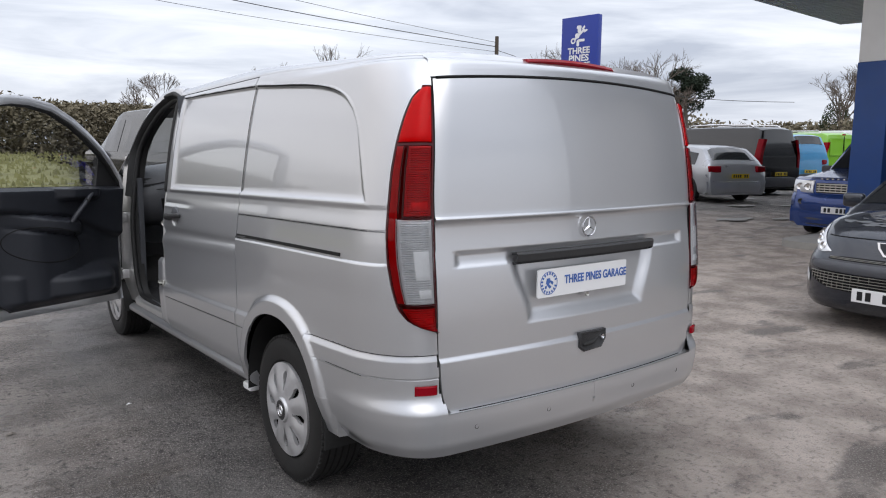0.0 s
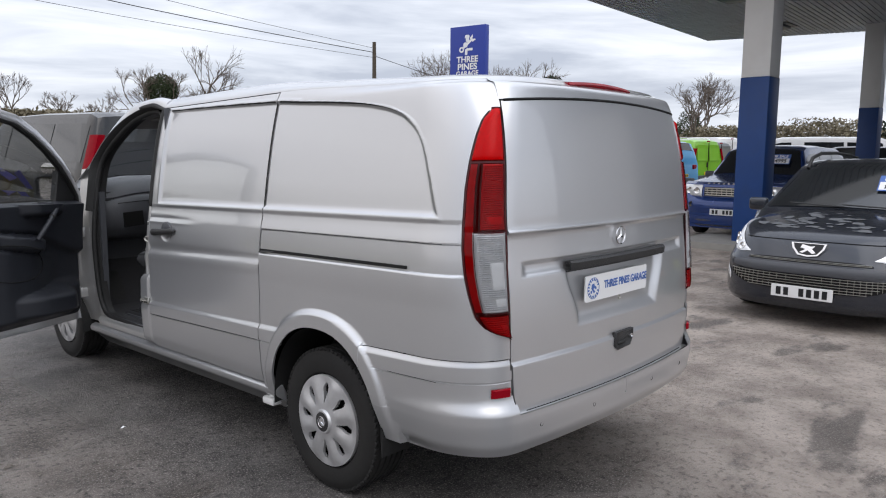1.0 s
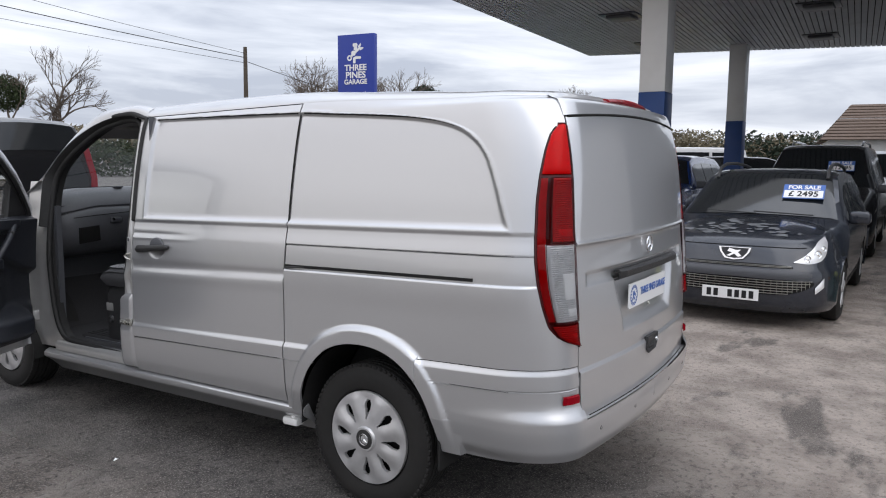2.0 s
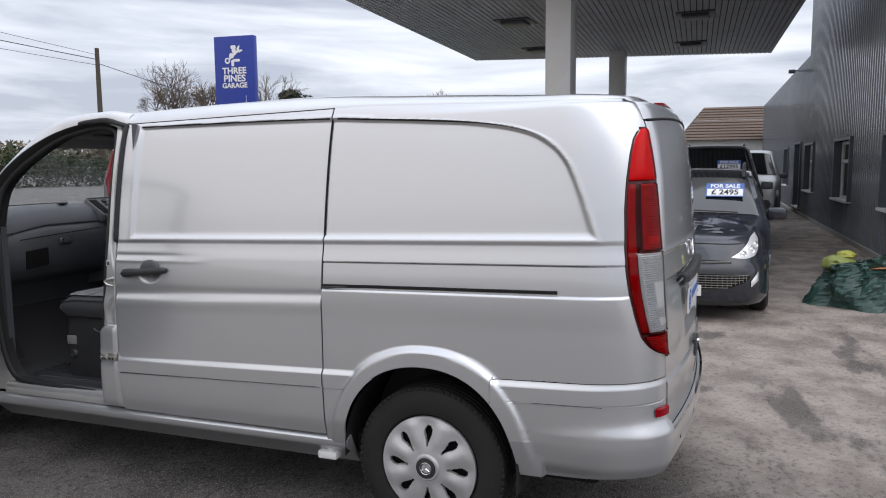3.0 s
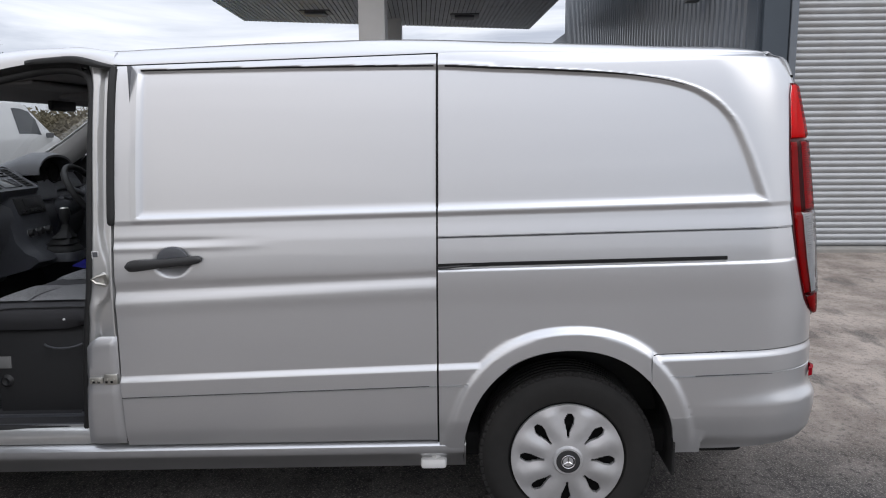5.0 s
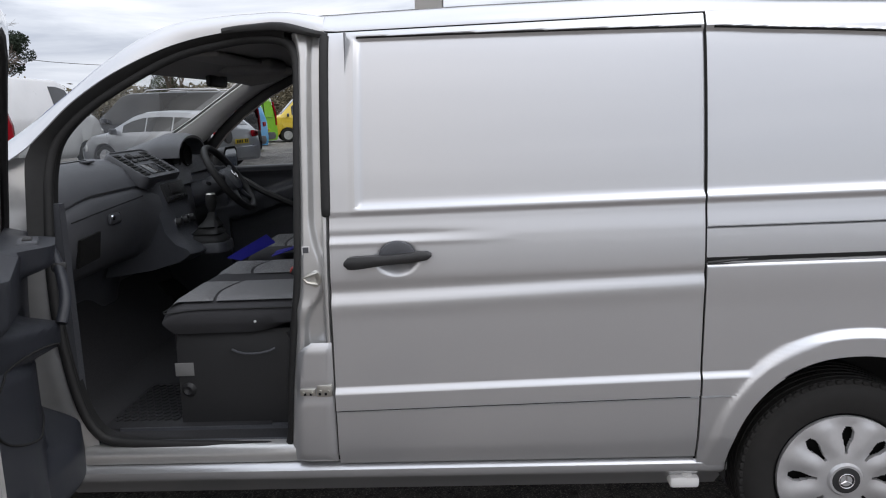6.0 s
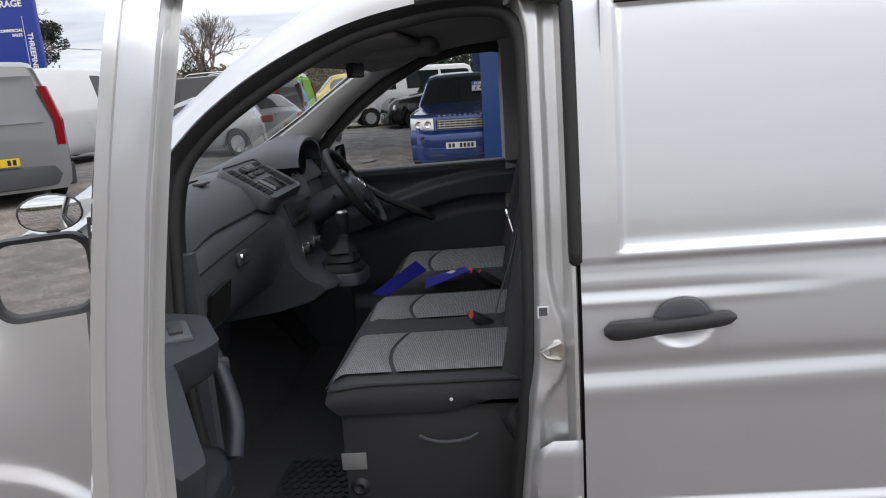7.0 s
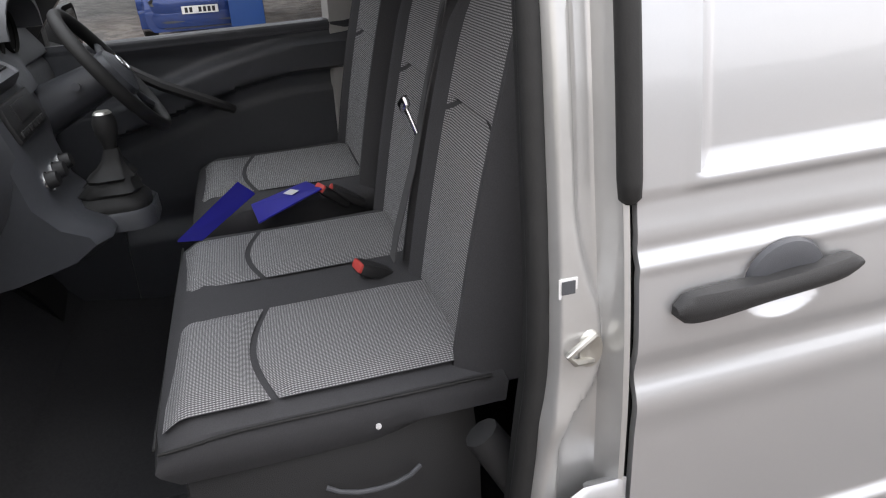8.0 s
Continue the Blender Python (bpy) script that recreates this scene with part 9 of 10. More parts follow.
def suv_face():
    """Grille, square lamps, bumper and fog lamps of the blue off-roader."""
    L = 4.45
    bm = bmesh.new()
    rows = []
    for i in range(33):
        s = -1 + 2 * i / 32
        dy = -0.20 * abs(s) ** 4
        rows.append([(s * 0.90, L + dy + b, z) for b, z in ((-0.06, 0.44), (0.055, 0.46), (0.075, 0.56), (0.07, 0.68), (0.03, 0.735), (0.0, 0.76), (-0.01, 0.90), (-0.05, 0.995), (-0.16, 1.035))])
    grid(bm, rows)
    fold(bm, 0.02)
    part("front_skin", bm, P["blue"], suv)
    bm = bmesh.new()
    rows = []
    for i in range(33):
        s = -1 + 2 * i / 32
        dy = -0.20 * abs(s) ** 4
        rows.append([(s * 0.89, L + dy + b, z) for b, z in ((-0.12, 0.22), (0.03, 0.24), (0.06, 0.34), (0.05, 0.46))])
    grid(bm, rows)
    fold(bm, 0.02)
    part("lower_bumper", bm, M["dark_plastic"], suv)
    bm = bmesh.new()
    box(bm, -0.42, 0.42, L - 0.03, L + 0.018, 0.775, 0.945, 0.015)
    gr = part("grille", bm, M["black_gap"], suv)
    for z in (0.800, 0.842, 0.884, 0.925):
        bm = bmesh.new()
        box(bm, -0.40, 0.40, L + 0.014, L + 0.034, z - 0.010, z + 0.010, 0.004)
        part("grille_slat", bm, M["steel"], gr)
    for k in range(9):
        bm = bmesh.new()
        box(bm, -0.36 + 0.09 * k - 0.006, -0.36 + 0.09 * k + 0.006, L + 0.012, L + 0.026, 0.79, 0.935)
        part("grille_bar", bm, M["steel"], gr)
    for sd in (-1, 1):
        bm = bmesh.new()
        rows = []
        for i in range(11):
            s = (0.47 + 0.42 * i / 10) / 0.90
            dy = -0.20 * s ** 4
            rows.append([(sd * s * 0.90, L + dy + b, z) for b, z in ((0.0, 0.765), (0.022, 0.785), (0.018, 0.88), (-0.012, 0.965), (-0.05, 0.985))])
        grid(bm, rows)
        fold(bm, 0.02)
        hl = part("headlamp", bm, M["clear_lamp"], suv, "square clear headlamp")
        for x in (0.57, 0.74):
            bm = bmesh.new()
            lathe(bm, [(0.0, 0.062), (0.008, 0.055), (-0.004, 0.03), (0.0, 0.0001)], (sd * x, L + 0.024 - 0.20 * (x / 0.9) ** 4, 0.87), "Y", 16)
            part("reflector_bowl", bm, M["mirror"], hl)
        bm = bmesh.new()
        lathe(bm, [(0.0, 0.05), (0.012, 0.046), (0.006, 0.03), (0.004, 0.0001)], (sd * 0.66, L + 0.07 - 0.20 * (0.66 / 0.9) ** 4, 0.62), "Y", 16)
        part("fog_lamp", bm, M["dark_glass"], suv)
    for k in range(9):
        bm = bmesh.new()
        x = -0.36 + 0.09 * k
        box(bm, x - 0.018, x + 0.018, L - 0.062, L - 0.052, 1.000, 1.022)
        part("bonnet_letter_bar", bm, M["chrome"], suv, smooth=False)


hero_face()
suv = vehicle("off_roader", SUV, 4.45, 1.91, P["blue"], place(14.70, 3.72, 270), "blue off-roader with black grille and a price card", "car", sign="£ 4995", lamps="none", bars=False, lower="body", wheel_r=0.36)
vehicle("black_van", VAN, 4.90, 1.95, P["black"], place(15.2, 0.55, 270), "black panel van with a price card behind the windscreen", "van", sign="£12995", lamps="tall", bars=True)
vehicle("silver_hatchback", HATCH, 4.25, 1.78, P["audi"], place(14.35, 8.05, 18), "silver hatchback with dark rear lamps, tail towards the lot", "car", plate="yellow", lower="body", H=0.96)
vehicle("dark_van", VAN, 4.95, 1.92, P["black"], place(18.0, 9.0, 8), "black panel van with roof rails and tall lamps", "van", lamps="tall", bars=True)
vehicle("sky_blue_van", SMALL_VAN, 4.3, 1.80, P["sky"], place(21.5, 9.9, 16), "sky-blue small van with rear windows", "van", lamps="high")
vehicle("green_van", VAN, 5.0, 1.95, P["green"], place(25.7, 10.8, 18), "lime green panel van with roof bars", "van", lamps="tall", bars=True, panel_rear=True)
vehicle("grey_rear_van", VAN, 4.9, 1.92, P["grey"], place(29.8, 12.0, 20), "grey panel van in the row of parked vans", "van", lamps="tall", panel_rear=True)
vehicle("white_rear_van", VAN, 5.4, 2.0, P["white"], place(34.0, 13.2, 20), "white panel van in the row of parked vans", "van", lamps="tall", panel_rear=True, H=1.15)
vehicle("people_carrier", BUS, 4.80, 1.92, P["black"], place(2.15, 9.35, 355), "black people carrier with side windows and a dark rear door", "van", lamps="tall", lower="body")
vehicle("trade_van", VAN, 4.80, 1.92, P["grey"], place(6.62, 9.66, 46), "grey trade van with twin rear doors and roof rack", "van", lamps="tall", panel_rear=True, plate="yellow")
vehicle("white_van", VAN, 5.2, 2.0, P["white"], place(12.3, 14.4, 97), "white panel van parked behind the grey one", "van", lamps="tall", panel_rear=True, H=1.15)
vehicle("white_minibus", BUS, 4.80, 1.92, P["white"], place(24.5, 4.3, 340), "white minibus with side windows, nose to the lane", "van", lamps="tall", lower="body")
vehicle("yellow_van", VAN, 4.80, 1.92, P["yellow"], place(31.0, 7.4, 340), "yellow van in the far row", "van", lamps="tall", lower="body")
vehicle("blue_hatchback", HATCH, 4.2, 1.78, P["blue"], place(41.0, 10.2, 340), "blue hatchback in the far row", "car", lower="body")
vehicle("black_off_roader", SUV, 4.3, 1.85, P["black"], place(22.7, 2.9, 340), "black off-roader parked before the white minibus", "car", lower="body", wheel_r=0.35, H=0.97)
vehicle("silver_far_van", VAN, 4.9, 1.92, P["pale"], place(24.0, -0.2, 272), "pale silver van behind the black one", "van", lamps="tall")

suv_face()

# ---- sign, pole, wires, bag, trees, hedge, house ----
pyl = thing("sign_pylon", "tall blue sign pylon with white lettering", "sign", pose(18.70, 17.50, rise(18.7, 17.5), 0, 0, -82) @ Matrix.Scale(0.955, 4))
SZ = 6.70 - rise(19.6, 18.3)
bm = bmesh.new()
box(bm, -0.85, 0.85, 0.0, 0.26, 0.25, SZ, 0.012)
part("panel", bm, M["sign_blue"], pyl)
bm = bmesh.new()
box(bm, -0.70, 0.70, 0.04, 0.22, 0.0, 0.27, 0.01)
part("plinth", bm, M["kerb"], pyl)


def sign_text(body, x, down, size, sx=1.0, rot=0.0, bold=0.012):
    return text_mesh("sign_text", body, size, Matrix.Translation((x, -0.012, SZ - down)) @ pose(0, 0, 0, 90, 0, 0) @ pose(0, 0, 0, 0, 0, rot), M["white_print"], pyl, 0.004, sx=sx, bold=bold)


sign_text("THREE", 0, 1.32, 0.335, 1.05, bold=0.009)
sign_text("PINES", 0, 1.61, 0.350, 1.08, bold=0.009)
sign_text("GARAGE", 0, 1.875, 0.27, 1.02, bold=0.007)
sign_text("CAR/COMMERCIAL", -0.08, 2.66, 0.12, 1.0, bold=0.004)
sign_text("SALES", 0.24, 2.80, 0.12, 1.0, bold=0.004)
sign_text("THREEPINES", 0.62, 3.35, 0.22, 1.0, rot=-90, bold=0.006)
bm = bmesh.new()
box(bm, 0.455, 0.468, -0.006, 0.0, SZ - 4.3, SZ - 2.25)
part("rule", bm, M["white_print"], pyl, smooth=False)
# spanner device
bm = bmesh.new()
a = radians(38)
for pts in ([(-0.30, -0.045), (0.24, -0.045), (0.24, 0.045), (-0.30, 0.045)], [(0.22, -0.10), (0.40, -0.13), (0.36, -0.045), (0.30, -0.03), (0.30, 0.03), (0.36, 0.045), (0.40, 0.13), (0.22, 0.10)]):
    extrude_poly(bm, [(x * math.cos(a) - z * math.sin(a), -0.008, SZ - 0.70 + x * math.sin(a) + z * math.cos(a)) for x, z in pts], (0, 0.010, 0))
lathe(bm, [(0.0, 0.055), (-0.008, 0.055), (-0.008, 0.115), (0.0, 0.115)], (-0.36 * math.cos(a), 0.0, SZ - 0.70 - 0.36 * math.sin(a)), "Y", 24)
part("device", bm, M["white_print"], pyl, smooth=False)
for x, dz, w, h in ((-0.02, 0.42, 0.11, 0.07), (0.0, 0.55, 0.08, 0.09), (-0.10, 0.74, 0.10, 0.10), (0.10, 0.92, 0.15, 0.05), (-0.06, 1.02, 0.06, 0.12)):
    bm = bmesh.new()
    extrude_poly(bm, [(x + a_, -0.007, SZ - dz + b_) for a_, b_ in rounded(w * 2, h * 2, min(w, h) * 0.8)], (0, 0.009, 0))
    part("device_shape", bm, M["white_print"], pyl, smooth=False)

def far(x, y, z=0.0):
    """Trees and pole stand well beyond the lot: laid out at half size and distance, then doubled about a camera
    position to fit its view.
    """
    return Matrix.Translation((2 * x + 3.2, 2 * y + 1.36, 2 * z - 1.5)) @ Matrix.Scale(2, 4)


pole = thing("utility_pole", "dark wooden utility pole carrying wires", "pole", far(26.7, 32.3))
bm = bmesh.new()
tube(bm, [(0, 0, 0), (0, 0, 4), (0.02, 0, 8.1)], [0.16, 0.14, 0.11], 12)
part("shaft", bm, M["wood_pole"], pole)
for k, (dx, dz) in enumerate(((0.0, 7.75), (0.0, 7.5), (0.0, 7.2))):
    a0, b0 = Vector((dx, 0, dz)), Vector((-40.0 - 3 * k, 2.0 + 3 * k, 13.2 - 0.5 * k))
    bm = bmesh.new()
    tube(bm, [a0.lerp(b0, i / 16) + Vector((0, 0, -0.9 * math.sin(math.pi * i / 16))) for i in range(17)], 0.022 if k == 1 else 0.012, 5)
    part("wire", bm, M["black_plastic"], pole)
bm = bmesh.new()
tube(bm, [Vector((0, 0, 7.3)).lerp(Vector((16, -10, 4.5)), i / 12) + Vector((0, 0, -0.9 * math.sin(math.pi * i / 12))) for i in range(13)], 0.018, 5)
part("wire", bm, M["black_plastic"], pole)

# rubble bag by the wall
bag = thing("rubble_bag", "collapsed green builder's bag with orange rubble", "bag", pose(5.72, -1.48, 0, 0, 0, 12))
bm = bmesh.new()
rows = []
for i in range(84):
    th = 2 * math.pi * i / 84
    row = []
    for j in range(34):
        t = j / 33
        rr = (0.62 * (1 - t * 0.50) + 0.02) * (1 + 0.05 * math.sin(5 * th + 6 * t))
        zz = 0.50 * (1 - (1 - t) ** 2.0) * (1.0 + 0.20 * math.cos(th + 2.1))
        n = noise.noise(Vector((math.cos(th) * 1.6, math.sin(th) * 1.6, t * 2.4))) * 0.16 + 0.14 * (0.4 - abs(noise.noise(Vector((math.cos(th) * 3.2, math.sin(th) * 3.2, t * 4.5))))) + 0.05 * (0.3 - abs(noise.noise(Vector((math.cos(th) * 8, math.sin(th) * 8, t * 10))))) + 0.03 * (0.3 - abs(noise.noise(Vector((math.cos(th) * 17, math.sin(th) * 17, t * 19)))))
        fold_ = 0.03 * abs(math.sin(th * 7 + 5 * t + 3 * n)) * (0.3 + t)
        rr += n * 0.9 - fold_
        row.append((rr * math.cos(th) * 0.72, rr * math.sin(th) * 0.88, max(0.0, zz + n * 0.35 * t) if j else 0.0))
    rows.append(row)
grid(bm, rows, close_u=True)
part("sheet", bm, M["tarp"], bag, smooth=False)
bm = bmesh.new()
rows = []
for i in range(24):
    th = 2 * math.pi * i / 24
    rows.append([(0.27 * r * math.cos(th) - 0.16, 0.27 * r * math.sin(th) - 0.16, 0.45 + 0.05 * noise.noise(Vector((r * 3 * math.cos(th), r * 3 * math.sin(th), 2))) + 0.10 * (1 - r)) for r in (1.05, 0.75, 0.45, 0.2, 0.02)])
grid(bm, rows, close_u=True)
part("rubble", bm, M["rubble"], bag)
for nm, mt, cx, cy, cz, rx, ry, rz_ in (("olive_sack", "olive_bag", 0.12, 0.30, 0.44, 0.14, 0.18, 0.10), ("yellow_sack", "yellow_bag", 0.14, 0.22, 0.54, 0.08, 0.10, 0.05)):
    bm = bmesh.new()
    bmesh.ops.create_icosphere(bm, subdivisions=3, radius=1.0)
    for v in bm.verts:
        n = 1 + 0.25 * noise.noise(v.co * 2.2)
        v.co = Vector((cx + v.co.x * rx * n, cy + v.co.y * ry * n, cz + v.co.z * rz_ * n))
    part(nm, bm, M[mt], bag)
bm = bmesh.new()
rows = [[(-0.10 + 0.34 * t + 0.05 * math.sin(9 * t), -0.42 - 0.46 * t, 0.40 - 0.30 * t ** 2 + dz + 0.04 * math.sin(11 * t)) for dz in (0.0, 0.10, 0.16)] for t in [k / 14 for k in range(15)]]
grid(bm, rows)
fold(bm, 0.006)
part("loose_flap", bm, M["tarp"], bag)
bm = bmesh.new()
tube(bm, [(-0.50 - 0.02 * math.cos(a_ / 8), -0.28 + 0.20 * math.cos(a_ / 8 * math.pi), 0.14 + 0.10 * math.sin(a_ / 8 * math.pi)) for a_ in range(9)], 0.006, 6)
part("strap", bm, M["white_print"], bag)
for k in range(3):
    bm = bmesh.new()
    box(bm, -0.50 - 0.01, -0.485, -0.50 + 0.07 * k, -0.45 + 0.07 * k, 0.10 + 0.02 * k, 0.15 + 0.02 * k)
    part("print_bar", bm, M["white_print"], bag, smooth=False)


# bare trees
def tree(x, y, h, seed, spread=0.42, name="bare_tree", ivy=False, label="bare winter tree with fine upright twigs"):
    rs = random.Random(seed)
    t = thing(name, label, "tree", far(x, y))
    tr, tw = bmesh.new(), bmesh.new()

    def branch(p, d, ln, r, depth):
        q = p + d * ln
        mid_ = p.lerp(q, 0.5) + Vector((rs.uniform(-1, 1), rs.uniform(-1, 1), rs.uniform(-0.3, 0.6))) * ln * 0.07
        rr = r if depth < 3 else max(r, 0.011)
        tube(tr if depth < 2 else tw, [p, mid_, q], [rr, rr * 0.85, rr * 0.7], 7 if depth < 2 else (4 if depth < 4 else 3))
        if depth >= 7 or r < 0.006:
            return
        n = rs.choice((2, 3, 3)) if depth < 5 else 3
        for k in range(n):
            a, b = rs.uniform(0, 2 * math.pi), rs.uniform(0.25, 0.75) * (1.2 if depth < 2 else 1.0) * spread / 0.42
            side = d.orthogonal().normalized()
            nd = (Matrix.Rotation(a, 3, d) @ side) * math.sin(b) + d * math.cos(b)
            nd = (nd + Vector((0, 0, 0.16))).normalized()
            branch(q if k else p.lerp(q, rs.uniform(0.6, 1.0)), nd, ln * rs.uniform(0.62, 0.86), r * (0.62 if k else 0.7), depth + 1)
    branch(Vector((0, 0, 0)), Vector((rs.uniform(-0.06, 0.06), rs.uniform(-0.06, 0.06), 1)).normalized(), h * 0.24, h * 0.020, 0)
    part("trunk", tr, M["bark"], t)
    part("twig_mass", tw, M["twig"], t, kind="stuff")
    return t


def clump(bm, c, r, n, rs, size):
    for _ in range(n):
        d = Vector((rs.gauss(0, 1), rs.gauss(0, 1), rs.gauss(0, 0.8)))
        d.normalize()
        p = Vector(c) + Vector((d.x * r[0], d.y * r[1], d.z * r[2])) * rs.uniform(0.35, 1.0) ** 0.5
        u = Vector((rs.uniform(-1, 1), rs.uniform(-1, 1), rs.uniform(-1, 1))).normalized() * size * rs.uniform(0.6, 1.5)
        v = u.cross(Vector((rs.uniform(-1, 1), rs.uniform(-1, 1), rs.uniform(-1, 1)))).normalized() * size * rs.uniform(0.3, 0.8)
        bm.faces.new([bm.verts.new(p + u), bm.verts.new(p + v), bm.verts.new(p - u), bm.verts.new(p - v)])


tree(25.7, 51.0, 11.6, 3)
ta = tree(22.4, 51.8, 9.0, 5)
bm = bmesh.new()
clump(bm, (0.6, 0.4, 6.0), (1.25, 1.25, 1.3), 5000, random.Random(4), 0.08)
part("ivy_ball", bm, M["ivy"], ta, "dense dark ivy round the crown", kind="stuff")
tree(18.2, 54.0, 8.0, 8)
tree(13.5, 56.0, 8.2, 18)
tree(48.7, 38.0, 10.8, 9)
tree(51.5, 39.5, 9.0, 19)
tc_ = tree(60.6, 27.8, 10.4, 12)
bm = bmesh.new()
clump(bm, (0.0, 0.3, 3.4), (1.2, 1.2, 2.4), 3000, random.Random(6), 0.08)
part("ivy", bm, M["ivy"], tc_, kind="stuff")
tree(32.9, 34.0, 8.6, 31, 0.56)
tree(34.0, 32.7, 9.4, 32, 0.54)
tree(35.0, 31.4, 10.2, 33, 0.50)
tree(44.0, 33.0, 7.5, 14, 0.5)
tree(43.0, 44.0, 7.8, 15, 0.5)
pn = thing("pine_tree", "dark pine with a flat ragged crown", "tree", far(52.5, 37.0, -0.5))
bm = bmesh.new()
tube(bm, [(0, 0, 0), (0.2, 0, 3), (0.1, 0.2, 6.8)], [0.35, 0.28, 0.12], 9)
for k in range(9):
    a_ = k * 2.4
    tube(bm, [(0.15, 0.1, 4.6 + 0.25 * k), (0.9 * math.cos(a_), 0.9 * math.sin(a_), 5.2 + 0.3 * k), (1.7 * math.cos(a_), 1.7 * math.sin(a_), 5.5 + 0.3 * k)], [0.08, 0.05, 0.02], 5)
part("trunk", bm, M["bark"], pn)
bm = bmesh.new()
rs = random.Random(21)
for k in range(16):
    a_ = k * 2.4
    clump(bm, (rs.uniform(0.3, 2.0) * math.cos(a_), rs.uniform(0.3, 2.0) * math.sin(a_), 5.6 + rs.uniform(0, 2.9)), (0.85, 0.85, 0.6), 420, rs, 0.10)
part("needles", bm, M["pine"], pn, kind="stuff")


def thicket(name, pts, h, depth, n, mt, label, size=0.35, seed=1, tall=0.4):
    """A hedge or far wood along a line of points, of many small clumps with an uneven top."""
    rs = random.Random(seed)
    bm = bmesh.new()
    segs = list(zip(pts, pts[1:]))
    tot = sum(math.dist(a, b) for a, b in segs)
    for a, b in segs:
        ln = math.dist(a, b)
        for _ in range(int(n * ln / tot)):
            t = rs.random()
            x, y = a[0] + (b[0] - a[0]) * t, a[1] + (b[1] - a[1]) * t
            hh = h * (1 + tall * (noise.noise(Vector((x * 0.09, y * 0.09, seed))) + 0.5 * noise.noise(Vector((x * 0.4, y * 0.4, seed)))))
            dx, dy = rs.gauss(0, depth), rs.gauss(0, depth)
            z = rs.random() ** 0.7 * hh
            s = size * rs.uniform(0.5, 1.4)
            u = Vector((rs.uniform(-1, 1), rs.uniform(-1, 1), rs.uniform(-0.4, 1))).normalized() * s
            v = u.cross(Vector((rs.uniform(-1, 1), rs.uniform(-1, 1), rs.uniform(-1, 1)))).normalized() * s * 0.45
            p = Vector((x + dx, y + dy, z))
            bm.faces.new([bm.verts.new(p + u), bm.verts.new(p + v), bm.verts.new(p - u), bm.verts.new(p - v)])
    o = link_mesh(name, bm, M[mt], False)
    return tagged(o, label, "hedge", kind="stuff")


thicket("hedge", [(-45, 34), (-14, 38), (4, 42), (22, 48)], 3.8, 1.1, 130000, "hedge", "brown winter hedge along the field", 0.14, 2, 0.2)
thicket("field_hedge", [(24, 56), (40, 52), (60, 44)], 2.6, 1.2, 16000, "ivy", "dark evergreen field hedge", 0.18, 6, 0.5)
thicket("bushes", [(46, 36), (54, 31), (58, 24), (66, 16)], 3.4, 1.3, 36000, "hedge", "tangled roadside bushes", 0.14, 4, 0.5)
thicket("far_wood", [(60, 150), (120, 120), (170, 60), (190, 10), (185, -40)], 6.5, 4.0, 40000, "hedge", "distant bare wood on the skyline", 0.55, 7, 0.6)
thicket("far_pines", [(175, 40), (182, 15), (180, -20)], 7.5, 3.0, 6000, "pine", "dark conifers in the distant wood", 0.6, 9, 0.7)
# out of view, added to close the west, where the flank reflects
thicket("west_hedge", [(-30, -30), (-34, 0), (-40, 30)], 3.2, 1.0, 7000, "hedge", "unseen winter hedge added on the west side", 0.4, 12, 0.3)
# grass verge below the hedge
bm = bmesh.new()
grid(bm, [[(x, y + 0.12 * x * (x > 0), 0.42 + 0.03 * max(0.0, y - 20) + 0.2 * noise.noise(Vector((x * 0.1, y * 0.1, 0)))) for y in [18 + 1.2 * i for i in range(24)]] for x in [-60 + 3 * i for i in range(22)]])
v_ = link_mesh("grass_verge", bm, M["grass"])
tagged(v_, "rough green and brown grass verge", "grass", kind="structure")
bm = bmesh.new()
rs = random.Random(31)
for _ in range(9000):
    x, y = rs.uniform(-45, 5), rs.uniform(18, 42)
    z = 0.42 + 0.03 * max(0.0, y - 20)
    a_ = rs.uniform(0, math.pi)
    hgt, wd = rs.uniform(0.05, 0.20), rs.uniform(0.04, 0.12)
    dx, dy = math.cos(a_) * wd, math.sin(a_) * wd
    bm.faces.new([bm.verts.new((x - dx, y - dy, z)), bm.verts.new((x + dx, y + dy, z)), bm.verts.new((x + dx * 0.3, y + 0.1, z + hgt))])
tagged(link_mesh("grass_tufts", bm, M["grass"], False), "tufts of rough winter grass", "grass", kind="stuff")
# timber marker post by the verge
bm = bmesh.new()
box(bm, -2.05, -1.90, 17.9, 18.05, 0.40, 1.5, 0.01)
tagged(link_mesh("marker_post", bm, mat("fresh_timber", (0.42, 0.28, 0.08), 0.8, noise=0.2, scale=12), False), "short yellow timber post by the verge", "post")
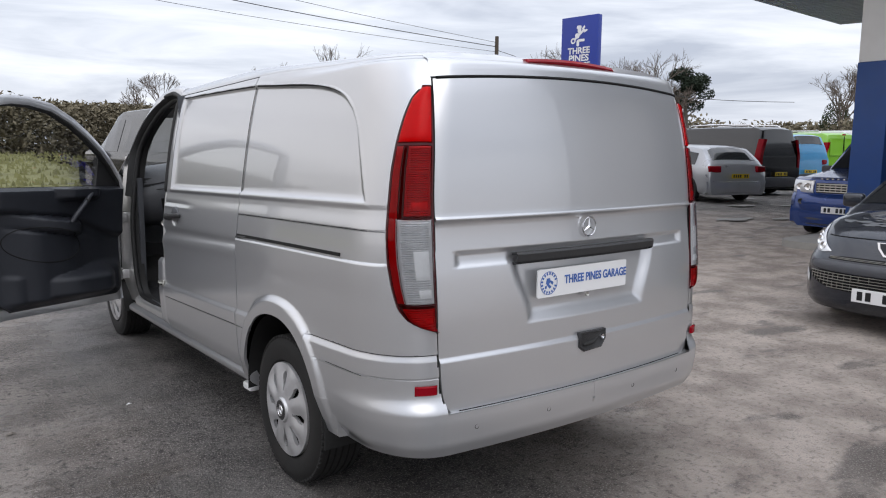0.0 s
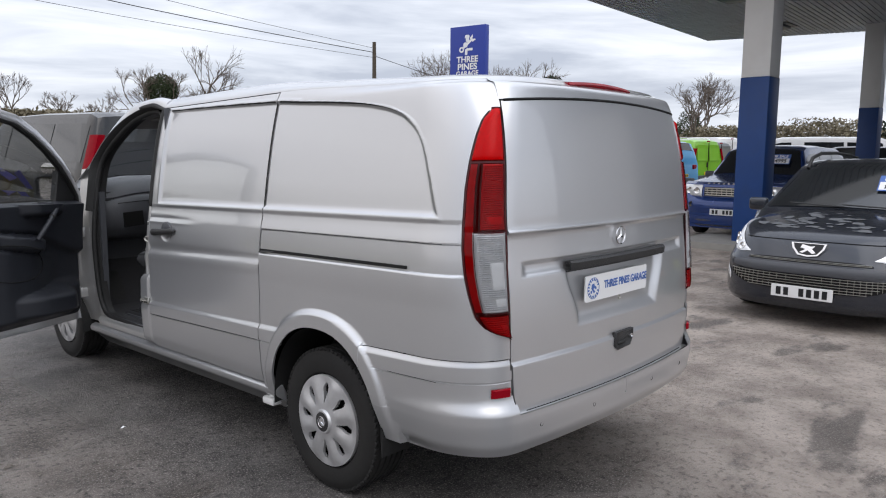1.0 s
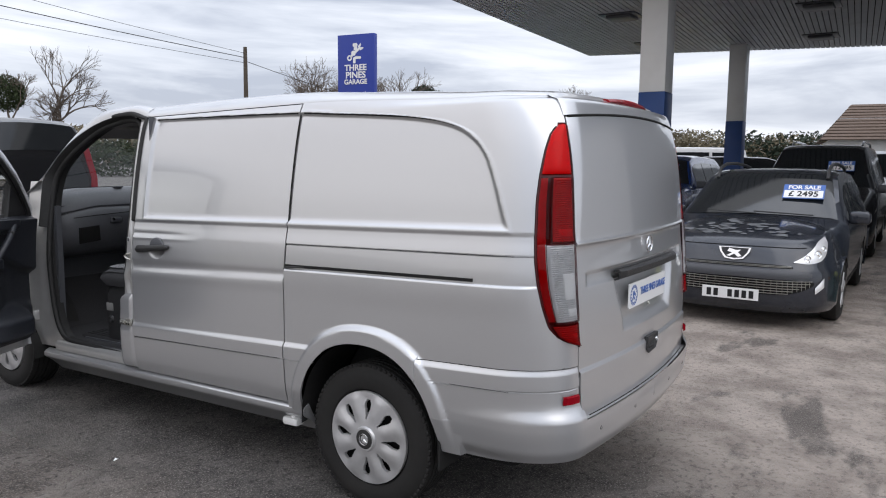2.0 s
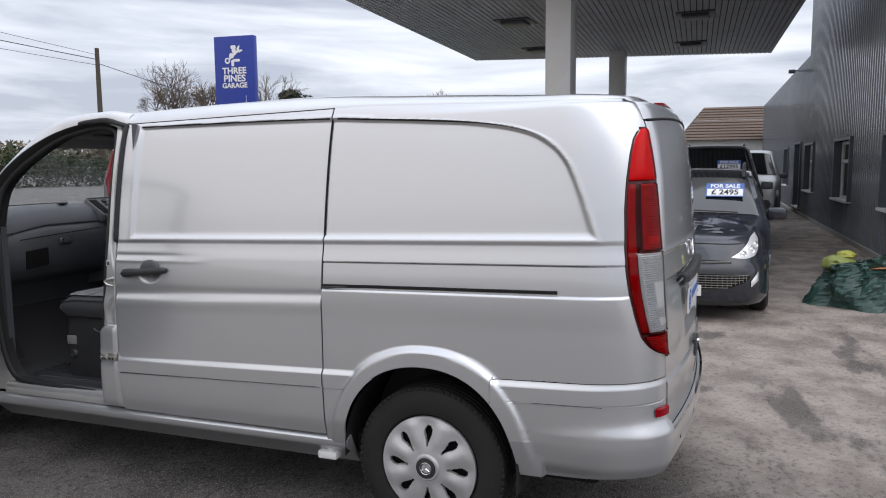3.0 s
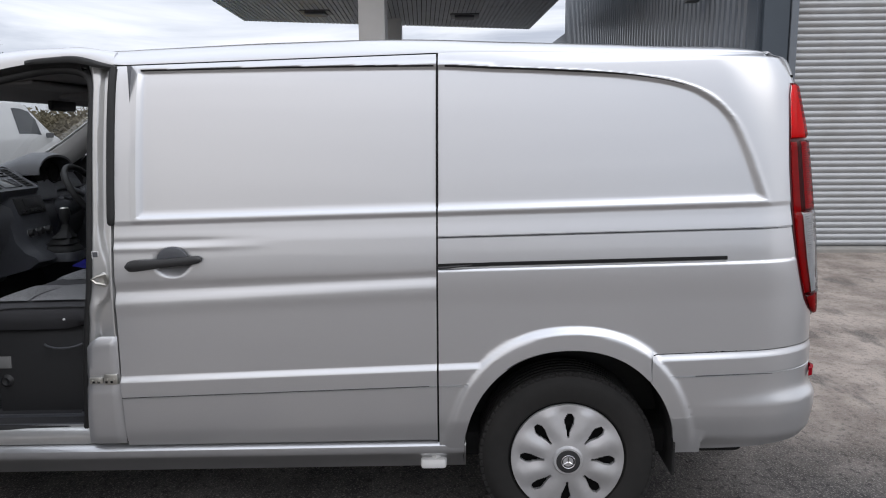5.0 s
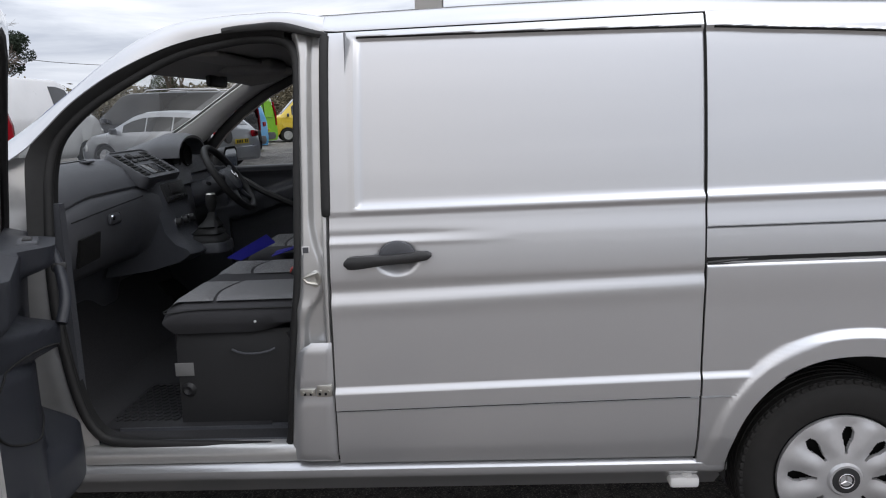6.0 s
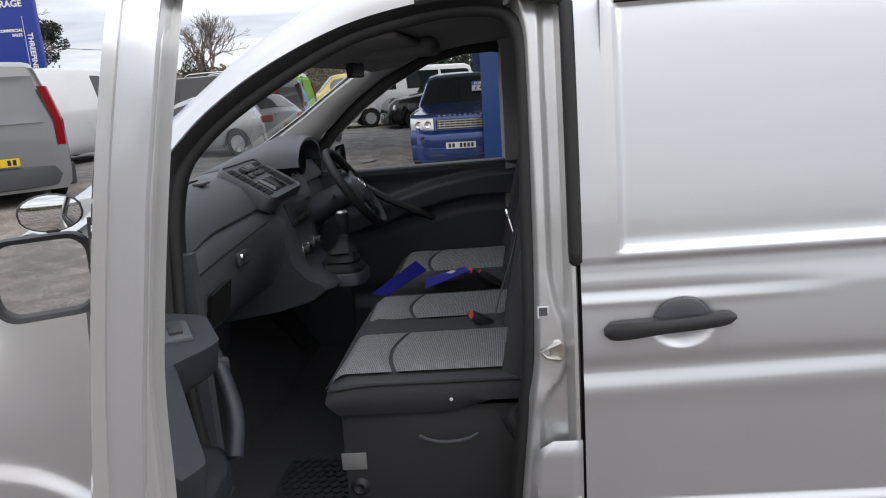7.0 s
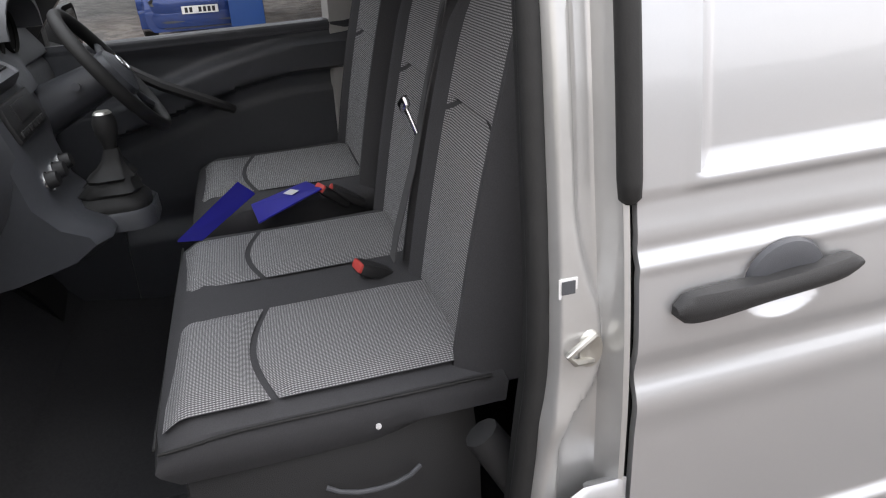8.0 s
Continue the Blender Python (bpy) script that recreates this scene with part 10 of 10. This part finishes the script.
# house with a tiled roof beyond the building
hs = thing("house", "low house with a brown tiled roof", "house", pose(44, 0.6, 0.2, 0, 0, 8))
bm = bmesh.new()
box(bm, -4, 4, -3.2, 3.2, 0, 2.7)
part("wall", bm, M["white_paint"], hs, smooth=False)
bm = bmesh.new()
for k in range(12):
    t0, t1 = k / 12, (k + 1) / 12
    for sd in (-1, 1):
        extrude_poly(bm, [(sd * 4.4 * (1 - t0), -3.6 + 1.6 * t0, 2.65 + 2.1 * t0 + 0.05), (sd * 4.4 * (1 - t0), 3.6 - 1.6 * t0, 2.65 + 2.1 * t0 + 0.05), (sd * 4.4 * (1 - t1), 3.6 - 1.6 * t1, 2.65 + 2.1 * t1), (sd * 4.4 * (1 - t1), -3.6 + 1.6 * t1, 2.65 + 2.1 * t1)], (0, 0, 0.03))
        extrude_poly(bm, [(-4.4 * (1 - t0), sd * (3.6 - 1.6 * t0), 2.65 + 2.1 * t0 + 0.05), (4.4 * (1 - t0), sd * (3.6 - 1.6 * t0), 2.65 + 2.1 * t0 + 0.05), (4.4 * (1 - t1), sd * (3.6 - 1.6 * t1), 2.65 + 2.1 * t1), (-4.4 * (1 - t1), sd * (3.6 - 1.6 * t1), 2.65 + 2.1 * t1)], (0, 0, 0.03))
part("roof", bm, M["roof_tile"], hs, smooth=False)
bm = bmesh.new()
box(bm, -4.03, -3.98, -1.2, 1.2, 0.9, 2.1)
part("window", bm, M["dark_glass"], hs, smooth=False)
# kerbed island under the canopy column, and pale repair patches
bm = bmesh.new()
zi = rise(9.7, 3.1)
pts = rounded(1.7, 1.5, 0.4)
extrude_poly(bm, [(9.72 + a_, 3.35 + b_, zi - 0.02) for a_, b_ in pts], (0, 0, 0.13))
setting("kerb_island", bm, M["kerb"], "low concrete kerb island round the column", "kerb")
rs = random.Random(8)
for k, (x, y, r) in enumerate(((13.8, 7.6, 0.5), (12.6, 5.9, 0.35), (11.6, 6.4, 0.6), (14.9, 7.0, 0.35), (12.8, 8.6, 0.4), (15.8, 8.8, 0.45))):
    bm = bmesh.new()
    n = 14
    bm.faces.new([bm.verts.new((x + r * rs.uniform(0.7, 1.2) * math.cos(2 * math.pi * q / n), y + 0.5 * r * rs.uniform(0.7, 1.2) * math.sin(2 * math.pi * q / n), rise(x, y) + 0.012)) for q in range(n)])
    setting("ground_patch", bm, M["kerb"], "pale filled patch in the tarmac", "ground")
# small litter on the tarmac
for x, y, s, mt, nm, lb in ((-1.249, 2.414, 0.018, "white_print", "paper_scrap", "white paper scrap on the tarmac"), (-1.861, 2.296, 0.03, "bark", "dead_leaf", "dead brown leaf on the tarmac")):
    bm = bmesh.new()
    bm.faces.new([bm.verts.new((x + s * a_, y + s * b_, 0.004 + 0.006 * c_)) for a_, b_, c_ in ((-1, -0.3, 0), (0.2, -0.5, 1), (1, 0.1, 0), (0.1, 0.5, 1.5), (-0.6, 0.4, 0.3))])
    tagged(link_mesh(nm, bm, M[mt], False), lb, "litter")
# wall lamps on the building
for s_, z_ in ((1.9, 3.55), (16.5, 4.5)):
    bm = bmesh.new()
    c_ = Vector(wall_pt(s_, 0.0, z_))
    tube(bm, [c_, c_ + Vector((0, 0.12, 0.03)), c_ + Vector((0, 0.22, 0.0))], 0.02, 8)
    box(bm, c_.x - 0.10, c_.x + 0.10, c_.y + 0.16, c_.y + 0.36, c_.z - 0.05, c_.z + 0.06, 0.02)
    tagged(link_mesh("flood_lamp", bm, M["dark_plastic"]), "small black flood lamp on the cladding", "lamp", "wall lamps")
